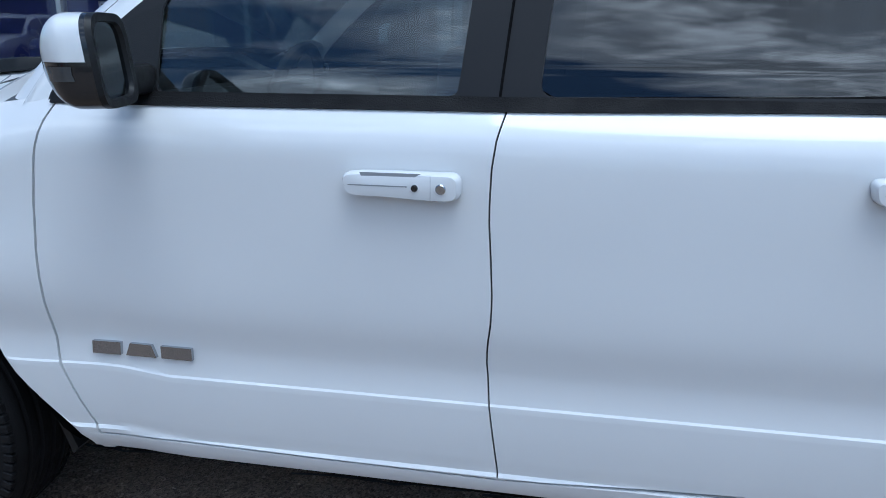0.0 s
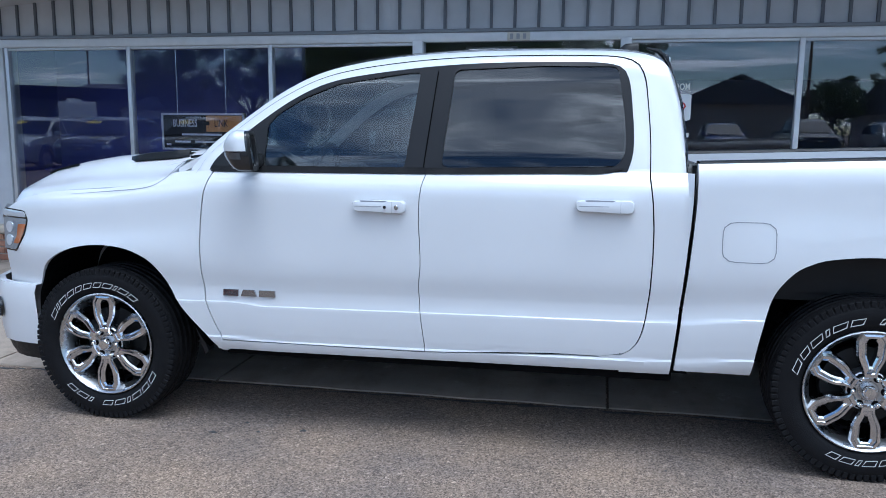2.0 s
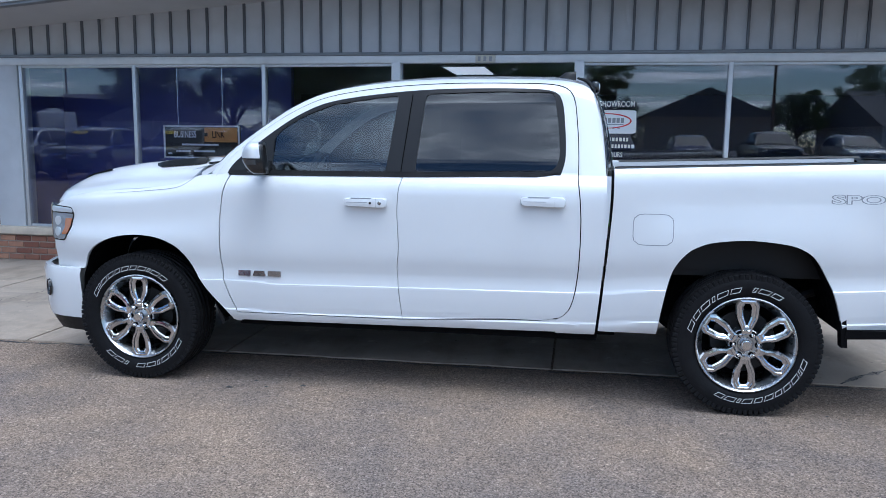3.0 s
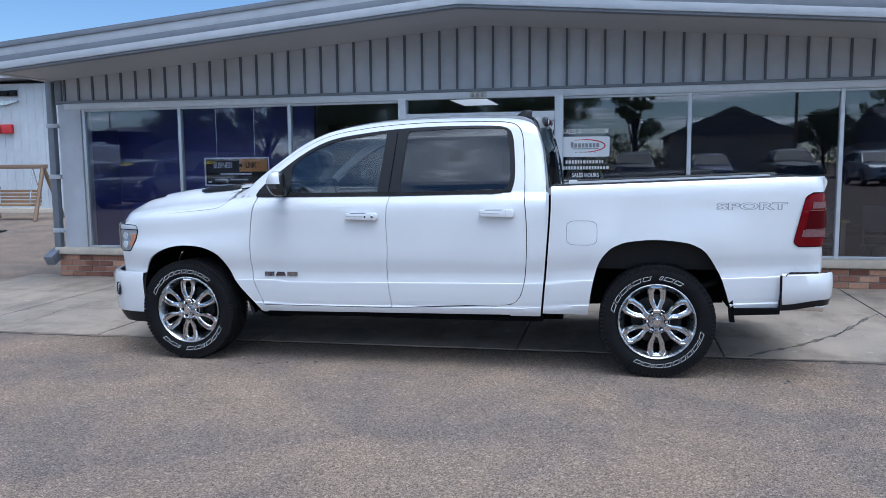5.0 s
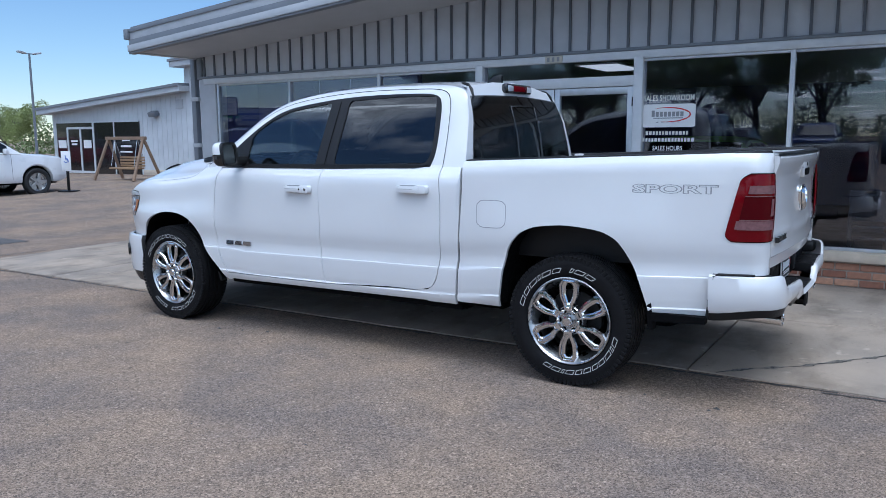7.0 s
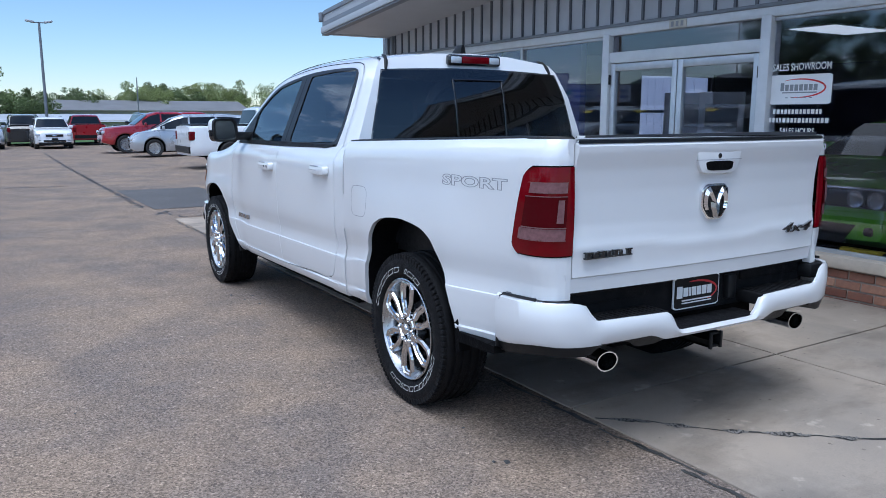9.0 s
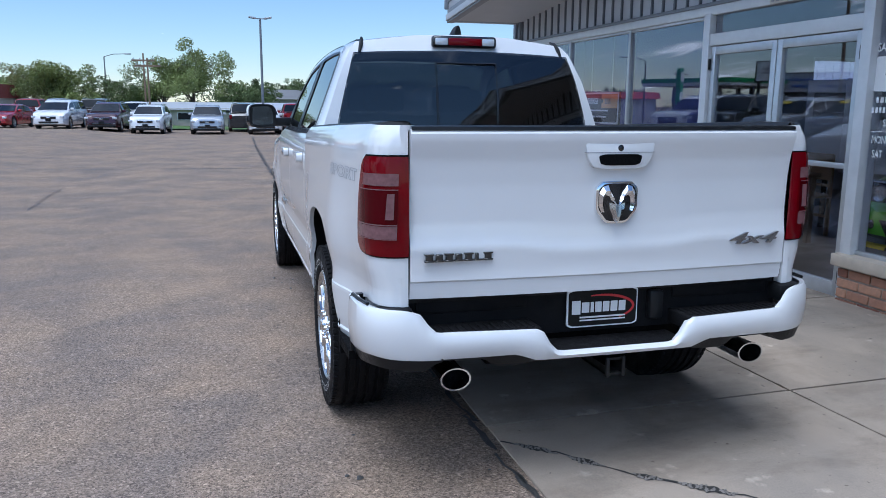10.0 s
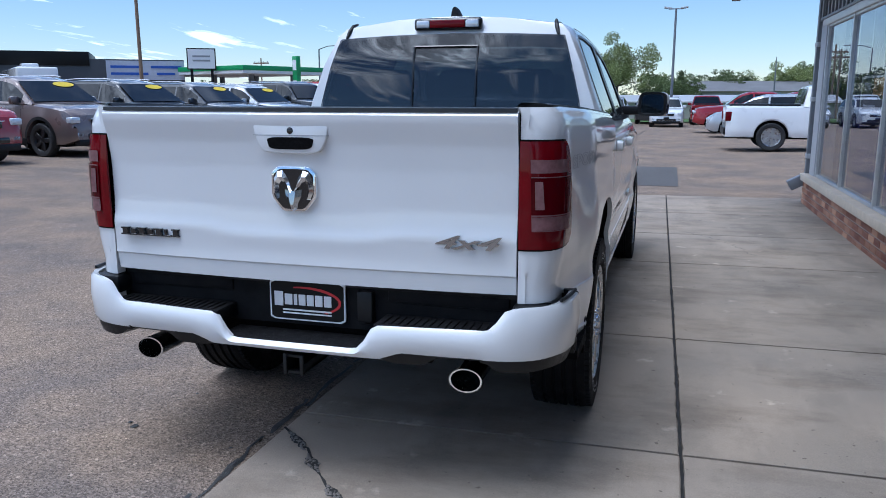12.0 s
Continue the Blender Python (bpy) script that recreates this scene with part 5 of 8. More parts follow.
# ---- side trim: handles, badges, mirrors, flaps ----
for side in (1, -1):
    for cx, zz, keyed in ((-0.438, 1.160, True), (0.602, 1.181, False)):
        L2 = 0.130
        def hp(a, b, d):
            x = cx + a
            return (x, -side * (halfwidth(x, zz + b) + d), zz + b)
        outl = rounded([(-L2, 0.026), (-L2 + 0.05, 0.030), (0.07, 0.030), (L2, 0.030), (L2, -0.030), (0.06, -0.030), (-0.04, -0.024), (-L2 + 0.01, -0.024)], r=0.2)
        rows = [[hp(a, b, 0.002) for a, b in outl], [hp(a * 0.995, b * 0.97, 0.026) for a, b in outl], [hp(a * 0.96, b * 0.85, 0.036) for a, b in outl], [hp(a * 0.6, b * 0.3, 0.039) for a, b in outl]]
        bm = grid(rows, closed=True)
        vs = [bm.verts.new(p) for p in rows[-1]]
        bm.faces.new(vs)
        h = part("door_handle", bm, PAINT, truck, "white door handle", 40)
        # flat grey patch paints the shade where the fingers reach in
        bm = bmesh.new()
        bm.faces.new([bm.verts.new(hp(a, b, 0.0365)) for a, b in [(-0.085, 0.030), (-0.08, 0.020), (0.03, 0.020), (0.05, 0.030)]])
        part("grip_recess", bm, DECAL, h, "grey patch painted for the shade of the grip recess")
        bm = bmesh.new()
        bm.faces.new([bm.verts.new(hp(a, b, 0.040)) for a, b in [(-0.11, 0.004), (-0.11, 0.0015), (0.02, 0.0015), (0.02, 0.004)]])
        bm.faces.new([bm.verts.new(hp(a, b, 0.040)) for a, b in [(0.0695, 0.028), (0.0705, 0.028), (0.0705, -0.028), (0.0695, -0.028)]])
        part("handle_line", bm, DECAL, h)
        if keyed and side == 1:
            for dx, rr, mm, nm in ((0.036, 0.0075, GLOSSBLACK, "touch_button"), (0.092, 0.011, BRUSHED, "key_lock")):
                bm = lathe(bmesh.new(), [(0.0, 0.0015), (rr * 0.8, 0.002), (rr, 0.0), (rr, -0.01)], 16, "y")
                moved(bm, Matrix.Translation(hp(dx, 0.0, 0.041)) @ Matrix.Rotation(radians(180), 4, "X"))
                part(nm, bm, mm, h, "black touch button" if rr < 0.01 else "metal key lock")
    # maker's badge on the door: plain chrome blocks
    bm = bmesh.new()
    for a, b in ((-1.258, -1.180), (-1.166, -1.082), (-1.068, -0.984)):
        o = [(a, 0.690), (a + 0.012, 0.722), (b - 0.012, 0.722), (b, 0.690)] if a == -1.166 else [(a, 0.690), (a, 0.722), (b, 0.722), (b, 0.690)]
        n0 = len(bm.verts)
        rows = [[(x, -side * (halfwidth(x, z) + d), z + 0.004) for x, z in o] for d in (0.0, 0.010)]
        grid(rows, bm, closed=True)
        bm.faces.new([bm.verts.new(p) for p in rows[1]])
    part("maker_badge", bm, DARKCHROME, truck, "chrome maker badge of plain blocks")
    # mirror: white cap over a black shell, glass turned towards the driver
    c = Vector((-1.100, -side * 1.160, 1.420))
    turn = Matrix.Translation(c) @ Matrix.Rotation(side * radians(21), 4, "Z")

    def ring_at(t, grow=1.0):
        s2 = math.sin(math.pi / 2 * min(1.0, 0.10 + t * 1.45)) ** 0.7 * grow
        ring = []
        for k in range(36):
            a = 2 * math.pi * k / 36
            ca, sa = math.cos(a), math.sin(a)
            yy = math.copysign(abs(ca) ** 0.42, ca) * 0.112 * s2 * (1 - 0.06 * sa)
            zz2 = math.copysign(abs(sa) ** 0.42, sa) * 0.093 * s2
            ring.append(turn @ Vector((-0.02 + 0.118 * t - 0.10 * zz2 + 0.06 * side * yy, yy, zz2)))
        return ring

    rows = [ring_at(t) for t in span(0, 1, 12)]
    bm = grid(rows, closed=True)
    bm.faces.new([bm.verts.new(p) for p in rows[0]][::-1])
    bmesh.ops.recalc_face_normals(bm, faces=bm.faces)
    inv = turn.inverted()
    for f in bm.faces:
        q = inv @ f.calc_center_median()
        f.material_index = 0 if q.z > -0.006 and q.x + 0.10 * q.z - 0.06 * side * q.y < 0.086 else 1
    mir = new("door_mirror", to_mesh("door_mirror", bm, [PAINT, GLOSSBLACK], 50))
    mir.parent = truck
    mir["label"] = "door mirror with white cap and black lower shell"
    last = rows[-1]
    mid = sum(last, Vector()) / 36
    ax = turn.to_3x3() @ Vector((1, 0, 0))
    bm = bmesh.new()
    bm.faces.new([bm.verts.new(mid + (p - mid) * 0.80 + ax * 0.001) for p in last])
    bmesh.ops.recalc_face_normals(bm, faces=bm.faces)
    part("mirror_glass", bm, MIRROR, mir, "mirror glass")
    bm = grid([[p for p in last], [mid + (p - mid) * 0.99 + ax * 0.012 for p in last], [mid + (p - mid) * 0.82 + ax * 0.010 for p in last], [mid + (p - mid) * 0.79 for p in last]], closed=True)
    part("mirror_rim", bm, BLACK, mir, "black mirror rim")
    # indicator lens wrapped round the outer side
    lens = []
    for t in span(0.22, 0.70, 6):
        big = [p for p in ring_at(t, 1.02)]
        loc = sorted([p for p in big if (inv @ p).y * side < -0.02], key=lambda p: p.z)
        zs2 = [p.z for p in loc]
        row = []
        for z in (c.z - 0.036, c.z - 0.022, c.z - 0.008):
            n = min(range(len(zs2)), key=lambda i2: abs(zs2[i2] - z))
            row.append((loc[n].x, loc[n].y, z))
        lens.append(row)
    part("indicator_lens", grid(lens), SMOKED, mir, "smoked indicator lens")
    bm = bx((-1.13, min(-side * 1.12, -side * 0.88), 1.335), (-1.055, max(-side * 1.12, -side * 0.88), 1.405), 0.018)
    part("mirror_arm", bm, BLACK, mir, "black mirror arm")
    # corner triangle of black trim
    tri = [(-1.325, 1.308), (-1.052, 1.308), (-1.052, 1.54), (-1.13, 1.51), (-1.29, 1.37)]
    bm = bmesh.new()
    f = bm.faces.new([bm.verts.new((x, -side * (wg(z) + 0.007), z)) for x, z in tri])
    part("mirror_sail", bm, BLACK, truck, "black mirror sail panel")
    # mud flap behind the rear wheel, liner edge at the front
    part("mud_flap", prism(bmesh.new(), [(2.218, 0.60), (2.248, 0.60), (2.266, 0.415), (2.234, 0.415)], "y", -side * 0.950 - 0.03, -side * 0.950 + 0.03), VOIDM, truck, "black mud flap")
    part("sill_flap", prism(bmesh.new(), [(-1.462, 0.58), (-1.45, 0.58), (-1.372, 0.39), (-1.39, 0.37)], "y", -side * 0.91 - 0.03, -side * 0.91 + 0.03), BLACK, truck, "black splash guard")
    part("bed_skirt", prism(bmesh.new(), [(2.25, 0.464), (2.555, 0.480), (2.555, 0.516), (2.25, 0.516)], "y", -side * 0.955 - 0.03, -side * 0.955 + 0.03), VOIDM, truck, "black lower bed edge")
# outlined word on the bed sides
for side in (1, -1):
    bm = text_mesh("SPORT", 0.046, outline=0.0015, stretch=2.05, bold=0.002)
    w0 = max(v.co.x for v in bm.verts) - min(v.co.x for v in bm.verts)
    for v in bm.verts:
        x = 2.360 + side * v.co.x * (0.468 / w0)
        z = 1.221 + v.co.z
        v.co = Vector((x, -side * (halfwidth(x, z) + 0.0006 - v.co.y * 0.5), z))
    part("bed_decal", bm, DECAL, truck, "grey outlined bed decal word")
# seats, dash, steering wheel
bm = bmesh.new()
box(bm, (-1.42, -0.76, 0.95), (-1.0, 0.76, 1.30), 0.06, 3)
part("dashboard", bm, SEATM, truck, "dark dashboard")
bm = bmesh.new()
ring = [(-0.93 + 0.10 * math.sin(a) * 0.5, -0.40 + 0.185 * math.cos(a), 1.25 + 0.18 * math.sin(a)) for a in span(0, 2 * math.pi, 28)]
tube(bm, ring, 0.017, 8)
tube(bm, [(-0.95, -0.57, 1.25), (-0.97, -0.40, 1.24), (-0.95, -0.23, 1.25)], 0.02, 6)
part("steering_wheel", bm, SEATM, truck, "black steering wheel")
for x, ys in ((-0.45, (-0.40, 0.40)), (0.52, (-0.45, 0.0, 0.45))):
    for y in ys:
        bm = bmesh.new()
        box(bm, (x - 0.50, y - 0.25, 0.72), (x + 0.05, y + 0.25, 0.92), 0.05, 3)
        box(bm, (x, y - 0.25, 0.85), (x + 0.16, y + 0.25, 1.44), 0.06, 3)
        box(bm, (x + 0.06, y - 0.13, 1.46), (x + 0.15, y + 0.13, 1.63), 0.04, 3)
        part("seat", bm, SEATM, truck, "dark leather seat with headrest")

# ---- wheels ----
def tyre_bm(R=0.406, W=0.275, rim=0.264):
    h = W / 2
    prof = [(rim, -h * 0.72), (rim + 0.012, -h * 0.86), (rim + 0.03, -h * 0.95), (rim + 0.065, -h * 1.0), (R - 0.045, -h * 0.985), (R - 0.022, -h * 0.93), (R - 0.008, -h * 0.84), (R - 0.001, -h * 0.66)]
    for g in (-0.50, -0.17, 0.17, 0.50):
        prof += [(R, h * (g - 0.075)), (R - 0.010, h * (g - 0.05)), (R - 0.010, h * (g + 0.05)), (R, h * (g + 0.075))]
    prof += [(r, -y) for r, y in prof[7::-1]]
    bm = lathe(bmesh.new(), prof, 72, "y")
    for k in range(84):
        a = 2 * math.pi * (k + 0.5) / 84
        for s in (1, -1):
            rot = Matrix.Rotation(-a, 3, "Y")
            sub = bmesh.new()
            box(sub, (R - 0.036, s * h * 0.88 - 0.012, -0.0115), (R - 0.005, s * h * 0.88 + 0.010, 0.0115), 0.003, 1)
            for v in sub.verts:
                v.co = rot @ v.co
            n0 = {v: bm.verts.new(v.co) for v in sub.verts}
            for f in sub.faces:
                bm.faces.new([n0[v] for v in f.verts])
            sub.free()
    return bm


def letters_bm(spans, r0, r1, y):
    """Plain raised blocks along the sidewall, hollow like outlined letters."""
    bm = bmesh.new()
    for a0, a1, n in spans:
        wide = [(1.0, 1.12, 0.5, 1.1, 0.95, 1.05, 0.9)[k % 7] for k in range(n)]
        st = (a1 - a0) / sum(wide)
        for k in range(n):
            b0, b1 = a0 + st * (sum(wide[:k]) + 0.10), a0 + st * (sum(wide[:k + 1]) - 0.10)
            def P(a, r):
                return Vector((r * math.cos(radians(a)), y, r * math.sin(radians(a))))
            d = 0.0036
            da = math.degrees(d / r0)
            sl = -1.3
            o = [P(b0 - sl, r0), P(b1 - sl, r0), P(b1 + sl, r1), P(b0 + sl, r1)]
            i = [P(b0 + da - sl, r0 + d), P(b1 - da - sl, r0 + d), P(b1 - da + sl, r1 - d), P(b0 + da + sl, r1 - d)]
            vo, vi = [bm.verts.new(p) for p in o], [bm.verts.new(p) for p in i]
            for q in range(4):
                bm.faces.new((vo[q], vo[(q + 1) % 4], vi[(q + 1) % 4], vi[q]))
    return bm


def spoke_bm(R=0.266):
    """One split spoke: an angular loop of chrome with a sunk inner ledge round a dark slot."""
    outl = [(0.058, -0.029), (0.092, -0.033), (0.134, -0.054), (0.158, -0.061), (0.222, -0.066), (R - 0.008, -0.046), (R - 0.008, 0.046), (0.222, 0.066), (0.158, 0.061), (0.134, 0.054), (0.092, 0.033), (0.058, 0.029)]
    slot = [(0.112, -0.005), (0.123, -0.008), (0.147, -0.017), (0.166, -0.021), (0.212, -0.023), (0.229, -0.013), (0.229, 0.013), (0.212, 0.023), (0.166, 0.021), (0.147, 0.017), (0.123, 0.008), (0.112, 0.005)]
    bm = bmesh.new()

    def hgt(r):
        return -0.062 + 0.10 * (r - 0.06) * 0.22
    loops = []
    for pts, k, d in ((outl, 1.0, 0.055), (outl, 1.0, 0.014), (None, 0.16, 0.002), (None, 0.44, 0.0), (None, 0.52, 0.008), (None, 0.80, 0.010), (slot, 1.0, 0.016), (slot, 1.0, 0.055)):
        if pts is None:
            pts = [(lerp(a[0], b[0], k), lerp(a[1], b[1], k)) for a, b in zip(outl, slot)]
        loops.append([(r, hgt(r) + d, w) for r, w in pts])
    grid(loops, bm, closed=True)
    return bm


def build_wheel(name, m, parent):
    w = new(name)
    w.parent = parent
    w.matrix_basis = m
    w["label"] = "chrome split-spoke wheel with white-lettered tyre"
    return w


tyre_me = to_mesh("tyre", tyre_bm(), RUBBER, 35)
let_mes = [to_mesh("raised_lettering", letters_bm([sp_], 0.303, 0.331, -0.1385), LETTER, tidy=False) for sp_ in ((63, 171, 11), (239, 270, 3), (279, 350, 6))]
bm = lathe(bmesh.new(), [(0.270, -0.112), (0.271, -0.126), (0.266, -0.129), (0.260, -0.124), (0.254, -0.112), (0.236, -0.086), (0.226, -0.05), (0.222, 0.02), (0.224, 0.09)], 60, "y")
rim_me = to_mesh("rim", bm, BARREL, 40)
spoke_me = to_mesh("spoke", moved(spoke_bm(), Matrix.Translation((0, -0.066, 0))), WHEELCHROME, 12)
bm = lathe(bmesh.new(), [(0.0, -0.141), (0.022, -0.140), (0.024, -0.137), (0.029, -0.136), (0.032, -0.130), (0.033, -0.098)], 36, "y")
hub_me = to_mesh("hub_cap", bm, WHEELCHROME, 30)
bm = lathe(bmesh.new(), [(0.0, -0.124), (0.006, -0.123), (0.0105, -0.117), (0.0115, -0.108), (0.0115, -0.0955), (0.0185, -0.0952), (0.0190, -0.085)], 12, "y")
# near-black ring at the foot paints the shade of the lug hole
for f in bm.faces:
    if f.calc_center_median().y > -0.0956 and Vector((f.calc_center_median().x, 0, f.calc_center_median().z)).length > 0.012:
        f.material_index = 1
nut_me = to_mesh("lug_nut", bm, [CHROME, VOIDM], 40)
flange_me = to_mesh("hub_flange", lathe(bmesh.new(), [(0.0, -0.100), (0.040, -0.100), (0.046, -0.106), (0.084, -0.108), (0.090, -0.102), (0.094, -0.05)], 36, "y"), BARREL, 30)
bm = lathe(bmesh.new(), [(0.06, -0.02), (0.175, -0.02), (0.178, -0.012), (0.178, 0.02), (0.06, 0.02)], 40, "y")
disc_me = to_mesh("brake_disc", bm, BRAKE, 30)
bm = lathe(bmesh.new(), [(0.0, 0.06), (0.250, 0.06)], 40, "y")
back_me = to_mesh("wheel_back", bm, VOIDM, 30)
for x, side, spin in ((-1.94, 1, -14), (1.742, 1, 178), (-1.94, -1, 40), (1.742, -1, 100)):
    w = build_wheel("wheel", pose(x, -side * 0.860, 0.405, 0, 0, 0 if side == 1 else 180), truck)
    for nm, me, lab in (("tyre", tyre_me, "black all-terrain tyre"), ("rim", rim_me, "chrome rim"), ("hub_cap", hub_me, "chrome hub cap"), ("hub_flange", flange_me, ""), ("brake_disc", disc_me, "iron brake disc"), ("wheel_back", back_me, "")):
        o = new(nm, me)
        o.parent = w
        if lab:
            o["label"] = lab
        if nm == "tyre":
            ty = o
    # lettering turns with the tyre
    for me in let_mes:
        o = new("raised_lettering", me)
        o.parent = w
        o.rotation_euler = (0, radians(-spin), 0)
        o["label"] = "white outlined tyre lettering of plain blocks"
    for k in range(6):
        o = new("spoke", spoke_me)
        o.parent = w
        o.rotation_euler = (0, radians(-90 - 60 * k), 0)
        o = new("lug_nut", nut_me)
        o.parent = w
        a = radians(60 + 60 * k)
        o.location = (0.067 * math.cos(a), -0.014, 0.067 * math.sin(a))

# ---- ground, apron ----
xs = [-1500, -400, -90, -60, -40, -30, -20, -14, -9.5, -9, -8.5, -8, -7.5, -4, 0, 4, 8, 20, 60, 400, 1500]
ys = [-1500, -300, -80, -40, -20, -10, -8, -7, -6, -5.5, -5, -4, -3, 0, 2, 4, 6, 8, 12, 16, 20, 24, 60, 300, 1500]
thing("ground", grid([[(x, y, ground_z(x, y)) for y in ys] for x in xs]), ASPHALT, "worn grey-brown asphalt lot with pale patches", "asphalt", kind="structure")


def slab_z(x, y):
    return SLOPE * x + 0.009 * max(0.0, y - 2.23) + 0.012


apron = base("pavement", Matrix.Identity(4), "grey concrete apron of jointed slabs beside the showroom", "pavement", kind="structure")
bm = grid([[(x, y, slab_z(x, y) - 0.025) for y in (2.205, 5.75)] for x in span(-6.95, 9.0, 16)])
part("joint_bed", bm, JOINT, apron, "dark joints")
xj = [-6.95, -5.00, -3.30, -1.68, 0.655, 2.29, 3.98, 5.7, 7.4, 9.0]
for row, (y0, y1) in enumerate(((2.21, 3.881), (3.891, 5.74))):
    for k, (x0, x1) in enumerate(zip(xj, xj[1:])):
        g = 0.009
        # front edge of the apron swings out a little at its far end
        bm = bmesh.new()
        n = 44
        rows = []
        for i in range(n + 1):
            x = lerp(x0 + g, x1 - g, i / n)
            tilt = 0.0147 * (x - 1.5)
            chip = 0.010 * max(0.0, noise.noise(Vector((x * 17.0, 3.0 * row, 0.3))) - 0.05) + 0.004 * abs(noise.noise(Vector((x * 47.0, row, 1.7))))
            y1_ = y1 + tilt - chip if row == 0 else y1
            yy0 = y0 + (0 if row == 0 else tilt + chip) + (0.012 * noise.noise(Vector((x * 3.1, 0, 0))) if row == 0 else 0)
            rows.append([(x, yy0, slab_z(x, yy0) - 0.05), (x, yy0 + 0.002, slab_z(x, yy0) - 0.004), (x, yy0 + 0.012, slab_z(x, yy0)), (x, y1_ - 0.006, slab_z(x, y1_)), (x, y1_, slab_z(x, y1_) - 0.006), (x, y1_, slab_z(x, y1_) - 0.05)])
        rows = [[(p[0], p[1], p[2] - 0.05) for p in rows[0]]] + rows + [[(p[0], p[1], p[2] - 0.05) for p in rows[-1]]]
        part("slab", grid(rows, bm), CONCRETE, apron)


def crack(pts, w, seed, name="crack", mt=None, jag=0.03, zf=None, lift=0.002):
    rnd = random.Random(seed)
    P = resample(pts, max(6, int(sum((Vector(a) - Vector(b)).length for a, b in zip(pts, pts[1:])) / 0.05)))
    rows = []
    for k, p in enumerate(P):
        d = (P[min(k + 1, len(P) - 1)] - P[max(0, k - 1)]).normalized()
        nrm = Vector((-d.y, d.x, 0))
        o = nrm * rnd.uniform(-jag, jag)
        ww = w * rnd.uniform(0.35, 1.4)
        rows.append([(q.x, q.y, zf(q.x, q.y) + lift) for q in (p + o - nrm * ww, p + o + nrm * ww)])
    return grid(rows)


CRACK = [(2.465, 2.215), (2.63, 2.385), (2.90, 2.60), (3.38, 3.15), (3.80, 3.88), (3.96, 4.10)]
part("crack", crack(CRACK, 0.007, 3, zf=slab_z, jag=0.012), JOINT, apron, "dark jagged crack")
# broken stretches of the crack, filled with loose stones
rnd = random.Random(31)
CP = resample(CRACK, 160)
RUBBLE = mat("broken_concrete", (0.20, 0.18, 0.16), 0.9, 0, 0.3, 30, rnd=0.3)
bm, chips_bm = bmesh.new(), bmesh.new()
for a, b in ((4, 17), (21, 31), (40, 47), (52, 66), (72, 80), (96, 112), (124, 140)):
    rows = []
    for k in range(a, b + 1):
        d = (CP[k + 1] - CP[k - 1]).normalized()
        nrm = Vector((-d.y, d.x, 0))
        w = 0.006 + 0.019 * math.sin(math.pi * (k - a) / (b - a)) * rnd.uniform(0.55, 1.25)
        p0 = Vector((CP[k].x, CP[k].y, 0))
        o = nrm * rnd.uniform(-0.008, 0.008)
        rows.append([(q.x, q.y, slab_z(q.x, q.y) + 0.003) for q in (p0 + o - nrm * w, p0 + o + nrm * w)])
        for _ in range(4):
            q = p0 + o + nrm * w * rnd.uniform(-0.85, 0.85) + d.to_3d() * rnd.uniform(-0.012, 0.012)
            r = rnd.uniform(0.003, 0.009)
            z = slab_z(q.x, q.y) + 0.003
            ring = [chips_bm.verts.new((q.x + r * rnd.uniform(0.6, 1.2) * math.cos(g), q.y + r * rnd.uniform(0.6, 1.2) * math.sin(g), z)) for g in span(0, 2 * math.pi * 4 / 5, 4)]
            top = chips_bm.verts.new((q.x, q.y, z + r * 0.8))
            for i in range(5):
                chips_bm.faces.new((ring[i], ring[(i + 1) % 5], top))
    grid(rows, bm)
part("crack", bm, JOINT, apron, "wide broken stretch of the crack")
thing("crack_rubble", chips_bm, RUBBLE, "loose grey stone chips in the cracked concrete", "rubble", kind="stuff")
part("crack", crack([(-4.6, 2.30), (-4.45, 2.9), (-4.55, 3.4), (-4.35, 4.2)], 0.004, 4, zf=slab_z), JOINT, apron, "fine crack")
part("crack", crack([(-3.4, 4.0), (-3.0, 4.35), (-2.2, 4.6)], 0.003, 5, zf=slab_z), JOINT, apron, "fine crack")
for pts, w, sd in (([(-8.9, 2.08), (-13.5, 2.12), (-24.3, 2.24), (-36, 2.5)], 0.028, 11), ([(-7.71, 2.09), (-7.95, 2.17), (-8.18, 2.30)], 0.028, 12), ([(-8.05, 2.24), (-7.55, 2.30), (-7.20, 2.40), (-7.32, 2.85), (-7.28, 3.5)], 0.016, 17), ([(-18.0, -12), (-16.3, -6.75), (-15.1, -3.2), (-14.8, 0.12), (-14.55, 1.7)], 0.055, 13), ([(-12.1, -1.9), (-12.6, -1.6), (-13.4, -1.5)], 0.02, 16), ([(-10.3, -1.84), (-8.6, -1.85), (-6.8, -1.70)], 0.012, 14), ([(-6.3, 2.3), (-6.9, 3.4), (-7.0, 5.4)], 0.03, 15)):
    thing("tar_seam", crack(pts, w, sd, zf=ground_z, jag=0.06, lift=0.004), TAR, "dark tar seam on the asphalt", "tar seam", "tar seams on the lot", "structure")
bm = grid([[(x, y, ground_z(x, y) + 0.006) for y in (2.20, 3.95)] for x in (-12.7, -8.5)])
thing("asphalt_patch", bm, PATCH, "darker rectangular asphalt repair patch", "asphalt patch", kind="structure")
bm = bmesh.new()
rnd = random.Random(8)
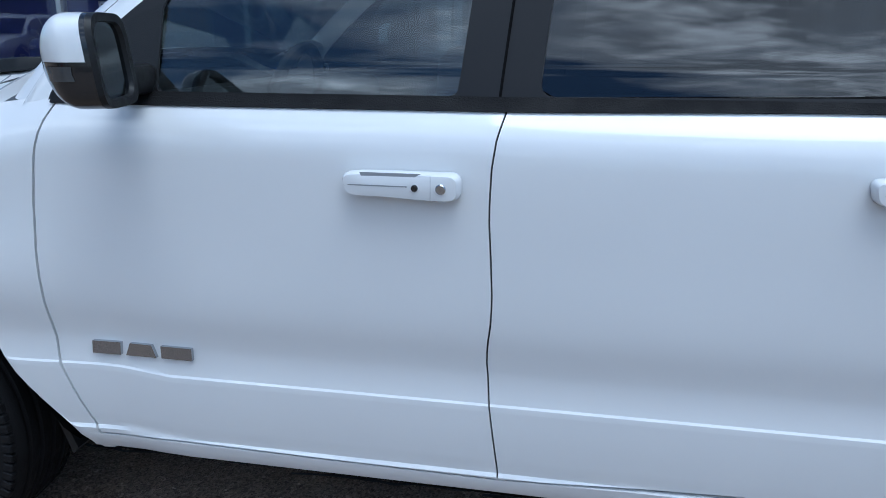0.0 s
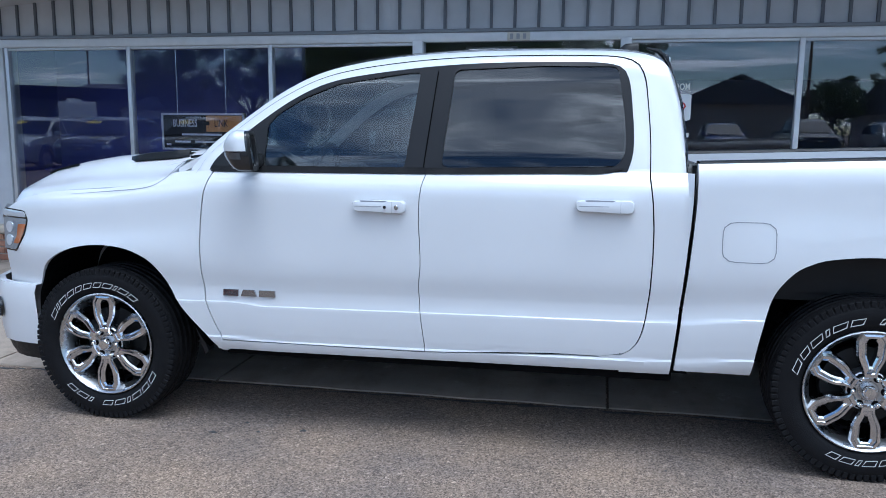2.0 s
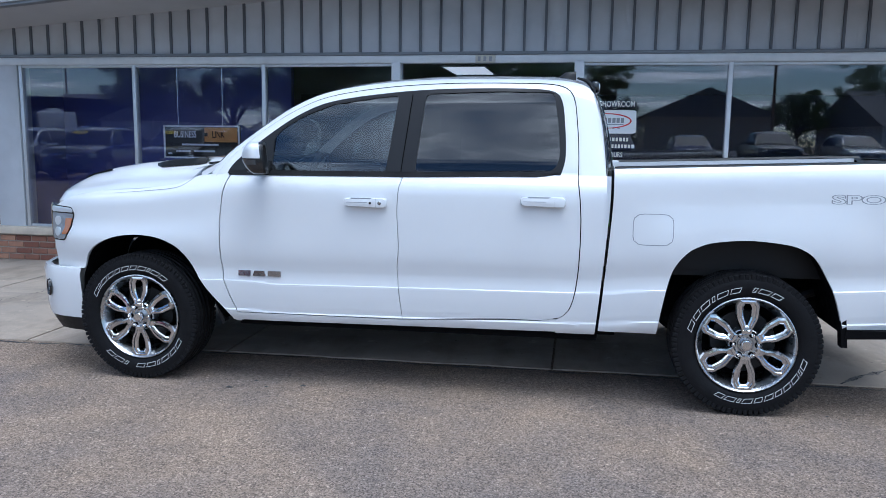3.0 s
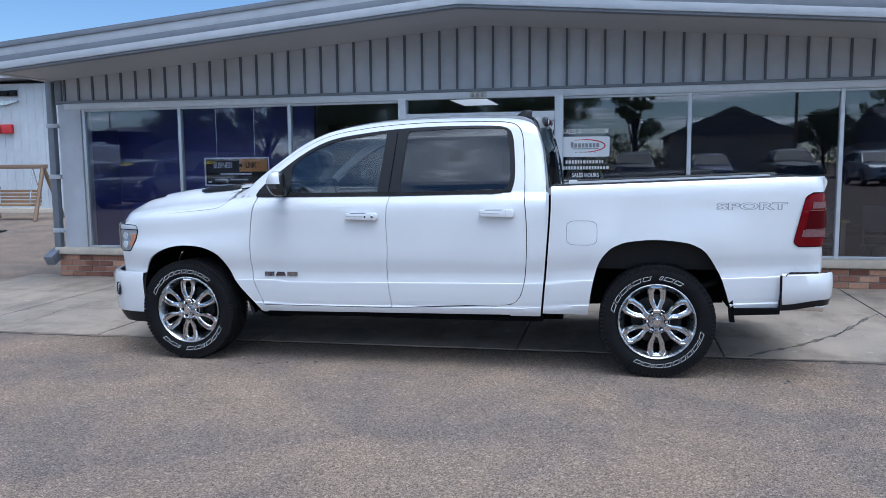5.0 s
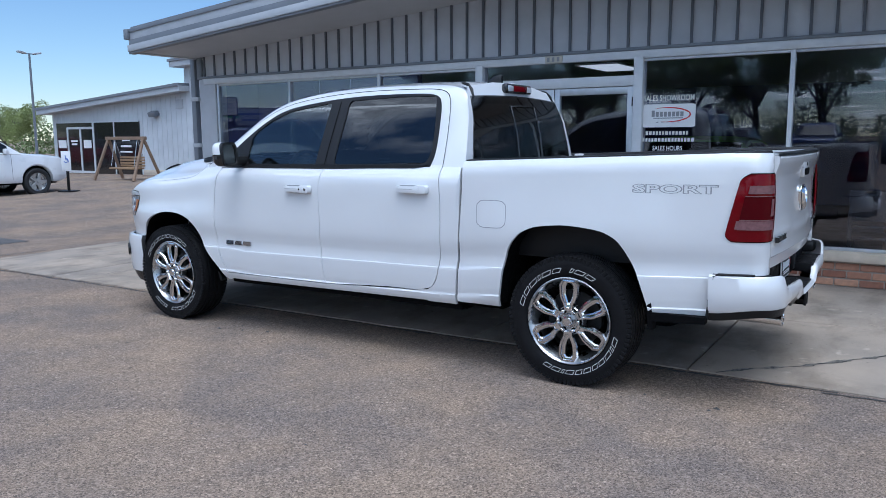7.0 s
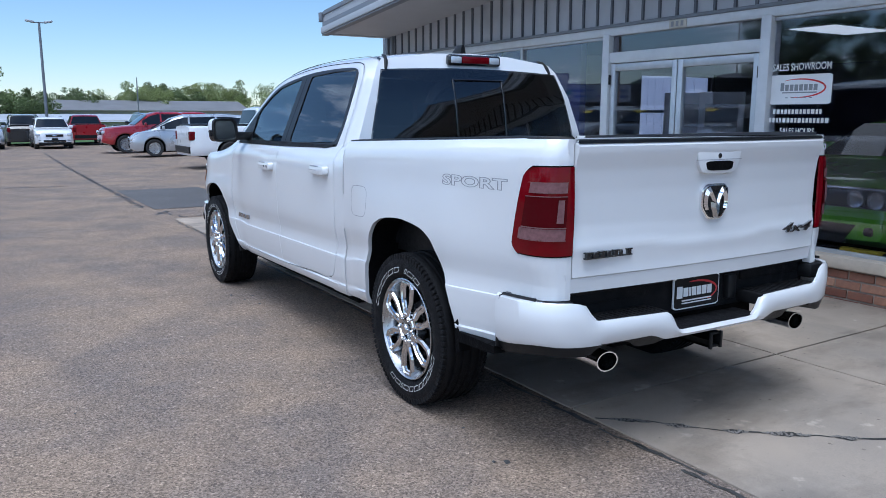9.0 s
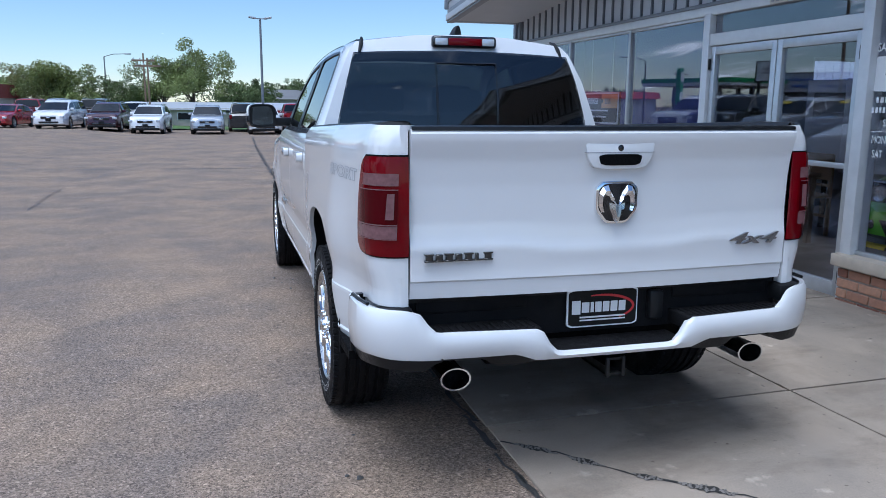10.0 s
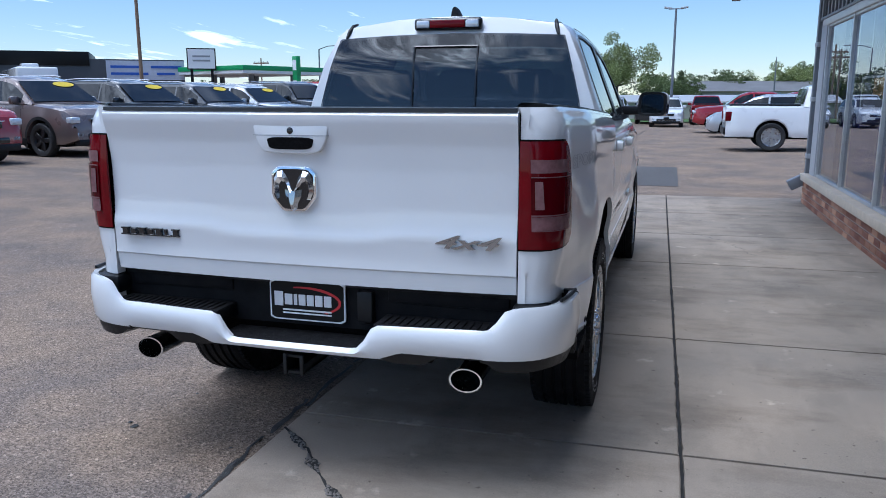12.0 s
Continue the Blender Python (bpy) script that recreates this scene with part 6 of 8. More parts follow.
for k in range(60):
    x, y = rnd.uniform(-6, 6), rnd.uniform(-3.5, 2.1)
    if k < 6:
        x, y = [(-1.19, 1.60), (-1.08, 1.5), (-0.86, 1.56), (2.63, 1.55), (2.60, 1.50), (-1.3, 1.45)][k]
    r = rnd.uniform(0.004, 0.010) if k > 5 else rnd.uniform(0.012, 0.022)
    vs = [bm.verts.new((x + r * rnd.uniform(0.6, 1.3) * math.cos(a), y + r * rnd.uniform(0.5, 1.2) * math.sin(a), ground_z(x, y) + 0.003)) for a in span(0, 2 * math.pi * 7 / 8, 7)]
    c = bm.verts.new((x, y, ground_z(x, y) + 0.003 + r * 0.5))
    for i in range(8):
        bm.faces.new((vs[i], vs[(i + 1) % 8], c))
thing("gravel_crumbs", bm, TAR, "dark crumbs of tar and leaf litter on asphalt", "crumbs", kind="stuff")
bm = bmesh.new()
for k in range(40):
    x = -6.6 + 13 * k / 40
    pts = [(x + rnd.uniform(-.1, .1), 2.165 + rnd.uniform(-.02, .02)), (x + 0.35, 2.175 + rnd.uniform(-.02, .02))]
    q = crack(pts, 0.012, 100 + k, zf=ground_z, jag=0.01, lift=0.003)
    n0 = {v: bm.verts.new(v.co) for v in q.verts}
    for f in q.faces:
        bm.faces.new([n0[v] for v in f.verts])
    q.free()
thing("apron_edge_dirt", bm, TAR, "dark dirt along the edge of the concrete apron", "dirt", kind="stuff")

# ---- the showroom ----
outside = set(scene.objects)
FY = 5.45
RIDGE, PITCH = -0.22, 0.079
BX0, BX1 = -6.15, 8.6


def wall_top(x):
    return 3.215 - PITCH * abs(x - RIDGE)


show = base("showroom_building", Matrix.Identity(4), "low grey showroom with large windows and board-and-batten gable", "showroom")
# upper wall and battens
bm = bmesh.new()
prism(bm, [(BX0, 2.44), (BX1, 2.44), (BX1, wall_top(BX1) + 0.05), (RIDGE, wall_top(RIDGE) + 0.05), (BX0, wall_top(BX0) + 0.05)], "y", FY + 0.02, FY + 0.18)
wall = part("gable_wall", bm, SIDING, show, "grey vertical board siding")
# narrow battens, far darker than the boards behind them
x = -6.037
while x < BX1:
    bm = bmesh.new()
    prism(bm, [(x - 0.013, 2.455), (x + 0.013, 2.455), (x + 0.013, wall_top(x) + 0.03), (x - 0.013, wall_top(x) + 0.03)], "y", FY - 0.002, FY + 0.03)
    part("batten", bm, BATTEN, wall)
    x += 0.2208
part("head_flashing", bx((BX0 - 0.02, FY - 0.025, 2.428), (BX1, FY + 0.03, 2.462), 0.006), FASCIADK, wall, "dark head flashing")
part("window_head", bx((BX0 + 0.1, FY - 0.012, 2.345), (BX1, FY + 0.10, 2.428), 0.006), WHITEFRAME, show, "white window head")
# corner pier and end walls
part("corner_pier", bx((BX0, FY - 0.004, 0.42), (-5.80, FY + 0.22, 2.43), 0.006), SIDING, show, "pale grey corner pier")
part("corner_trim", bx((BX0 - 0.03, FY - 0.02, 2.42), (BX0 + 0.07, FY + 0.10, 2.80), 0.006), FASCIADK, show)
bm = bmesh.new()
WY0, WY1, WZ0, WZ1 = FY + 5.3, FY + 7.4, 0.80, 2.35
box(bm, (BX0, FY + 0.18, -0.1), (BX0 + 0.18, WY0, 2.85))
box(bm, (BX0, WY1, -0.1), (BX0 + 0.18, FY + 10, 2.85))
box(bm, (BX0, WY0, -0.1), (BX0 + 0.18, WY1, WZ0))
box(bm, (BX0, WY0, WZ1), (BX0 + 0.18, WY1, 2.85))
part("side_wall", bm, SIDING, show, "grey side wall")
bm = bmesh.new()
for a, b, c, d in ((WY0, WY0 + 0.06, WZ0, WZ1), (WY1 - 0.06, WY1, WZ0, WZ1), (WY0 + 0.06, WY1 - 0.06, WZ0, WZ0 + 0.06), (WY0 + 0.06, WY1 - 0.06, WZ1 - 0.06, WZ1), (WY0 + 1.02, WY0 + 1.08, WZ0 + 0.06, WZ1 - 0.06), (WY0 + 0.06, WY1 - 0.06, WZ0 + 0.78, WZ0 + 0.83)):
    box(bm, (BX0 + 0.04, a, c), (BX0 + 0.14, b, d), 0.004)
sw = part("side_window", bm, WHITEFRAME, show, "white-framed end-wall window")
p = part("pane", bx((BX0 + 0.085, WY0 + 0.05, WZ0 + 0.05), (BX0 + 0.093, WY1 - 0.05, WZ1 - 0.05)), SHOPGLASS, sw)
p.visible_shadow = False
part("side_wall", bx((BX1 - 0.18, FY + 0.02, -0.1), (BX1, FY + 10, 2.75)), SIDING, show, "grey side wall")
part("back_wall", bx((BX0, FY + 9.9, -0.1), (BX1, FY + 10.1, 3.2)), BACKWALL, show, "blue-grey back wall coloured for the dim room")
# roof, soffit, layered fascia
EX0, EX1, EY = -6.24, 8.9, 4.36


def eave(x):
    return 3.225 - 0.0838 * abs(x - RIDGE + 0.06)


bm = bmesh.new()
prism(bm, [(EX0, eave(EX0) + 0.30), (RIDGE, eave(RIDGE) + 0.30), (EX1, eave(EX1) + 0.30), (EX1, eave(EX1) + 0.36), (RIDGE, eave(RIDGE) + 0.36), (EX0, eave(EX0) + 0.36)], "y", EY, FY + 10.3)
part("roof", bm, FASCIADK, show, "dark grey low-pitched roof")
rows = [[(x, y, max(eave(x) + 0.012, 0) if y < 4.5 else wall_top(x) - 0.005) for y in (EY + 0.06, FY + 0.05)] for x in (EX0, -3.2, RIDGE, 4.0, EX1)]
part("soffit", grid(rows), SOFFIT, show, "smooth grey soffit")
for z0, z1, y0, mm, nm, lab in ((0.285, 0.335, -0.03, FASCIADK, "drip_edge", "dark drip edge"), (0.18, 0.288, -0.012, FASCIA, "fascia_board", "pale grey fascia board"), (0.105, 0.185, -0.028, FASCIADK, "fascia_band", "darker fascia band"), (0.02, 0.108, -0.055, FASCIA, "gutter", "pale grey gutter lip"), (-0.01, 0.024, -0.035, FASCIADK, "gutter_lip", "dark gutter underside")):
    for xa, xb in ((EX0 - 0.02, RIDGE - 0.06), (RIDGE - 0.06, EX1)):
        bm = bmesh.new()
        prism(bm, [(xa, eave(xa) + z0), (xb, eave(xb) + z0), (xb, eave(xb) + z1), (xa, eave(xa) + z1)], "y", EY + y0, EY + 0.07, 0.004)
        part(nm, bm, mm, show, lab)
# return of the fascia along the left end
for z0, z1, x0, mm, nm in ((0.285, 0.335, -0.03, FASCIADK, "drip_edge"), (0.15, 0.288, -0.012, FASCIA, "fascia_board"), (0.0, 0.155, -0.028, FASCIA, "fascia_return")):
    part(nm, bx((EX0 + x0, EY, eave(EX0) + z0), (EX0 + 0.07, FY + 10, eave(EX0) + z1), 0.004), mm, show)
part("gutter_end", bx((EX0 - 0.09, EY - 0.06, eave(EX0) + 0.19), (EX0 - 0.01, EY + 0.06, eave(EX0) + 0.33), 0.01), FASCIADK, show, "gutter end box")
# downspout
bm = bmesh.new()
box(bm, (-6.31, FY - 0.04, 0.42), (-6.21, FY + 0.05, 2.75), 0.012)
box(bm, (-6.33, FY - 0.24, 0.26), (-6.19, FY + 0.02, 0.40), 0.012, rot=Matrix.Rotation(radians(28), 3, "X"))
ds = part("downspout", bm, FASCIADK, show, "slate grey square downspout")
for z in (0.65, 1.40, 2.10):
    part("strap", bx((-6.32, FY - 0.048, z), (-6.14, FY + 0.056, z + 0.06), 0.006), FASCIA, ds)
# brick plinth with limestone sill
for x0, x1 in ((-6.22, -1.215), (0.705, BX1)):
    pl = part("plinth", bx((x0 + 0.012, FY - 0.048, -0.12), (x1 - 0.012, FY + 0.16, 0.355)), MORTAR, show, "red-brown brick plinth with pale mortar")
    part("sill", bx((x0 - 0.04, FY - 0.10, 0.355), (x1 + (0.03 if x1 < 0 else 0), FY + 0.15, 0.445), 0.008), LIME, show, "cream limestone sill")
    # bricks
    bl, bh = 0.198, 0.062
    shared = {}
    for c in range(6):
        z = -0.105 + 0.076 * c
        x = x0 - (0.104 if c % 2 else 0.0)
        while x < x1:
            a, b = max(x, x0), min(x + bl, x1)
            if b - a > 0.04 and a < 6.2:
                key = round(b - a, 3)
                if key not in shared:
                    shared[key] = to_mesh("brick", bx((0, 0, 0), (key, 0.05, bh), 0.004, 1), BRICK)
                o = new("brick", shared[key])
                o.parent = pl
                o.location = (a, FY - 0.060 + 0.003 * noise.noise(Vector((a * 7, c, 0))), z)
            x += bl + 0.012
    if x1 < 0 or x0 > 0:
        for c in range(6):
            z = -0.105 + 0.076 * c
            k2 = "end"
            if k2 not in shared:
                shared[k2] = to_mesh("brick", bx((0, 0, 0), (0.03, 0.095, bh), 0.004, 1), BRICK)
            for j in range(2):
                o = new("brick", shared[k2])
                o.parent = pl
                o.location = ((x1 - 0.024) if x1 < 0 else (x0 - 0.004), FY - 0.008 + 0.105 * j, z)
# windows: bays between mullions
bays = [(-5.765, -4.31), (-4.31, -2.735), (-2.735, -1.20), (0.74, 2.215), (2.215, 3.835), (3.835, 5.43), (5.43, 7.0), (7.0, 8.4)]
for k, (x0, x1) in enumerate(bays):
    w = part("window", bx((x0 - 0.022, FY + 0.008, 0.445), (x0 + 0.022, FY + 0.09, 2.35), 0.004), ALU if k < 3 else WHITEFRAME, show, "tall fixed shop window in a slim metal frame")
    part("glazing_bead", bx((x0 + 0.022, FY + 0.015, 0.445), (x1 - 0.022, FY + 0.07, 0.475), 0.003), ALU, w)
    part("glazing_bead", bx((x0 + 0.022, FY + 0.015, 2.315), (x1 - 0.022, FY + 0.07, 2.345), 0.003), ALU, w)
    p = part("pane", bx((x0 + 0.01, FY + 0.038, 0.46), (x1 - 0.01, FY + 0.046, 2.335)), SHOPGLASS, w)
    p.visible_shadow = False
for x in (-1.215, 0.72):
    part("door_post", bx((x - 0.05, FY - 0.03, 0.03), (x + 0.05, FY + 0.12, 2.36), 0.006), WHITEFRAME, show, "white metal door post")
# entrance: two leaves and a transom
ent = part("entrance_door", bx((-1.165, FY - 0.02, 2.065), (0.67, FY + 0.11, 2.175), 0.006), WHITEFRAME, show, "double glazed entrance door in pale metal")
p = part("transom_pane", bx((-1.165, FY + 0.038, 2.175), (0.67, FY + 0.046, 2.35)), SHOPGLASS, ent)
p.visible_shadow = False
part("threshold", bx((-1.165, FY - 0.09, 0.02), (0.67, FY + 0.12, 0.085), 0.006), LIME, ent, "worn threshold")
for x0, x1 in ((-1.155, -0.255), (-0.245, 0.66)):
    bm = bmesh.new()
    box(bm, (x0, FY + 0.0, 0.09), (x0 + 0.062, FY + 0.06, 2.06), 0.005)
    box(bm, (x1 - 0.062, FY + 0.0, 0.09), (x1, FY + 0.06, 2.06), 0.005)
    box(bm, (x0 + 0.06, FY + 0.002, 0.09), (x1 - 0.06, FY + 0.058, 0.20), 0.005)
    box(bm, (x0 + 0.06, FY + 0.002, 1.985), (x1 - 0.06, FY + 0.058, 2.06), 0.005)
    box(bm, (x0 + 0.06, FY + 0.008, 1.06), (x1 - 0.06, FY + 0.050, 1.10), 0.004)
    part("door_leaf", bm, ALU, ent, "pale metal door leaf")
    p = part("door_pane", bx((x0 + 0.055, FY + 0.026, 0.19), (x1 - 0.055, FY + 0.034, 1.99)), SHOPGLASS, ent)
    p.visible_shadow = False
for x in (-0.30, -0.20):
    bm = tube(bmesh.new(), [(x, FY, 0.93), (x, FY - 0.05, 0.95), (x, FY - 0.05, 1.21), (x, FY, 1.23)], 0.012, 8)
    box(bm, (x - 0.025, FY - 0.014, 0.91), (x + 0.025, FY, 1.25), 0.004)
    part("pull_handle", bm, BRUSHED, ent, "metal pull handle")
for z in (0.25, 1.9):
    for x in (-1.16, 0.665):
        part("hinge", bx((x - 0.012, FY - 0.02, z - 0.05), (x + 0.012, FY + 0.0, z + 0.05), 0.004), BLACK, ent, "dark hinge")
# street number as plain bars on a small plate
nb = part("number_plate", bx((-0.36, FY - 0.022, 2.345), (-0.15, FY - 0.012, 2.425), 0.004), mat("cream_plate", (0.55, 0.53, 0.46), 0.6), ent, "cream plate with plain grey bars")
for k in range(3):
    part("number_bar", bx((-0.335 + 0.06 * k, FY - 0.026, 2.362), (-0.305 + 0.06 * k, FY - 0.021, 2.41)), DECAL, nb)


# window lettering
def lettering(txt, x, z, h, stretch=1.0, mt=None, y=FY + 0.034, name="window_lettering", label="white vinyl lettering on the window", bold=0.0):
    bm = text_mesh(txt, h, 0.0, stretch=stretch, bold=bold)
    moved(bm, Matrix.Translation((x, y, z)))
    return thing(name, bm, mt or DECALWHITE, label, "lettering", "lettering on the showroom window", "structure")


lettering("SALES SHOWROOM", 1.035, 1.925, 0.060, 0.72, bold=0.0012)
lettering("SALES HOURS", 1.035, 1.405, 0.050, 0.74, bold=0.001)
lettering("MON - FRI  8:30 - 6:00", 1.05, 1.285, 0.055, 0.72, bold=0.001)
lettering("SAT          8:30 - 5:00", 1.05, 1.185, 0.055, 0.72, bold=0.001)
bm = bmesh.new()
for z, a, b in ((1.565, 0.80, 1.27), (1.495, 0.77, 1.30)):
    x = a
    rnd = random.Random(int(z * 100))
    while x < b - 0.02:
        w = rnd.uniform(0.018, 0.03)
        box(bm, (x, FY + 0.033, z - 0.019), (x + w, FY + 0.035, z + 0.019))
        x += w + 0.012
box(bm, (0.78, FY + 0.033, 1.342), (1.29, FY + 0.035, 1.347))
thing("window_bar", bm, DECALWHITE, "plain white vinyl bars on the window", "lettering", "lettering on the showroom window", "structure")
sg = thing("window_logo", prism(bmesh.new(), rounded([(0.755, 1.625), (1.315, 1.625), (1.315, 1.865), (0.755, 1.865)], r=0.05), "y", FY + 0.030, FY + 0.035), DECALWHITE, "white sticker with a plain red oval swoosh on the window", "sticker")
ov = [(1.035 + 0.235 * math.cos(a), 1.755 + 0.078 * math.sin(a)) for a in span(-1.9, 2.2, 40)]
ov2 = [(1.03 + 0.225 * math.cos(a), 1.755 + (0.074 - 0.012 * math.sin(math.pi * k / 40)) * math.sin(a)) for k, a in enumerate(span(-1.9, 2.2, 40))]
part("swoosh", grid([[(a[0], FY + 0.0292, a[1]), (b[0], FY + 0.0292, b[1])] for a, b in zip(ov, ov2)]), SIGNRED, sg, "red swoosh")
bm = bmesh.new()
for k in range(8):
    box(bm, (0.86 + 0.043 * k, FY + 0.0285, 1.735), (0.893 + 0.043 * k, FY + 0.0295, 1.785 if k else 1.80))
box(bm, (0.88, FY + 0.0285, 1.715), (1.19, FY + 0.0295, 1.725))
for k in range(5):
    box(bm, (0.91 + 0.055 * k, FY + 0.0285, 1.675), (0.935 + 0.055 * k, FY + 0.0295, 1.682))
part("logo_bar", bm, DECAL, sg, "plain grey bar rows")
# hanging sign behind the glass
hs = thing("hanging_sign", bx((-3.93, FY + 0.10, 1.345), (-2.99, FY + 0.13, 1.725), 0.006), SIGNBLACK, "black and orange sign hung on chains inside the window", "sign")
bm = bmesh.new()
for a in ((-3.93, 1.705, -2.99, 1.725), (-3.93, 1.345, -2.99, 1.365), (-3.93, 1.345, -3.91, 1.725), (-3.01, 1.345, -2.99, 1.725)):
    box(bm, (a[0], FY + 0.092, a[1]), (a[2], FY + 0.10, a[3]))
part("rim", bm, DECALWHITE, hs, "white rim")
part("orange_panel", bx((-3.42, FY + 0.094, 1.535), (-3.02, FY + 0.099, 1.70)), ORANGE, hs, "orange panel")
tb = moved(text_mesh("BUSINESS", 0.078, 0.0, stretch=0.62, bold=0.001), Matrix.Translation((-3.66, FY + 0.0955, 1.617)))
part("sign_word", tb, DECALWHITE, hs, "white sign word")
tb = moved(text_mesh("LINK", 0.078, 0.0, stretch=0.66, bold=0.001), Matrix.Translation((-3.25, FY + 0.0925, 1.617)))
part("sign_word", tb, SIGNBLACK, hs, "black sign word")
bm = bmesh.new()
for z, a, b in ((1.505, -3.70, -3.25), (1.43, -3.78, -3.60), (1.43, -3.55, -3.30), (1.40, -3.88, -3.83)):
    box(bm, (a, FY + 0.092, z - 0.01), (b, FY + 0.0985, z + 0.01))
part("sign_bar", bm, DECALWHITE, hs, "plain white bar rows")
bm = bmesh.new()
box(bm, (-3.46, FY + 0.088, 1.60), (-3.38, FY + 0.0945, 1.64), 0.002, 1)
part("sign_mark", bm, SIGNBLACK, hs, "dark mark")
for x in (-3.75, -3.20):
    part("chain", tube(bmesh.new(), [(x, FY + 0.115, 1.725), (x, FY + 0.115, 2.66)], 0.006, 6), BRUSHED, hs, "hanging chain")

hs.location = (-0.08, 0.0, -0.055)

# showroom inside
thing("floor", bx((BX0 + 0.1, FY + 0.1, 0.0), (BX1 - 0.1, FY + 9.95, 0.08)), INDFLOOR, "grey showroom floor coloured dark for the dim room", "floor", kind="structure")
thing("ceiling", bx((BX0 + 0.1, FY + 0.15, 2.62), (BX1 - 0.1, FY + 9.95, 2.68)), mat("ceiling_tile", (0.42, 0.41, 0.39), 0.8, 0, 0.06, 3), "pale suspended showroom ceiling", "ceiling", kind="structure")
PANEL = glow("lit_ceiling_panel", (1.0, 0.97, 0.9), 0.8)
for x, y in ((-0.95, 3.65),):
    o = base("ceiling_light", pose(x, FY + y, 2.60), "recessed fluorescent ceiling panel", "ceiling light", "ceiling lights in the showroom")
    part("light_frame", bx((-0.34, -0.64, -0.005), (0.34, 0.64, 0.018), 0.004), WHITEFRAME, o)
    part("diffuser", bx((-0.30, -0.60, -0.012), (0.30, 0.60, -0.004)), PANEL, o, "white diffuser")


def table(m, label):
    t = base("table", m, label, "table", "showroom tables")
    part("tabletop", bx((-0.6, -0.4, 0.71), (0.6, 0.4, 0.75), 0.01), WOOD, t)
    for x in (-0.54, 0.54):
        for y in (-0.34, 0.34):
            part("leg", bx((x - 0.03, y - 0.03, 0), (x + 0.03, y + 0.03, 0.71), 0.004), WOOD, t)
    return t


def chair(m, mt, label):
    t = base("chair", m, label, "chair", "showroom chairs")
    part("seat", bx((-0.22, -0.22, 0.43), (0.22, 0.22, 0.47), 0.015), mt, t)
    part("backrest", bx((-0.21, 0.18, 0.62), (0.21, 0.215, 0.92), 0.015), mt, t)
    for x in (-0.19, 0.19):
        part("leg", bx((x - 0.018, -0.20, 0), (x + 0.018, -0.164, 0.44), 0.003), mt, t)
        part("leg", bx((x - 0.018, 0.18, 0), (x + 0.018, 0.216, 0.90), 0.003), mt, t)
    for z in (0.20, 0.55):
        part("stretcher", bx((-0.19, 0.188, z), (0.19, 0.208, z + 0.03), 0.003), mt, t)
    return t


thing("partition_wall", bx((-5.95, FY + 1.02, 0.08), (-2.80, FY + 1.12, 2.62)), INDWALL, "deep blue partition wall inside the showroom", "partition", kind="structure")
# added lining, keeps the pale side wall from showing through the glass
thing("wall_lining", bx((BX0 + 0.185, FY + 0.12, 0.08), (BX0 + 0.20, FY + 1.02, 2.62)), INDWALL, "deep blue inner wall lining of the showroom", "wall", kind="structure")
CHAIRWOOD = mat("honey_wood", (0.30, 0.19, 0.10), 0.5, 0, 0.2, 12)
table(pose(-2.0, FY + 1.2, 0.08), "brown wooden table in the showroom")
table(pose(3.6, FY + 1.3, 0.08), "brown wooden table in the showroom")
for x, y, a in ((-2.35, 0.62, 180), (-1.60, 0.62, 170), (-2.0, 1.9, 0)):
    chair(pose(x, FY + y, 0.08, 0, 0, a), CHAIRWOOD, "honey-coloured wooden ladder-back chair")
for x, y, a in ((2.95, 0.60, 180), (3.75, 0.65, 185), (4.6, 0.9, 150)):
    chair(pose(x, FY + y, 0.08, 0, 0, a), SEATM, "black office chair behind the window")
for x in (-2.35, -1.75):
    d = base("notice_board", pose(x, FY + 2.5, 0.08, 0, 0, 38), "white notice stand in the showroom", "notice board")
    part("board", bx((-0.28, 0, 0.7), (0.28, 0.03, 1.75), 0.01), DECALWHITE, d)
    part("stand", bx((-0.03, 0.0, 0), (0.03, 0.03, 0.72)), BLACK, d)
    part("notice", bx((-0.2, -0.006, 1.3), (0.2, 0.0, 1.6)), DECAL, d)

# the showroom stands a little back from its drawing, at its true size
SITE = Matrix.Translation((0.0, 5.655, 1.5)) @ Matrix.Scale(1.034, 4) @ Matrix.Translation((0, -5.45, -1.5))
for ob in [o for o in scene.objects if o not in outside and o.parent is None]:
    ob.matrix_basis = SITE @ ob.matrix_basis

# ---- the white annex ----
AY = 17.5
ann = base("annex_building", Matrix.Identity(4), "white metal-sided annex with sloping grey roof", "annex")
bm = bmesh.new()
prism(bm, [(-30.3, 0.0), (-8.0, 0.0), (-8.0, 4.1), (-20.6, 4.32), (-21.2, 4.32), (-21.2, 3.35), (-30.3, 2.66)], "y", AY, AY + 9)
aw = part("wall", bm, WALLWHITE, ann, "white ribbed metal wall")
x = -30.2
while x < -8.2:
    zt = lerp(2.66, 3.35, (x + 30.3) / 9.1) if x < -21.2 else 4.15
    part("rib", bx((x - 0.012, AY - 0.014, 0.30), (x + 0.012, AY + 0.005, zt), 0.004, 1), WALLWHITE, aw)
    x += 0.30
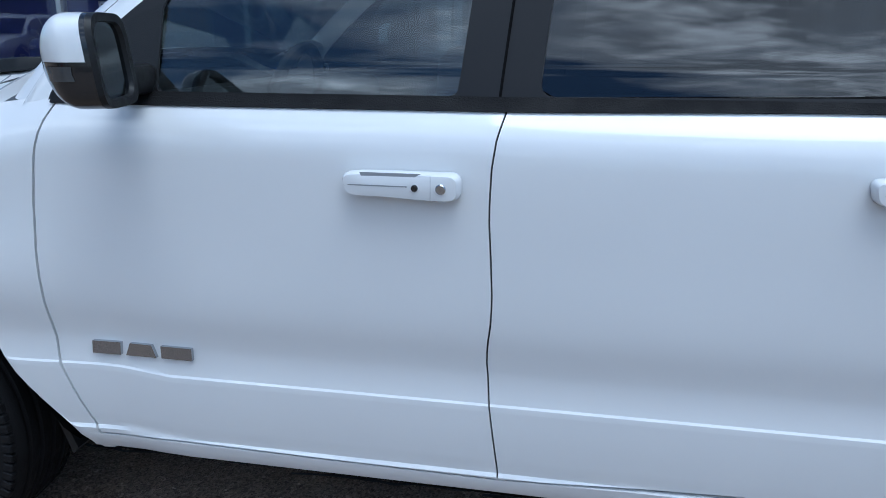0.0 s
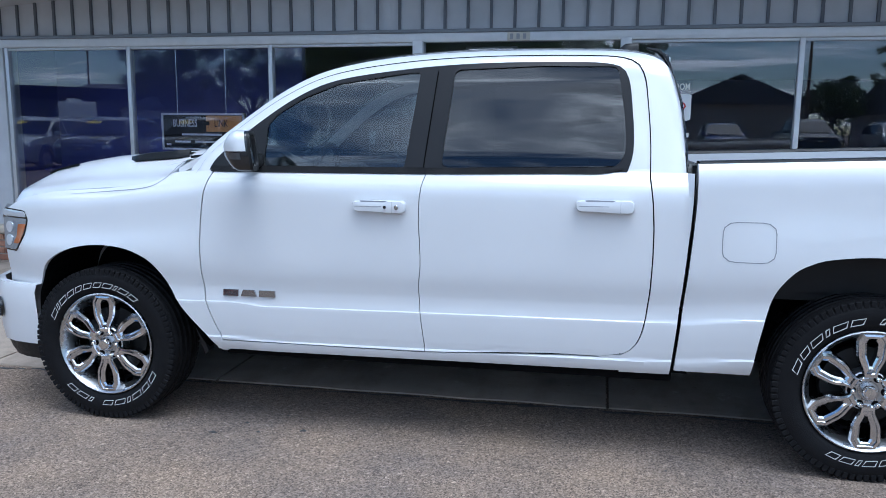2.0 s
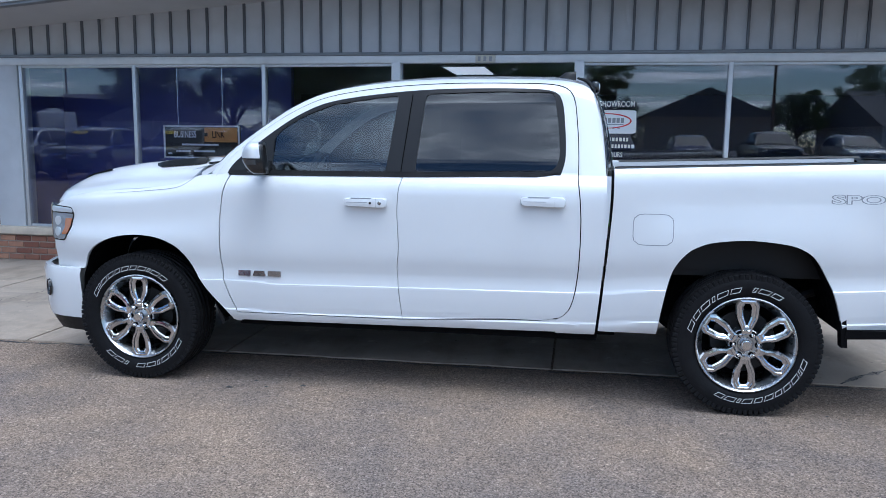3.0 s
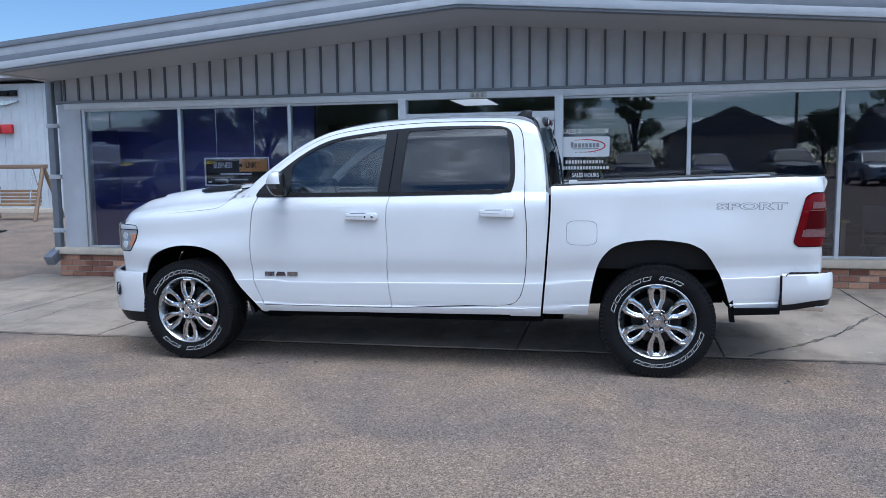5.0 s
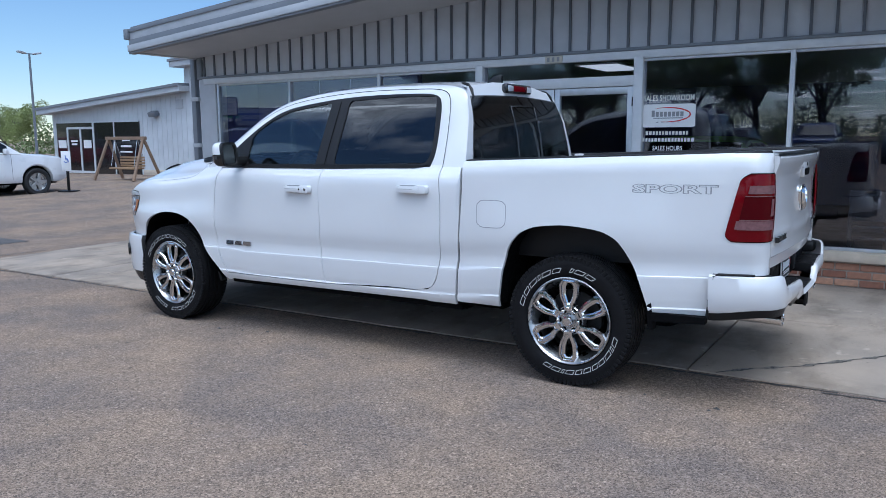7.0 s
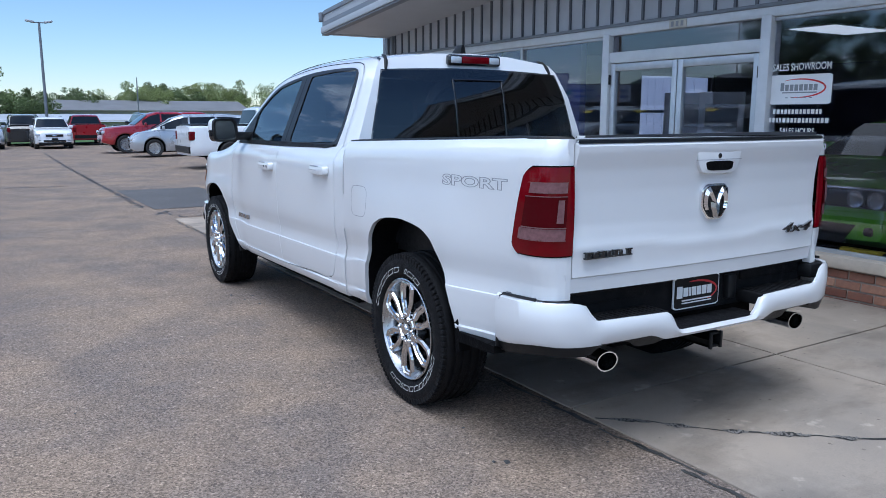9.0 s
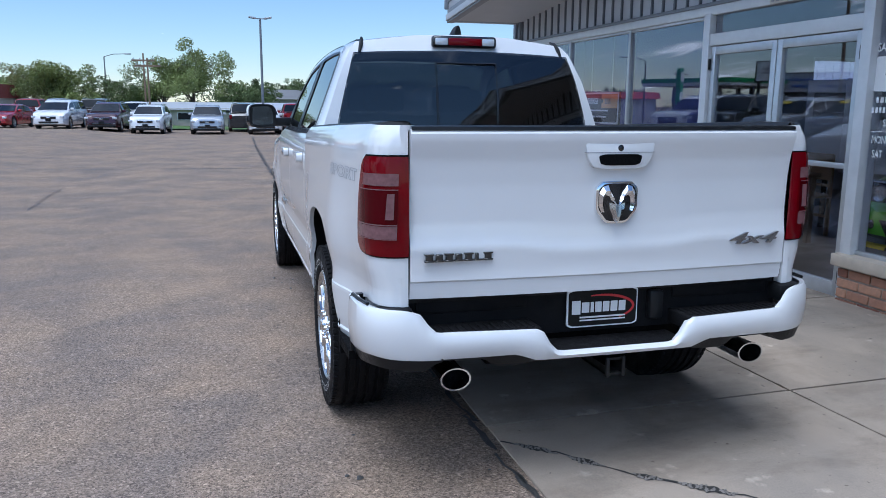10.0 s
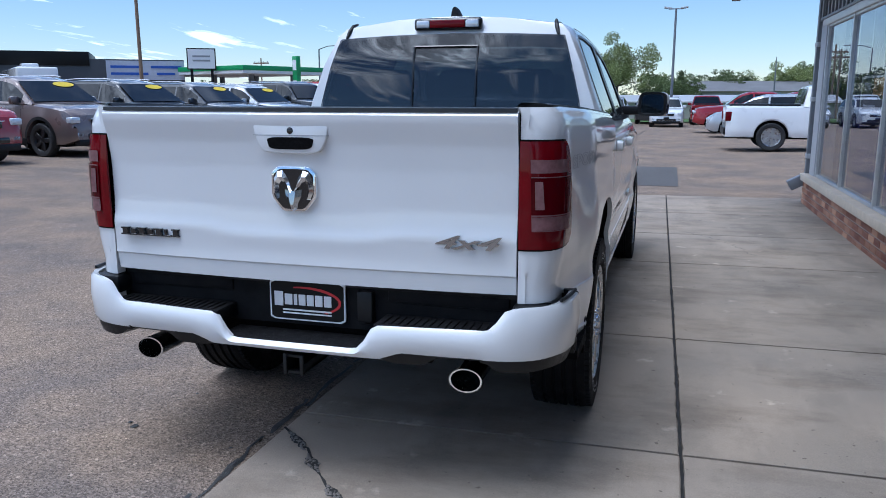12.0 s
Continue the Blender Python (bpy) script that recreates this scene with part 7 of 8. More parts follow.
for a, b in (((-30.7, 2.62), (-20.95, 3.34)), ((-21.45, 4.24), (-14.5, 4.50)), ((-14.5, 4.50), (-8.0, 4.3))):
    bm = bmesh.new()
    prism(bm, [(a[0], a[1]), (b[0], b[1]), (b[0], b[1] + 0.20), (a[0], a[1] + 0.20)], "y", AY - 0.5, AY + 9.2)
    part("fascia", bm, FASCIA, ann, "pale grey fascia")
    bm = bmesh.new()
    prism(bm, [(a[0] - 0.05, a[1] + 0.20), (b[0], b[1] + 0.20), (b[0], b[1] + 0.30), (a[0] - 0.05, a[1] + 0.30)], "y", AY - 0.55, AY + 9.2)
    part("roof_edge", bm, FASCIADK, ann, "dark grey roof edge")
part("plinth", bx((-23.9, AY - 0.10, 0.0), (-8.0, AY, 0.28), 0.02), LIME, ann, "cream stone base")
part("entry_window", bx((-29.95, AY - 0.05, 0.05), (-24.1, AY - 0.005, 2.27)), GLOSSBLACK, ann, "dark glazed entry front")
bm = bmesh.new()
for x, w, z1 in ((-29.1, 0.05, 2.04), (-28.15, 0.05, 2.04), (-27.2, 0.05, 2.27), (-25.75, 0.025, 2.27)):
    box(bm, (x - w, AY - 0.08, 0.06), (x + w, AY - 0.045, z1))
for z in (0.12, 2.02):
    box(bm, (-29.1, AY - 0.078, z - 0.05), (-27.2, AY - 0.045, z + 0.05))
box(bm, (-29.95, AY - 0.078, 2.24), (-24.1, AY - 0.045, 2.28))
part("entry_frame", bm, WHITEFRAME, ann, "white metal entry frame")
for x0, x1, z0, z1 in ((-29.85, -29.25, 1.15, 1.5), (-27.95, -27.4, 1.15, 1.5), (-28.9, -28.4, 1.42, 1.5), (-28.85, -28.45, 1.28, 1.36), (-25.25, -24.75, 1.45, 1.58), (-25.35, -24.65, 1.2, 1.28), (-25.4, -24.6, 0.98, 1.04)):
    part("entry_notice", bx((x0, AY - 0.06, z0), (x1, AY - 0.052, z1)), DECALWHITE, ann, "white notice of plain bars")
part("vent", bx((-21.75, AY - 0.04, 2.70), (-21.35, AY, 3.05), 0.01), FASCIA, ann, "grey wall vent")
bm = bx((-23.2, AY - 0.28, 2.42), (-22.8, AY, 2.62), 0.03, rot=Matrix.Rotation(radians(20), 3, "X"))
part("wall_lamp", bm, FASCIADK, ann, "dark wall lamp")
for k in range(8):
    part("sign_block", bx((-19.62 + 0.30 * k, AY - 0.12, 3.88), (-19.39 + 0.30 * k, AY - 0.02, 4.05), 0.01), SIGNBLACK, ann, "dark plain sign block")
bm = prism(bmesh.new(), [(-19.65, 3.72), (-17.2, 3.72), (-17.7, 3.60), (-18.4, 3.54), (-19.2, 3.60)], "y", AY - 0.08, AY - 0.01)
part("sign_wing", bm, BRUSHED, ann, "silver wing shape")
for k in range(5):
    part("sign_block", bx((-19.73 + 0.46 * k, AY - 0.14, 2.69), (-19.36 + 0.46 * k, AY - 0.02, 2.98), 0.01), SIGNRED, ann, "red plain sign block")
# wooden swing bench
def garden_swing(x, y):
    sw = base("garden_swing", pose(x, y, ground_z(x, y), 0, 0, 3), "brown timber A-frame swing bench before the annex", "swing", "swing benches")
    for sx in (-0.95, 0.95):
        for sy in (-0.62, 0.62):
            bm = bmesh.new()
            tube(bm, [(sx * 1.12, sy, 0), (sx, 0.0, 1.52)], 0.06, 6)
            part("frame_leg", bm, WOOD, sw)
    part("top_beam", bx((-1.06, -0.07, 1.46), (1.06, 0.07, 1.58), 0.01), WOOD, sw)
    st = part("bench_seat", bx((-0.66, -0.28, 0.40), (0.66, 0.22, 0.46), 0.01), CHAIRWOOD, sw, "pale wooden bench seat")
    for k in range(4):
        part("slat", bx((-0.66, 0.22, 0.48 + 0.10 * k), (0.66, 0.26, 0.555 + 0.10 * k), 0.006), CHAIRWOOD, st)
    for sx in (-0.62, 0.62):
        bm = bmesh.new()
        tube(bm, [(sx, -0.2, 0.5), (sx, 0, 1.48)], 0.012, 6)
        tube(bm, [(sx, 0.24, 0.8), (sx, 0, 1.48)], 0.012, 6)
        part("chain", bm, BRUSHED, sw, "hanging chain")


garden_swing(-21.55, 15.0)
garden_swing(-15.45, 15.0)
SIGNBLUE = mat("blue_sign_paint", (0.03, 0.10, 0.45), 0.4)
for sx, sy in ((-13.2, 11.7), (-18.5, 10.8)):
    sp = base("accessible_sign", pose(sx, sy, ground_z(sx, sy), 0, 0, 20), "white and blue accessible parking sign on a black post", "parking sign", "parking signs")
    part("post", bx((-0.03, -0.03, 0), (0.03, 0.03, 1.0), 0.005), BLACK, sp)
    part("sign_plate", bx((-0.16, -0.045, 0.62), (0.16, -0.03, 1.22), 0.004), DECALWHITE, sp, "white sign plate")
    part("base_plate", bx((-0.22, -0.22, 0), (0.22, 0.22, 0.04), 0.01), BLACK, sp)
    bm = bmesh.new()
    tube(bm, [(0.07 * math.cos(a), -0.048, 0.95 + 0.07 * math.sin(a)) for a in span(-2.6, 1.2, 14)], 0.010, 6)
    tube(bm, [(-0.01, -0.048, 1.10), (0.0, -0.048, 0.98), (0.07, -0.048, 0.97), (0.10, -0.048, 0.89)], 0.012, 6)
    part("pictogram", bm, SIGNBLUE, sp, "blue wheelchair pictogram")

# ---- parked vehicles ----
TYRE2 = mat("parked_tyre_rubber", (0.02, 0.02, 0.021), 0.7, 0, 0.15, 12)
RIM2 = mat("alloy_rim", (0.45, 0.46, 0.47), 0.3, 0.8, 0.1, 20)
RIMBLACK = mat("black_alloy_rim", (0.02, 0.02, 0.022), 0.3, 0.3, 0.1, 20)
DARKGLASS = mat("dark_vehicle_glass", (0.012, 0.015, 0.019), 0.04, 0, 0.1, 3, spec=0.40)
TAG = mat("yellow_price_sticker", (0.75, 0.55, 0.03), 0.5, 0, 0.05, 10)
PAINTS = {}


def paint(name, col, metal=0.0):
    if name not in PAINTS:
        PAINTS[name] = mat(name + "_car_paint", col, 0.28, metal, 0.03, 3, coat=1.0)
    return PAINTS[name]


def wheel_meshes(R, black):
    bm = lathe(bmesh.new(), [(R * 0.66, -0.09), (R * 0.74, -0.11), (R * 0.93, -0.11), (R, -0.08), (R, 0.08), (R * 0.93, 0.11)], 28, "y")
    ty = to_mesh("tyre", bm, TYRE2)
    bm = lathe(bmesh.new(), [(R * 0.68, -0.095), (R * 0.64, -0.085), (R * 0.60, -0.04), (0.02, -0.03)], 28, "y")
    rim = to_mesh("rim", bm, BARREL if not black else RIMBLACK)
    bm = bmesh.new()
    for k in range(5):
        a = 2 * math.pi * k / 5
        q = bx((0.03, -0.095, -0.048), (R * 0.66, -0.07, 0.048), 0.008, 1)
        moved(q, Matrix.Rotation(-a, 4, "Y"))
        n0 = {v: bm.verts.new(v.co) for v in q.verts}
        for f in q.faces:
            bm.faces.new([n0[v] for v in f.verts])
        q.free()
    lathe(bm, [(0.0, -0.105), (0.06, -0.10), (0.07, -0.07)], 16, "y")
    lathe(bm, [(R * 0.68, -0.098), (R * 0.69, -0.09), (R * 0.63, -0.08)], 28, "y")
    return ty, rim, to_mesh("spokes", bm, RIMBLACK if black else RIM2)


WHEELS = {}
# upper outline (x from nose, z) in metres for each kind: deck of the body, roof of the cabin
KINDS = {
    "suv": dict(L=4.75, W=1.92, belt=1.12, deck=[(0, 0.62), (0.05, 0.86), (0.25, 1.0), (0.6, 1.06), (1.35, 1.13), (4.55, 1.16), (4.75, 1.0)], cab=[(1.20, 1.12), (1.95, 1.62), (2.3, 1.70), (3.4, 1.71), (4.2, 1.66), (4.62, 1.16)], wheels=(0.95, 3.72), R=0.36, zb=0.27),
    "bigsuv": dict(L=5.3, W=2.04, belt=1.24, deck=[(0, 0.62), (0.04, 1.0), (0.15, 1.14), (0.6, 1.20), (1.5, 1.26), (5.1, 1.28), (5.3, 1.05)], cab=[(1.40, 1.24), (2.05, 1.78), (2.4, 1.88), (4.0, 1.89), (4.9, 1.84), (5.2, 1.28)], wheels=(0.98, 4.0), R=0.40, zb=0.30),
    "sedan": dict(L=4.85, W=1.9, belt=1.0, deck=[(0, 0.58), (0.05, 0.74), (0.3, 0.84), (1.4, 0.98), (3.9, 1.03), (4.6, 1.02), (4.85, 0.86)], cab=[(1.35, 0.98), (2.15, 1.38), (2.5, 1.44), (3.2, 1.44), (3.7, 1.34), (4.25, 1.03)], wheels=(0.95, 3.85), R=0.34, zb=0.22),
    "pickup": dict(L=5.8, W=2.03, belt=1.24, deck=[(0, 0.62), (0.04, 1.0), (0.18, 1.12), (0.6, 1.18), (1.5, 1.25), (3.70, 1.28), (5.65, 1.29), (5.8, 1.26)], cab=[(1.42, 1.24), (2.1, 1.76), (2.45, 1.87), (3.4, 1.87), (3.62, 1.82), (3.75, 1.28)], wheels=(1.0, 4.55), R=0.40, zb=0.38),
    "minivan": dict(L=5.0, W=1.95, belt=1.10, deck=[(0, 0.60), (0.05, 0.80), (0.3, 0.95), (1.0, 1.10), (4.8, 1.14), (5.0, 0.95)], cab=[(0.85, 1.08), (1.75, 1.58), (2.2, 1.70), (3.8, 1.73), (4.6, 1.66), (4.92, 1.14)], wheels=(0.95, 4.0), R=0.35, zb=0.22),
}


def vehicle(kind, colour, mt, x, y, heading, label, group="", black=False, face="bar", tag=False):
    """heading: degrees, the way its nose points (0: +x)."""
    K = KINDS[kind]
    L_, W_, zb = K["L"], K["W"] / 2, K["zb"]
    nm = {"suv": "parked_suv", "bigsuv": "parked_suv", "sedan": "parked_car", "pickup": "parked_pickup", "minivan": "parked_minivan"}[kind]
    v = base(nm, pose(x, y, ground_z(x, y), 0, 0, heading), label, {"suv": "suv", "bigsuv": "suv", "sedan": "car", "pickup": "pickup truck", "minivan": "minivan"}[kind], group)

    def X(u):
        return L_ / 2 - u

    def hw(u):
        return W_ * (1 - 0.17 * max(0, (0.55 - u) / 0.55) ** 2.2 - 0.10 * max(0, (u - L_ + 0.4) / 0.4) ** 2)

    arch = K["R"] + 0.075
    us = sorted(set([round(t, 3) for t in span(0, 0.5, 8) + span(0.5, L_ - 0.4, 20) + span(L_ - 0.4, L_, 6) + [c + arch * math.cos(a) for c in K["wheels"] for a in span(0, math.pi, 12)]]))
    us = [u for u in us if 0 <= u <= L_]
    rows = []
    for u in us:
        d, w = curve(K["deck"], u), hw(u)
        b = zb + 0.10 * max(0, (0.3 - u) / 0.3)
        for c in K["wheels"]:
            if abs(u - c) < arch:
                b = max(b, K["R"] + math.sqrt(arch ** 2 - (u - c) ** 2))
        bl = min(K["belt"], d - 0.04)
        sec = [(0.0, max(b, zb)), (w * 0.80, b), (w * 0.97, b + 0.01), (w, b + 0.05), (w * 1.0, max(b + 0.06, 0.62)), (w * 0.985, max(b + 0.07, bl - 0.16)), (w * 0.95, bl), (w * 0.86, d - 0.005), (w * 0.5, d + 0.015), (0, d + 0.02)]
        rows.append([(X(u), yy, max(zz, b)) for yy, zz in sec] + [(X(u), -yy, max(zz, b)) for yy, zz in sec[-2:0:-1]])
    bm = grid(rows, closed=True)
    for r in (rows[0], rows[-1]):
        bm.faces.new([bm.verts.new(p) for p in r])
    bmesh.ops.recalc_face_normals(bm, faces=bm.faces)
    body = part("body", bm, mt, v, "", 40)
    # cabin
    cab = K["cab"]
    c0, c1 = cab[0][0], cab[-1][0]
    rows = []
    cus = sorted(set(span(c0, c1, 18) + [p[0] for p in cab]))
    for u in cus:
        r, w = curve(cab, u), hw(u)
        bl = min(r, curve(K["deck"], u) - 0.02)
        k = max(0.0, min(1.0, (r - bl) / 0.5))
        top = w * lerp(0.93, 0.74, k)
        sec = [(w * 0.94, bl), (top, r - 0.05 * k), (top * 0.90, r - 0.01 * k), (top * 0.5, r + 0.012), (0, r + 0.016)]
        rows.append([(X(u), yy, zz) for yy, zz in sec] + [(X(u), -yy, zz) for yy, zz in sec[-2::-1]])
    bm = grid(rows)
    cabin = part("cabin", bm, mt, v, "", 40)

    def roofpt(u, f, side, out):
        r, w = curve(cab, u), hw(u)
        bl = min(r, curve(K["deck"], u) - 0.02)
        k = max(0.0, min(1.0, (r - bl) / 0.5))
        top = w * lerp(0.93, 0.74, k)
        return (X(u), side * (lerp(w * 0.94, top, f) + out), lerp(bl, r - 0.05 * k, f))

    # side glass in pieces between pillars
    gl0, gl1 = c0 + 0.32, c1 - 0.14
    cuts = {"sedan": [gl0, 2.55, 3.75], "pickup": [gl0, 2.62, 3.55], "suv": [gl0, 2.45, 3.45, gl1], "bigsuv": [gl0, 2.65, 3.75, gl1], "minivan": [gl0, 2.35, 3.45, gl1]}[kind]
    for side in (1, -1):
        for a, b in zip(cuts, cuts[1:]):
            bm = grid([[roofpt(u, f, side, 0.006) for f in (0.10, 0.5, 0.90)] for u in span(a + 0.035, b - 0.035, 8)])
            part("side_window", bm, DARKGLASS, cabin, "dark side window")
        # lamps, mirror, handle line
        bm = bmesh.new()
        hz = curve(K["deck"], 0.12)
        box(bm, (X(0.16), side * W_ * 0.80 - 0.16, hz - 0.19), (X(-0.005), side * W_ * 0.80 + 0.07, hz - 0.06), 0.03)
        if face == "coupe":
            bm.free()
            for yy in (0.54, 0.73):
                bm = lathe(bmesh.new(), [(0.0, 0.012), (0.05, 0.016), (0.062, 0.018), (0.068, 0.030), (0.076, 0.032), (0.080, 0.0)], 24, "x", (X(-0.022), side * yy, 0.70))
                part("headlight", bm, BRUSHED, v, "round headlamp with a pale ring")
            part("splitter_guard", bx((X(0.02), side * 0.63 - 0.20, 0.205), (X(-0.05), side * 0.63 + 0.20, 0.245), 0.006), TAG, v, "yellow splitter guard")
            bm = bmesh.new()
            box(bm, (X(0.10), side * 0.66 - 0.05, 0.36), (X(-0.02), side * 0.66 + 0.05, 0.45), 0.03)
            part("fog_lamp", bm, GLOSSBLACK, v, "dark fog lamp")
        else:
            part("headlight", bm, CLEARLENS, v, "clear headlamp")
        bm = bx((X(L_ - 0.02) - 0.04, side * W_ * 0.86 - 0.09, 0.85), (X(L_ - 0.16), side * W_ * 0.86 + 0.075, 1.12), 0.02)
        part("tail_light", bm, REDLENS, v, "red tail lamp")
        bm = bx((X(c0 + 0.52), side * W_ * 1.02 - 0.10, K["belt"] - 0.01), (X(c0 + 0.42), side * W_ * 1.02 + 0.12, K["belt"] + 0.15), 0.04)
        part("wing_mirror", bm, mt, v)
        for u in (cuts[0] + 0.9, cuts[1] + 0.75):
            part("door_handle", bx((X(u) - 0.09, side * W_ * 0.985 - 0.02, K["belt"] - 0.14), (X(u) + 0.09, side * W_ * 0.985 + 0.03, K["belt"] - 0.11), 0.008), mt, v)
        for u in cuts[:3]:
            bm = grid([[(X(u) + d, side * (hw(u) * f + 0.004), z) for d in (-0.004, 0.004)] for z, f in ((zb + 0.12, 1.0), (0.62, 1.0), (K["belt"] - 0.16, 0.985), (K["belt"] - 0.02, 0.95))])
            part("door_seam", bm, VOIDM, body)
    # screens
    def screen(a, b, f0, f1, nm2):
        ra = []
        for f in span(f0, f1, 5):
            u = lerp(a, b, f)
            r, w = curve(cab, u), hw(u)
            bl = curve(K["deck"], u) - 0.02
            k = max(0.0, min(1.0, (r - bl) / 0.5))
            top = w * lerp(0.93, 0.74, k) * 0.93
            dx = 0.02 if a < b else -0.02
            ra.append([(X(u) + dx, lerp(-top, top, j / 8), r + 0.022 - 0.01 * abs(j / 4 - 1) ** 2) for j in range(9)])
        part(nm2, grid(ra), DARKGLASS, cabin, "dark glass screen")
    screen(cab[0][0], cab[1][0], 0.06, 0.93, "windscreen")
    screen(cab[-1][0], cab[-2][0], 0.10, 0.88, "rear_screen")
    # grille, bumpers, plates of plain bars
    hz = curve(K["deck"], 0.06)
    gm = GLOSSBLACK
    if face == "coupe":
        part("grille", bx((X(0.10), -0.85, 0.61), (X(-0.025), 0.85, 0.78), 0.025), gm, v, "black full-width grille band")
        part("bonnet_lip", bx((X(0.10), -0.86, 0.782), (X(-0.03), 0.86, 0.80), 0.006), BRUSHED, v, "pale bonnet lip")
        part("lower_grille", prism(bmesh.new(), [(-0.42, 0.28), (0.42, 0.28), (0.54, 0.46), (-0.54, 0.46)], "x", X(0.06), X(-0.03), 0.01), gm, v, "black lower intake")
        part("splitter", bx((X(0.10), -0.84, 0.20), (X(-0.04), 0.84, 0.232), 0.008), BLACK, v, "black splitter")
    elif face == "big":
        part("grille", bx((X(0.05), -0.48, 0.55), (X(-0.03), 0.48, hz - 0.07), 0.03), gm, v, "black grille")
    else:
        part("grille", bx((X(0.06), -0.42, hz - 0.20), (X(-0.025), 0.42, hz - 0.06), 0.02), gm, v, "black grille")
        part("lower_grille", bx((X(0.06), -0.55, zb + 0.12), (X(-0.02), 0.55, zb + 0.24), 0.03), gm, v, "black lower intake")
    if face != "coupe":
        part("grille_badge", bx((X(-0.02), -0.10, hz - 0.17), (X(-0.045), 0.10, hz - 0.11), 0.01), CHROME, v, "chrome badge")
        part("front_plate", bx((X(-0.02), -0.15, 0.47), (X(-0.04), 0.15, 0.60)), SIGNBLACK, v, "black plate of plain bars")
    part("rear_bumper", bx((X(L_ - 0.06), -W_ * 0.9, zb + 0.08), (X(L_ + 0.05), W_ * 0.9, zb + 0.28), 0.04), BLACK if kind == "pickup" else mt, v)
    part("underbody", bx((X(L_ - 0.35), -W_ * 0.85, zb - 0.04), (X(0.35), W_ * 0.85, zb + 0.18)), VOIDM, v)
    for c in K["wheels"]:
        for s in (1, -1):
            bm = bmesh.new()
            box(bm, (X(c + arch - 0.02), s * (W_ - 0.33) - 0.2, K["R"]), (X(c - arch + 0.02), s * (W_ - 0.33) + 0.05, K["R"] + arch - 0.02))
            part("arch_liner", bm, VOIDM, v)
    if kind in ("suv", "bigsuv"):
        for side in (1, -1):
            # black lower cladding, wheel-arch lips and roof rails
            a, b = K["wheels"][0] + arch, K["wheels"][1] - arch
            part("sill_cladding", bx((X(b), side * W_ * 0.985 - 0.03, zb - 0.01), (X(a), side * W_ * 0.985 + 0.035, zb + 0.13), 0.02), BLACK, v, "black sill cladding")
            for c in K["wheels"]:
                lip = [(X(c + (arch + d) * math.cos(q)), side * (hw(c) + 0.012 if d < 0.05 else hw(c) + 0.004), K["R"] + (arch + d) * math.sin(q)) for q in span(-0.35, math.pi + 0.35, 18) for d in (-0.005, 0.06)]
                part("arch_lip", grid([lip[2 * q:2 * q + 2] for q in range(19)]), BLACK, v, "black wheel-arch lip")
            rr = [(u, curve(cab, u)) for u in span(cab[1][0] + 0.25, cab[-2][0] - 0.1, 8)]
            part("roof_rail", tube(bmesh.new(), [(X(u), side * W_ * 0.66, r + 0.035) for u, r in rr], 0.018, 6), BRUSHED, v, "metal roof rail")
            part("fog_lamp", bx((X(0.10), side * W_ * 0.74 - 0.09, zb + 0.16), (X(0.0), side * W_ * 0.74 + 0.07, zb + 0.26), 0.02), CLEARLENS, v, "clear fog lamp")
        part("front_skirt", bx((X(0.16), -W_ * 0.80, zb - 0.02), (X(-0.015), W_ * 0.80, zb + 0.12), 0.03), BLACK, v, "black front skirt")
        part("grille_trim", bx((X(0.02), -0.46, hz - 0.075), (X(-0.04), 0.46, hz - 0.055), 0.006), CHROME, v, "chrome grille trim")
    if kind == "pickup":
        part("bed_opening", bx((X(5.70), -W_ * 0.78, 1.25), (X(3.80), W_ * 0.78, 1.335), 0.01), BLACK, v, "dark load bed opening")
    if tag:
        bm = bmesh.new()
        oval = []
        for q in span(0, 2 * math.pi * 17 / 18, 17):
            u = lerp(cab[0][0], cab[1][0], 0.78 + 0.11 * math.sin(q))
            oval.append(bm.verts.new((X(u) + 0.03, 0.34 + 0.27 * math.cos(q), curve(cab, u) + 0.03)))
        bm.faces.new(oval)
        part("price_sticker", bm, TAG, v, "yellow windscreen sticker")
    key = (K["R"], black)
    if key not in WHEELS:
        WHEELS[key] = wheel_meshes(*key)
    for c in K["wheels"]:
        for s in (1, -1):
            w = new("wheel")
            w.parent = v
            w.matrix_basis = pose(X(c), s * (W_ - 0.115), K["R"], 0, 0, 0 if s < 0 else 180)
            for n2, me in zip(("tyre", "rim", "spokes"), WHEELS[key]):
                o = new(n2, me)
                o.parent = w
    return v


WHITE = paint("plain_white", (0.78, 0.79, 0.80))
SILVER = paint("silver", (0.50, 0.52, 0.55), 0.5)
BLK = paint("black", (0.012, 0.013, 0.016))
GREYD = paint("graphite", (0.06, 0.065, 0.075), 0.3)
RED = paint("red", (0.30, 0.008, 0.014))
MAROON = paint("maroon", (0.045, 0.006, 0.014), 0.2)
BRONZE = paint("bronze", (0.22, 0.17, 0.155), 0.5)
BLUE = paint("deep_blue", (0.02, 0.04, 0.16), 0.2)
GREEN = paint("bright_green", (0.16, 0.50, 0.02))
row_near = [(-6.1, -10.4, RED, "suv", "red suv in the angled row", False), (-9.2, -10.2, BRONZE, "suv", "bronze suv with black wheels and yellow sticker", True), (-12.3, -10.1, BLK, "suv", "black suv with a yellow windscreen sticker", True), (-15.7, -10.25, GREYD, "suv", "graphite suv with a yellow windscreen sticker", False),
            (-18.4, -10.1, SILVER, "suv", "silver suv with a yellow windscreen sticker", False), (-22.1, -10.25, BLK, "bigsuv", "large black suv with chrome trim", False), (-25.6, -10.7, WHITE, "bigsuv", "large white suv with a broad black grille", False)]
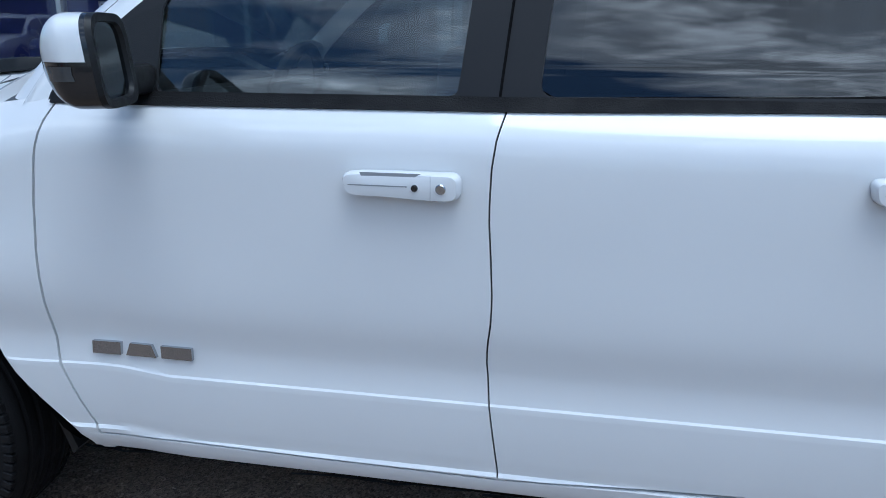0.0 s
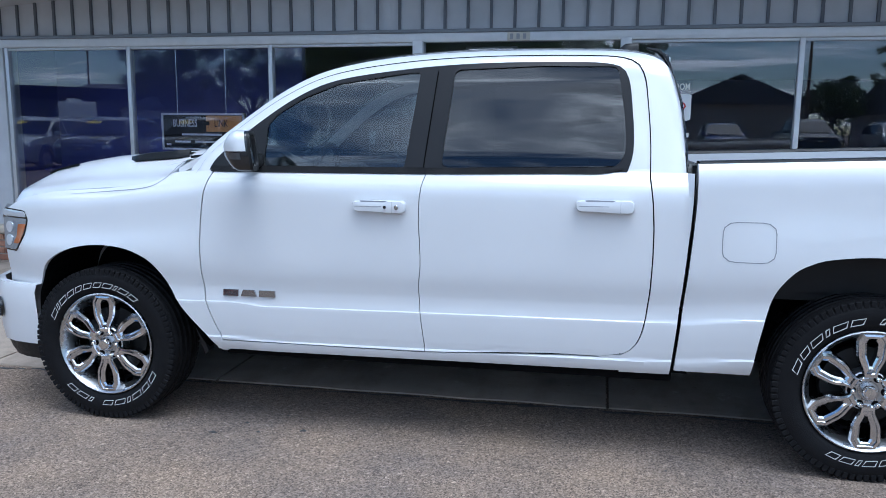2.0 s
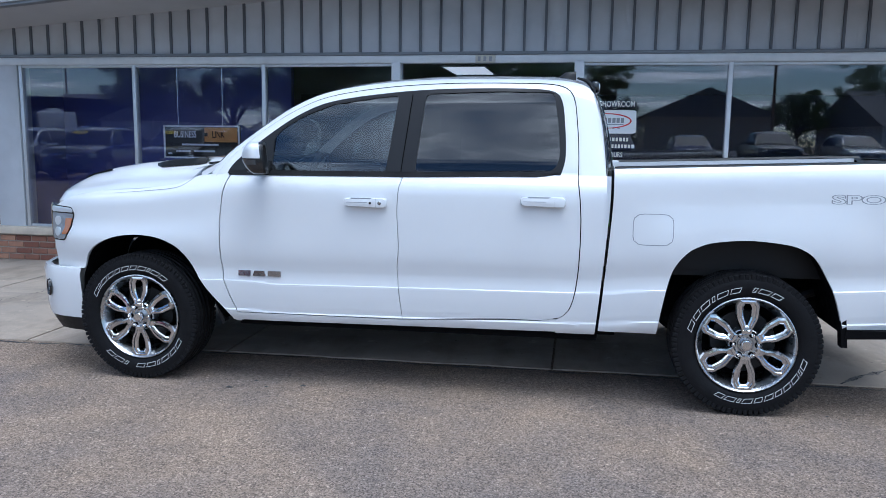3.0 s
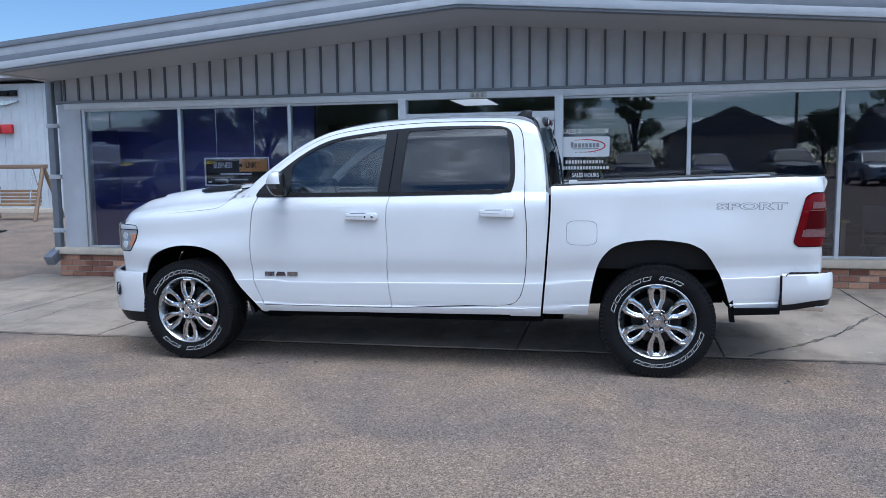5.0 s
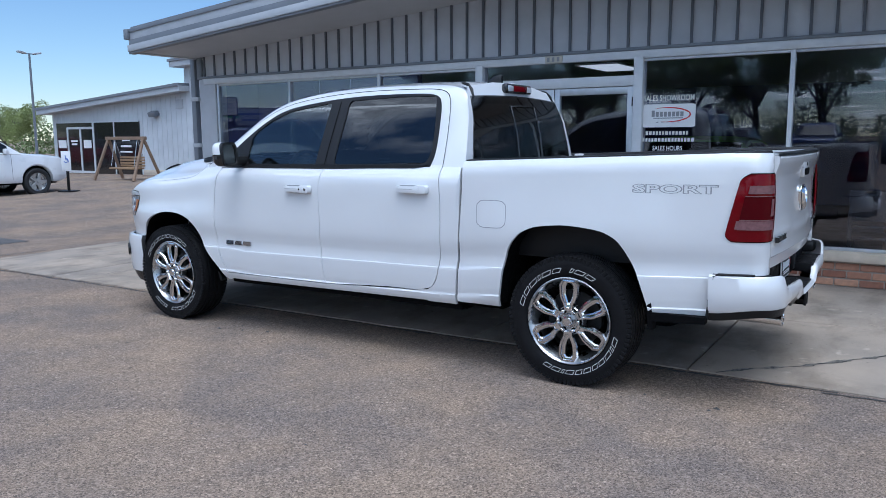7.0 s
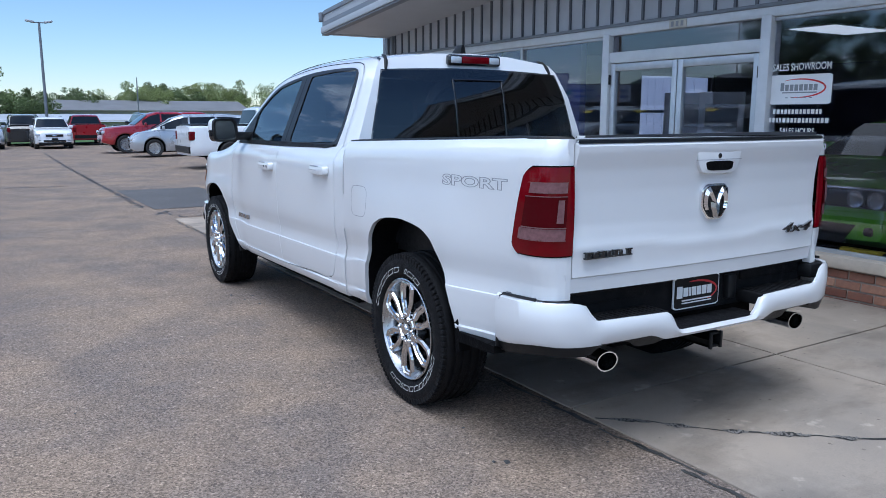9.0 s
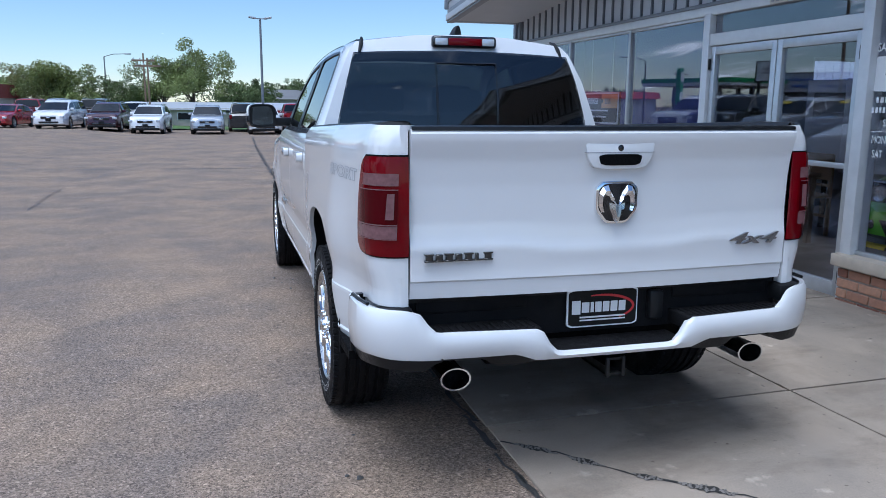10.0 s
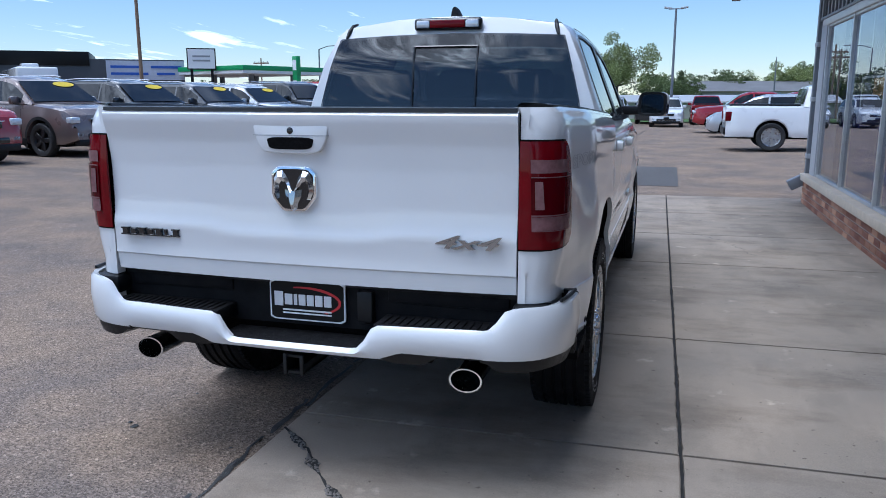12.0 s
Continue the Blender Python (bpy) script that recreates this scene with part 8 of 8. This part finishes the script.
for x, y, m_, kd, lb, bk2 in row_near:
    vehicle(kd, "", m_, x, y, 80 if kd == "suv" else 68, lb, "vehicles in the angled row", bk2, "big" if kd == "bigsuv" else "bar", kd == "suv")
for x, y, m_, kd, h, lb in ((-46.4, -5.66, MAROON, "suv", -4, "maroon suv facing the lot"), (-45.4, -3.17, WHITE, "suv", -4, "white suv facing the lot"), (-44.3, 0.15, SILVER, "suv", 0, "silver-white suv facing the lot"), (-49.9, 2.4, BLK, "bigsuv", 180, "dark suv seen from behind"),
                          (-43.8, 3.45, WHITE, "suv", 0, "small white suv with black bumper"), (-49.9, 5.9, RED, "pickup", 180, "red pickup seen from behind"), (-34, 7.6, RED, "pickup", -90, "red pickup parked broadside"), (-29.0, 7.7, SILVER, "minivan", -97, "silver minivan parked broadside"),
                          (-47.4, -8.56, WHITE, "minivan", -6, "white minivan facing the lot"), (-49.4, -12.0, RED, "sedan", -8, "dark red car facing the lot"), (-52.4, -16.0, BLK, "sedan", -22, "black coupe facing the lot"), (-54, -4.8, WHITE, "pickup", 180, "white pickup behind the row"), (-60, -19.8, WHITE, "pickup", 180, "white pickup seen from behind"),
                          (-57, -12.2, RED, "pickup", 170, "red pickup behind the row"), (-54, -7.3, BLK, "bigsuv", 180, "black suv behind the row"), (-55.5, -10.0, SILVER, "pickup", 180, "silver pickup behind the row"), (-41, 10.5, RED, "pickup", -90, "red pickup parked broadside"), (-47, 9.2, BLK, "bigsuv", 180, "dark suv behind the row")):
    vehicle(kd, "", m_, x, y, h, lb, "vehicles across the lot", False, "bar")
vehicle("pickup", "", WHITE, -19.9, 8.2, 90, "white pickup parked broadside beyond the apron", "vehicles across the lot")
# vehicles and houses behind, mirrored in the showroom glass
for k, (x, m_, kd) in enumerate(((-9, BLUE, "bigsuv"), (-5.2, GREYD, "suv"), (-1.4, BLUE, "pickup"), (2.4, GREYD, "bigsuv"), (6.2, BLUE, "suv"), (10.0, BLK, "pickup"), (14.0, SILVER, "suv"))):
    vehicle(kd, "", m_, x, -27, 90, "dark vehicle parked across the street side", "vehicles on the street side")
# green coupe inside the showroom, its nose to the glass
gc = vehicle("sedan", "", GREEN, 0.44, FY + 1.12 + 2.42, -90, "bright green coupe with black grille inside the showroom", "", face="coupe")
gc.matrix_basis = SITE @ pose(0.44, FY + 1.12 + 2.42, 0.08, 0, 0, -90)

# ---- trees, poles, far buildings ----
LEAF = mat("spring_leaf", (0.23, 0.27, 0.09), 0.6, 0, 0.35, 1.2, rnd=0.0, big=0.25)
LEAFDK = mat("dark_leaf", (0.125, 0.165, 0.058), 0.65, 0, 0.35, 1.2, big=0.3)
BARK = mat("grey_bark", (0.10, 0.08, 0.065), 0.9, 0, 0.3, 6, 0.08, 30)
GRASS = mat("mown_grass", (0.07, 0.13, 0.025), 0.8, 0, 0.25, 2, 0.08, 40)


def leaves(clumps, n, size, seed):
    """Small leaf cards scattered in clumps."""
    rnd = random.Random(seed)
    vs, fs = [], []
    for c, r in clumps:
        k = int(n * r * r)
        for _ in range(k):
            while True:
                p = Vector((rnd.uniform(-1, 1), rnd.uniform(-1, 1), rnd.uniform(-1, 1)))
                if 0.25 < p.length < 1:
                    break
            p = Vector(c) + Vector((p.x * r, p.y * r, p.z * r * 0.8))
            a = Vector((rnd.uniform(-1, 1), rnd.uniform(-1, 1), rnd.uniform(-1, 1))).normalized()
            b = a.orthogonal().normalized()
            s = size * rnd.uniform(0.6, 1.4)
            i = len(vs)
            vs += [tuple(p + a * s), tuple(p + b * s * 0.6), tuple(p - a * s), tuple(p - b * s * 0.6)]
            fs.append((i, i + 1, i + 2, i + 3))
    me = bpy.data.meshes.new("crown")
    me.from_pydata(vs, [], fs)
    return me


def tree(x, y, h, spread, seed, mt=None, sparse=False, label="leafy green tree beyond the lot", group="trees beyond the lot"):
    rnd = random.Random(seed)
    t = base("tree", pose(x, y, ground_z(x, y)), label, "tree", group)
    bm = bmesh.new()
    tube(bm, [(0, 0, -0.2), (0.1, 0, h * 0.25), (0, 0.1, h * 0.5)], [h * 0.03, h * 0.024, h * 0.016], 8)
    clumps = []
    for k in range(11):
        a = 2 * math.pi * k / 11 + rnd.uniform(-0.3, 0.3)
        z0 = h * rnd.uniform(0.22, 0.5)
        e = Vector((math.cos(a) * spread * rnd.uniform(0.45, 0.95), math.sin(a) * spread * rnd.uniform(0.45, 0.95), h * rnd.uniform(0.45, 0.93)))
        mid = Vector((e.x * 0.45, e.y * 0.45, lerp(z0, e.z, 0.6)))
        tube(bm, [(0, 0, z0), mid, e], [h * 0.012, h * 0.007, h * 0.002], 6)
        clumps.append((e, spread * rnd.uniform(0.22, 0.36)))
        clumps.append((mid + Vector((rnd.uniform(-1, 1), rnd.uniform(-1, 1), rnd.uniform(0, 1))) * spread * 0.2, spread * rnd.uniform(0.2, 0.34)))
        for _ in range(3):
            q = e + Vector((rnd.uniform(-1, 1), rnd.uniform(-1, 1), rnd.uniform(-0.4, 0.8))) * spread * 0.4
            tube(bm, [e * 0.7 + mid * 0.3, q], [h * 0.004, h * 0.001], 5)
            clumps.append((q, spread * rnd.uniform(0.12, 0.22)))
    clumps.append((Vector((0, 0, h * 0.85)), spread * 0.36))
    part("trunk", bm, BARK, t, "grey bark trunk and limbs")
    me = leaves(clumps, (120 if not sparse else 40) * 5.0 / max(1.0, spread / 3), 0.082, seed)
    me.materials.append(mt or LEAF)
    o = new("crown", me)
    o.parent = t
    return t


def conifer(x, y, h, r, seed):
    rnd = random.Random(seed)
    t = base("conifer", pose(x, y, ground_z(x, y)), "dark green conifer with uneven tiers", "conifer", "trees beyond the lot")
    bm = bmesh.new()
    tube(bm, [(0, 0, -0.2), (0, 0, h)], [h * 0.025, 0.02], 8)
    cl = []
    for k in range(46):
        f = k / 46
        a = k * 2.4
        rr = r * (1 - f) * rnd.uniform(0.6, 1.1) + 0.15
        z = h * (0.12 + 0.86 * f)
        tube(bm, [(0, 0, z), (rr * math.cos(a), rr * math.sin(a), z - 0.12 * rr)], [0.04, 0.01], 5)
        for q in (0.5, 0.85, 1.05):
            cl.append((Vector((rr * q * math.cos(a), rr * q * math.sin(a), z - 0.1 * rr)), 0.28 + 0.12 * (1 - f)))
    part("trunk", bm, BARK, t, "dark trunk")
    me = leaves(cl, 150, 0.10, seed)
    me.materials.append(LEAFDK)
    o = new("crown", me)
    o.parent = t


tree(-73, -1.6, 6.8, 3.6, 21)
tree(-74, -4.4, 5.8, 3.0, 22, sparse=True, label="thin leafing tree with bare twigs")
tree(-72, 3.2, 3.8, 2.6, 23, LEAFDK)
tree(-76, -6.5, 3.7, 2.8, 24, LEAFDK)
conifer(-78, 4.4, 4.6, 1.25, 25)
for k, (x, y, h, s) in enumerate(((-80, 8.5, 3.9, 2.6), (-82, 11.5, 4.1, 2.4), (-80, 15.5, 4.4, 3.0), (-84, 19, 4.7, 3.0), (-85, 24, 5.1, 3.5), (-80, 30, 4.7, 3.4), (-88, 37, 5.1, 4.0), (-86, 45, 5.5, 4.2), (-70, -13.5, 5.1, 3.3), (-71, -9.4, 4.2, 2.0), (-68, -11.3, 2.5, 1.9), (-76, -18.5, 3.7, 2.2), (-82, -20, 3.9, 2.2), (-84, -26, 3.7, 2.4), (-67.3, -53.7, 4.8, 2.5), (-75.5, -33.9, 3.6, 2.2), (-62, -60, 4.3, 2.6))):
    tree(x, y, h, s, 40 + k, LEAF if k % 3 else LEAFDK, sparse=(k % 4 == 1))
# far belt of woods as one ragged mass
rnd = random.Random(77)
cl = []
for k in range(150):
    a = radians(rnd.uniform(95, 268))
    d = rnd.uniform(115, 150)
    cl.append((Vector((d * math.cos(a), d * math.sin(a) * 0.9, rnd.uniform(0.3, 2.0))), rnd.uniform(1.6, 3.4)))
for k in range(60):
    cl.append((Vector((rnd.uniform(-50, 50), -rnd.uniform(62, 80), rnd.uniform(0.5, 3.5))), rnd.uniform(1.5, 3.2)))
me = leaves(cl, 45, 0.20, 5)
me.materials.append(LEAFDK)
tagged(new("far_woods", me), "ragged green belt of far woods", "woods", kind="stuff")
bm = grid([[(x, y, ground_z(x, y) + 0.03) for y in (-8, 0, 8, 16, 30)] for x in (-86, -70, -52)])
thing("grass_verge", bm, GRASS, "mown green grass verge beyond the lot", "grass", kind="structure")


def house(m, L_, D_, H_, wallm, roofm, label, ridge=1.6, wins=4):
    h = base("house", m, label, "house", "low buildings beyond the lot")
    part("wall", bx((-L_ / 2, -D_ / 2, 0), (L_ / 2, D_ / 2, H_)), wallm, h)
    bm = bmesh.new()
    prism(bm, [(-D_ / 2 - 0.4, H_ - 0.1), (D_ / 2 + 0.4, H_ - 0.1), (0, H_ + ridge)], "x", -L_ / 2 - 0.3, L_ / 2 + 0.3)
    part("roof", bm, roofm, h)
    for k in range(wins):
        xx = -L_ / 2 + L_ * (k + 0.5) / wins
        for s in (1, -1):
            w = part("window", bx((xx - 0.6, s * D_ / 2 - 0.03, H_ * 0.38), (xx + 0.6, s * D_ / 2 + 0.03, H_ * 0.78)), WHITEFRAME, h)
            part("pane", bx((xx - 0.52, s * D_ / 2 - 0.045, H_ * 0.41), (xx + 0.52, s * D_ / 2 + 0.045, H_ * 0.75)), DARKGLASS, w)
    return h


ROOFG = mat("grey_shingle", (0.16, 0.16, 0.165), 0.85, 0, 0.15, 4)
TAN = mat("tan_siding", (0.42, 0.38, 0.32), 0.7, 0, 0.08, 4)
house(pose(-66, 4, ground_z(-66, 4), 0, 0, 90), 18, 7, 1.55, TAN, FASCIA, "long low tan building beyond the lot", 0.5, 3)
house(pose(-78, 14, ground_z(-78, 14), 0, 0, 90), 20, 8, 2.4, TAN, ROOFG, "low grey-roofed building beyond the lot", 0.9, 4)
house(pose(9.9, -50.4, 0.2, 0, 0, 90), 9, 9.0, 3.5, TAN, ROOFG, "tan house with its gable to the street", 2.05, 4)
house(pose(-39, -49, 0, 0, 0, 12), 14, 9, 3.0, WALLWHITE, ROOFG, "white gabled house on the street side", 2.4, 4)
house(pose(26, -46, 0, 0, 0, -10), 14, 9, 3.0, WALLWHITE, ROOFG, "white gabled house on the street side", 2.4, 4)
tree(-8, -46, 9, 4.2, 81, LEAFDK, label="broad tree on the street side", group="street trees")
for k, (x, y, h, w) in enumerate(((-3.5, -45, 9.0, 3.6), (-12.5, -46, 10.5, 4.6), (-18.5, -45, 9.5, 4.2), (-22.5, -48, 9.0, 4.0))):
    tree(x, y, h, w, 90 + k, LEAFDK, label="broad tree on the street side", group="street trees")
tree(2.8, -47, 8.4, 2.1, 86, LEAFDK, label="broad tree on the street side", group="street trees")
tree(20.8, -46, 7.2, 2.6, 87, LEAFDK, label="broad tree on the street side", group="street trees")
tree(-27.5, -46, 8.6, 3.8, 88, LEAFDK, label="broad tree on the street side", group="street trees")
tree(16.6, -48, 4.9, 2.3, 82, LEAFDK, label="broad tree on the street side", group="street trees")
tree(-34, -44, 9, 4.2, 83, LEAFDK, label="broad tree on the street side", group="street trees")
tree(34, -38, 6, 3.0, 84, LEAFDK, label="broad tree on the street side", group="street trees")
# red store with white trailer and sign
rs = base("red_store", pose(-66, -22.9, ground_z(-66, -20), 0, 0, 90), "low store with a red roof band across the lot", "store", "low buildings beyond the lot")
part("wall", bx((-6.5, -5, 0), (6.5, 5, 2.4)), WALLWHITE, rs)
REDROOF = mat("red_roof_metal", (0.42, 0.035, 0.05), 0.5, 0, 0.08, 3)
bm = bmesh.new()
prism(bm, [(-5.3, 2.4), (5.3, 2.4), (5.0, 3.0), (-5.0, 3.0)], "x", -6.8, 3.0)
part("roof_band", bm, REDROOF, rs, "red roof band")
bm = bmesh.new()
prism(bm, [(-5.6, 2.0), (5.6, 2.0), (3.2, 3.1), (-3.2, 3.1)], "x", 2.2, 6.9)
part("roof", bm, mat("faded_red_shingle", (0.26, 0.05, 0.05), 0.7, 0, 0.15, 4), rs, "faded red sloping roof")
part("door", bx((4.2, -5.06, 0), (5.4, -4.95, 2.0)), DARKGLASS, rs, "dark store door")
tr = base("box_trailer", pose(-61, -21.2, ground_z(-61, -18.6), 0, 0, 90), "white box trailer parked by the red store", "trailer")
part("box", bx((-2.6, -1.2, 0.6), (2.6, 1.2, 2.3), 0.05), WALLWHITE, tr)
for x in (-1.6, 1.6):
    for y in (-1.1, 1.1):
        part("tyre", lathe(bmesh.new(), [(0.1, -0.1), (0.36, -0.1), (0.36, 0.1), (0.1, 0.1)], 18, "y", (x, y, 0.36)), TYRE2, tr)


def pylon(x, y, w, h0, h1, label, panel_m, poles=1, top=None):
    p = base("pylon_sign", pose(x, y, ground_z(x, y), 0, 0, math.degrees(math.atan2(y, x)) + 90), label, "sign", "roadside signs")
    for k in range(poles):
        xx = 0 if poles == 1 else lerp(-w * 0.35, w * 0.35, k / (poles - 1))
        part("post", bx((xx - 0.10, -0.10, 0), (xx + 0.10, 0.10, h0), 0.01), SIGNBLACK, p)
    part("sign_box", bx((-w / 2, -0.15, h0), (w / 2, 0.15, h1), 0.03), SIGNBLACK, p, "black sign box")
    part("sign_face", bx((-w / 2 + 0.08, -0.17, h0 + 0.08), (w / 2 - 0.08, 0.17, h1 - 0.08)), panel_m, p, "pale sign face")
    for k in range(2):
        part("sign_bar", bx((-w * 0.3, -0.18, lerp(h0, h1, 0.38 + 0.2 * k)), (w * 0.3, 0.18, lerp(h0, h1, 0.46 + 0.2 * k))), DECAL, p)
    return p


pylon(-58, -16.1, 1.5, 2.95, 4.45, "white dealer sign with plain bars on a dark post", DECALWHITE)
pylon(-44.5, -28.9, 2.0, 3.4, 4.9, "white roadside sign with plain bars", DECALWHITE, 2)
GASGREEN = mat("station_green", (0.03, 0.32, 0.10), 0.4, 0, 0.06, 5)
gs = base("fuel_canopy", pose(-50, -29.5, ground_z(-50, -29.5), 0, 0, 68), "green and white fuel station canopy on posts", "canopy")
part("canopy", bx((-6.2, -4, 3.15), (6.2, 4, 3.40), 0.02), DECALWHITE, gs, "white canopy")
part("canopy_band", bx((-6.25, -4.05, 3.38), (6.25, 4.05, 3.72), 0.02), GASGREEN, gs, "green canopy band")
for x in (-4.5, 0, 4.5):
    for y in (-2, 2):
        part("post", bx((x - 0.15, y - 0.15, -0.2), (x + 0.15, y + 0.15, 3.2)), FASCIADK, gs)
fs_ = base("fuel_price_sign", pose(-44.7, -21.5, ground_z(-45, -20.9), 0, 0, 60), "tall green and white fuel price sign of plain panels", "sign", "roadside signs")
part("price_box", bx((-0.27, -0.15, 0.6), (0.27, 0.15, 3.0)), GASGREEN, fs_)
part("price_face", bx((-0.28, -0.16, 3.0), (0.28, 0.16, 4.25), 0.02), GASGREEN, fs_)
part("price_panel", bx((-0.22, -0.17, 2.0), (0.22, 0.17, 2.6)), DECALWHITE, fs_)
part("price_panel", bx((-0.22, -0.17, 3.3), (0.22, 0.17, 4.0)), DECALWHITE, fs_)
part("post", bx((-0.3, -0.1, -0.2), (0.3, 0.1, 0.6)), FASCIADK, fs_)
ds2 = base("auto_shop", pose(-45.1, -41.9, ground_z(-47, -39.5), 0, 0, 127), "dark flat-roofed auto shop with a long pale sign", "shop", "low buildings beyond the lot")
part("wall", bx((-9, -4, 0), (9, 4, 4.25)), mat("charcoal_siding", (0.07, 0.075, 0.085), 0.6, 0, 0.1, 4), ds2)
part("parapet", bx((-9.1, -4.1, 3.75), (2.4, 4.1, 4.75), 0.02), SIGNBLACK, ds2, "black parapet")
sgn = part("sign_panel", bx((3.5, -4.2, 2.75), (9.0, -4.05, 4.15)), mat("pale_lilac_panel", (0.52, 0.54, 0.62), 0.5), ds2, "pale sign panel with plain dark bars")
for a, b, z in ((3.8, 6.0, 3.70), (3.8, 6.4, 3.20), (6.6, 8.8, 3.70), (7.0, 8.3, 3.20)):
    part("sign_bar", bx((a, -4.23, z - 0.09), (b, -4.19, z + 0.09)), SIGNBLUE, sgn)
camper = base("camper_van", pose(-38, -38, ground_z(-38, -38), 0, 0, 50), "long white camper parked before the auto shop", "camper")
part("box", bx((-4.5, -1.2, 0.7), (4.5, 1.2, 3.3), 0.15, 3), WHITE, camper)
part("roof_unit", bx((-0.5, -0.5, 3.3), (1.2, 0.5, 3.62), 0.08), WHITE, camper)
for x in (-2.5, 2.5):
    part("tyre", lathe(bmesh.new(), [(0.1, -1.2), (0.4, -1.2), (0.4, 1.2), (0.1, 1.2)], 18, "y", (x, 0, 0.4)), TYRE2, camper)


def pole(x, y, h, kind, label, r=0.09):
    p = base("street_lamp" if kind != "wood" else "utility_pole", pose(x, y, ground_z(x, y), 0, 0, 90), label, "street lamp" if kind != "wood" else "utility pole", "poles round the lot")
    part("pole", tube(bmesh.new(), [(0, 0, -0.2), (0, 0, h)], [r, r * 0.7], 10), FASCIADK if kind != "wood" else WOOD, p)
    if kind == "double":
        part("arm", tube(bmesh.new(), [(-0.42, 0, h - 0.02), (0.42, 0, h - 0.02)], 0.035, 8), FASCIADK, p)
        for s in (1, -1):
            part("lamp_head", bx((s * 0.5 - 0.24, -0.16, h - 0.02), (s * 0.5 + 0.24, 0.16, h + 0.10), 0.04, rot=Matrix.Rotation(radians(-10 * s), 3, "Y")), FASCIA, p)
    elif kind == "arm":
        part("arm", tube(bmesh.new(), [(0, 0, h), (0.8, 0, h + 0.25), (1.9, 0, h + 0.30)], 0.035, 8), FASCIADK, p)
        part("lamp_head", bx((1.8, -0.12, h + 0.24), (2.4, 0.12, h + 0.36), 0.03), FASCIA, p)
    elif kind == "wood":
        part("crossarm", bx((-1.0, -0.06, h - 0.7), (1.0, 0.06, h - 0.55)), WOOD, p)
        for k in range(4):
            part("insulator", lathe(bmesh.new(), [(0.0, h - 0.40), (0.05, h - 0.42), (0.05, h - 0.55)], 10, "z", (-0.85 + 0.567 * k, 0, 0)), FASCIA, p)
    return p


pole(-48, 3.65, 7.3, "double", "tall grey double-headed lot lamp", 0.10)
pole(-70, -5.6, 6.2, "wood", "brown wooden utility pole", 0.10)
pole(-62, 11.4, 4.8, "plain", "thin grey pole beyond the lot", 0.06)
pole(-45, 25.1, 6.9, "double", "tall grey lot lamp with two heads", 0.09)
pole(-55, -24.6, 5.4, "arm", "grey street lamp with a curved arm", 0.08)
pole(-80, -44, 6.3, "wood", "brown wooden utility pole", 0.10)
pole(-62, -4.6, 5.4, "wood", "brown wooden utility pole", 0.09)
pole(-36, -27.6, 9.0, "wood", "tall brown wooden pole near the signs", 0.13)
pole(-75, -9.5, 6.0, "arm", "grey street lamp with a curved arm", 0.08)
pole(12.6, -38, 9.5, "wood", "brown wooden utility pole", 0.11)
pole(-59.8, -70, 14.0, "wood", "brown wooden utility pole", 0.11)
for k in range(3):
    bm = tube(bmesh.new(), [(lerp(-59.8, 12.6, t), lerp(-70, -38, t), lerp(12.8, 8.4, t) + 0.1 * k - 1.5 * (1 - (2 * t - 1) ** 2)) for t in span(0, 1, 12)], 0.012, 5)
    thing("overhead_cable", bm, BLACK, "black overhead cable between poles", "cable", "overhead cables")
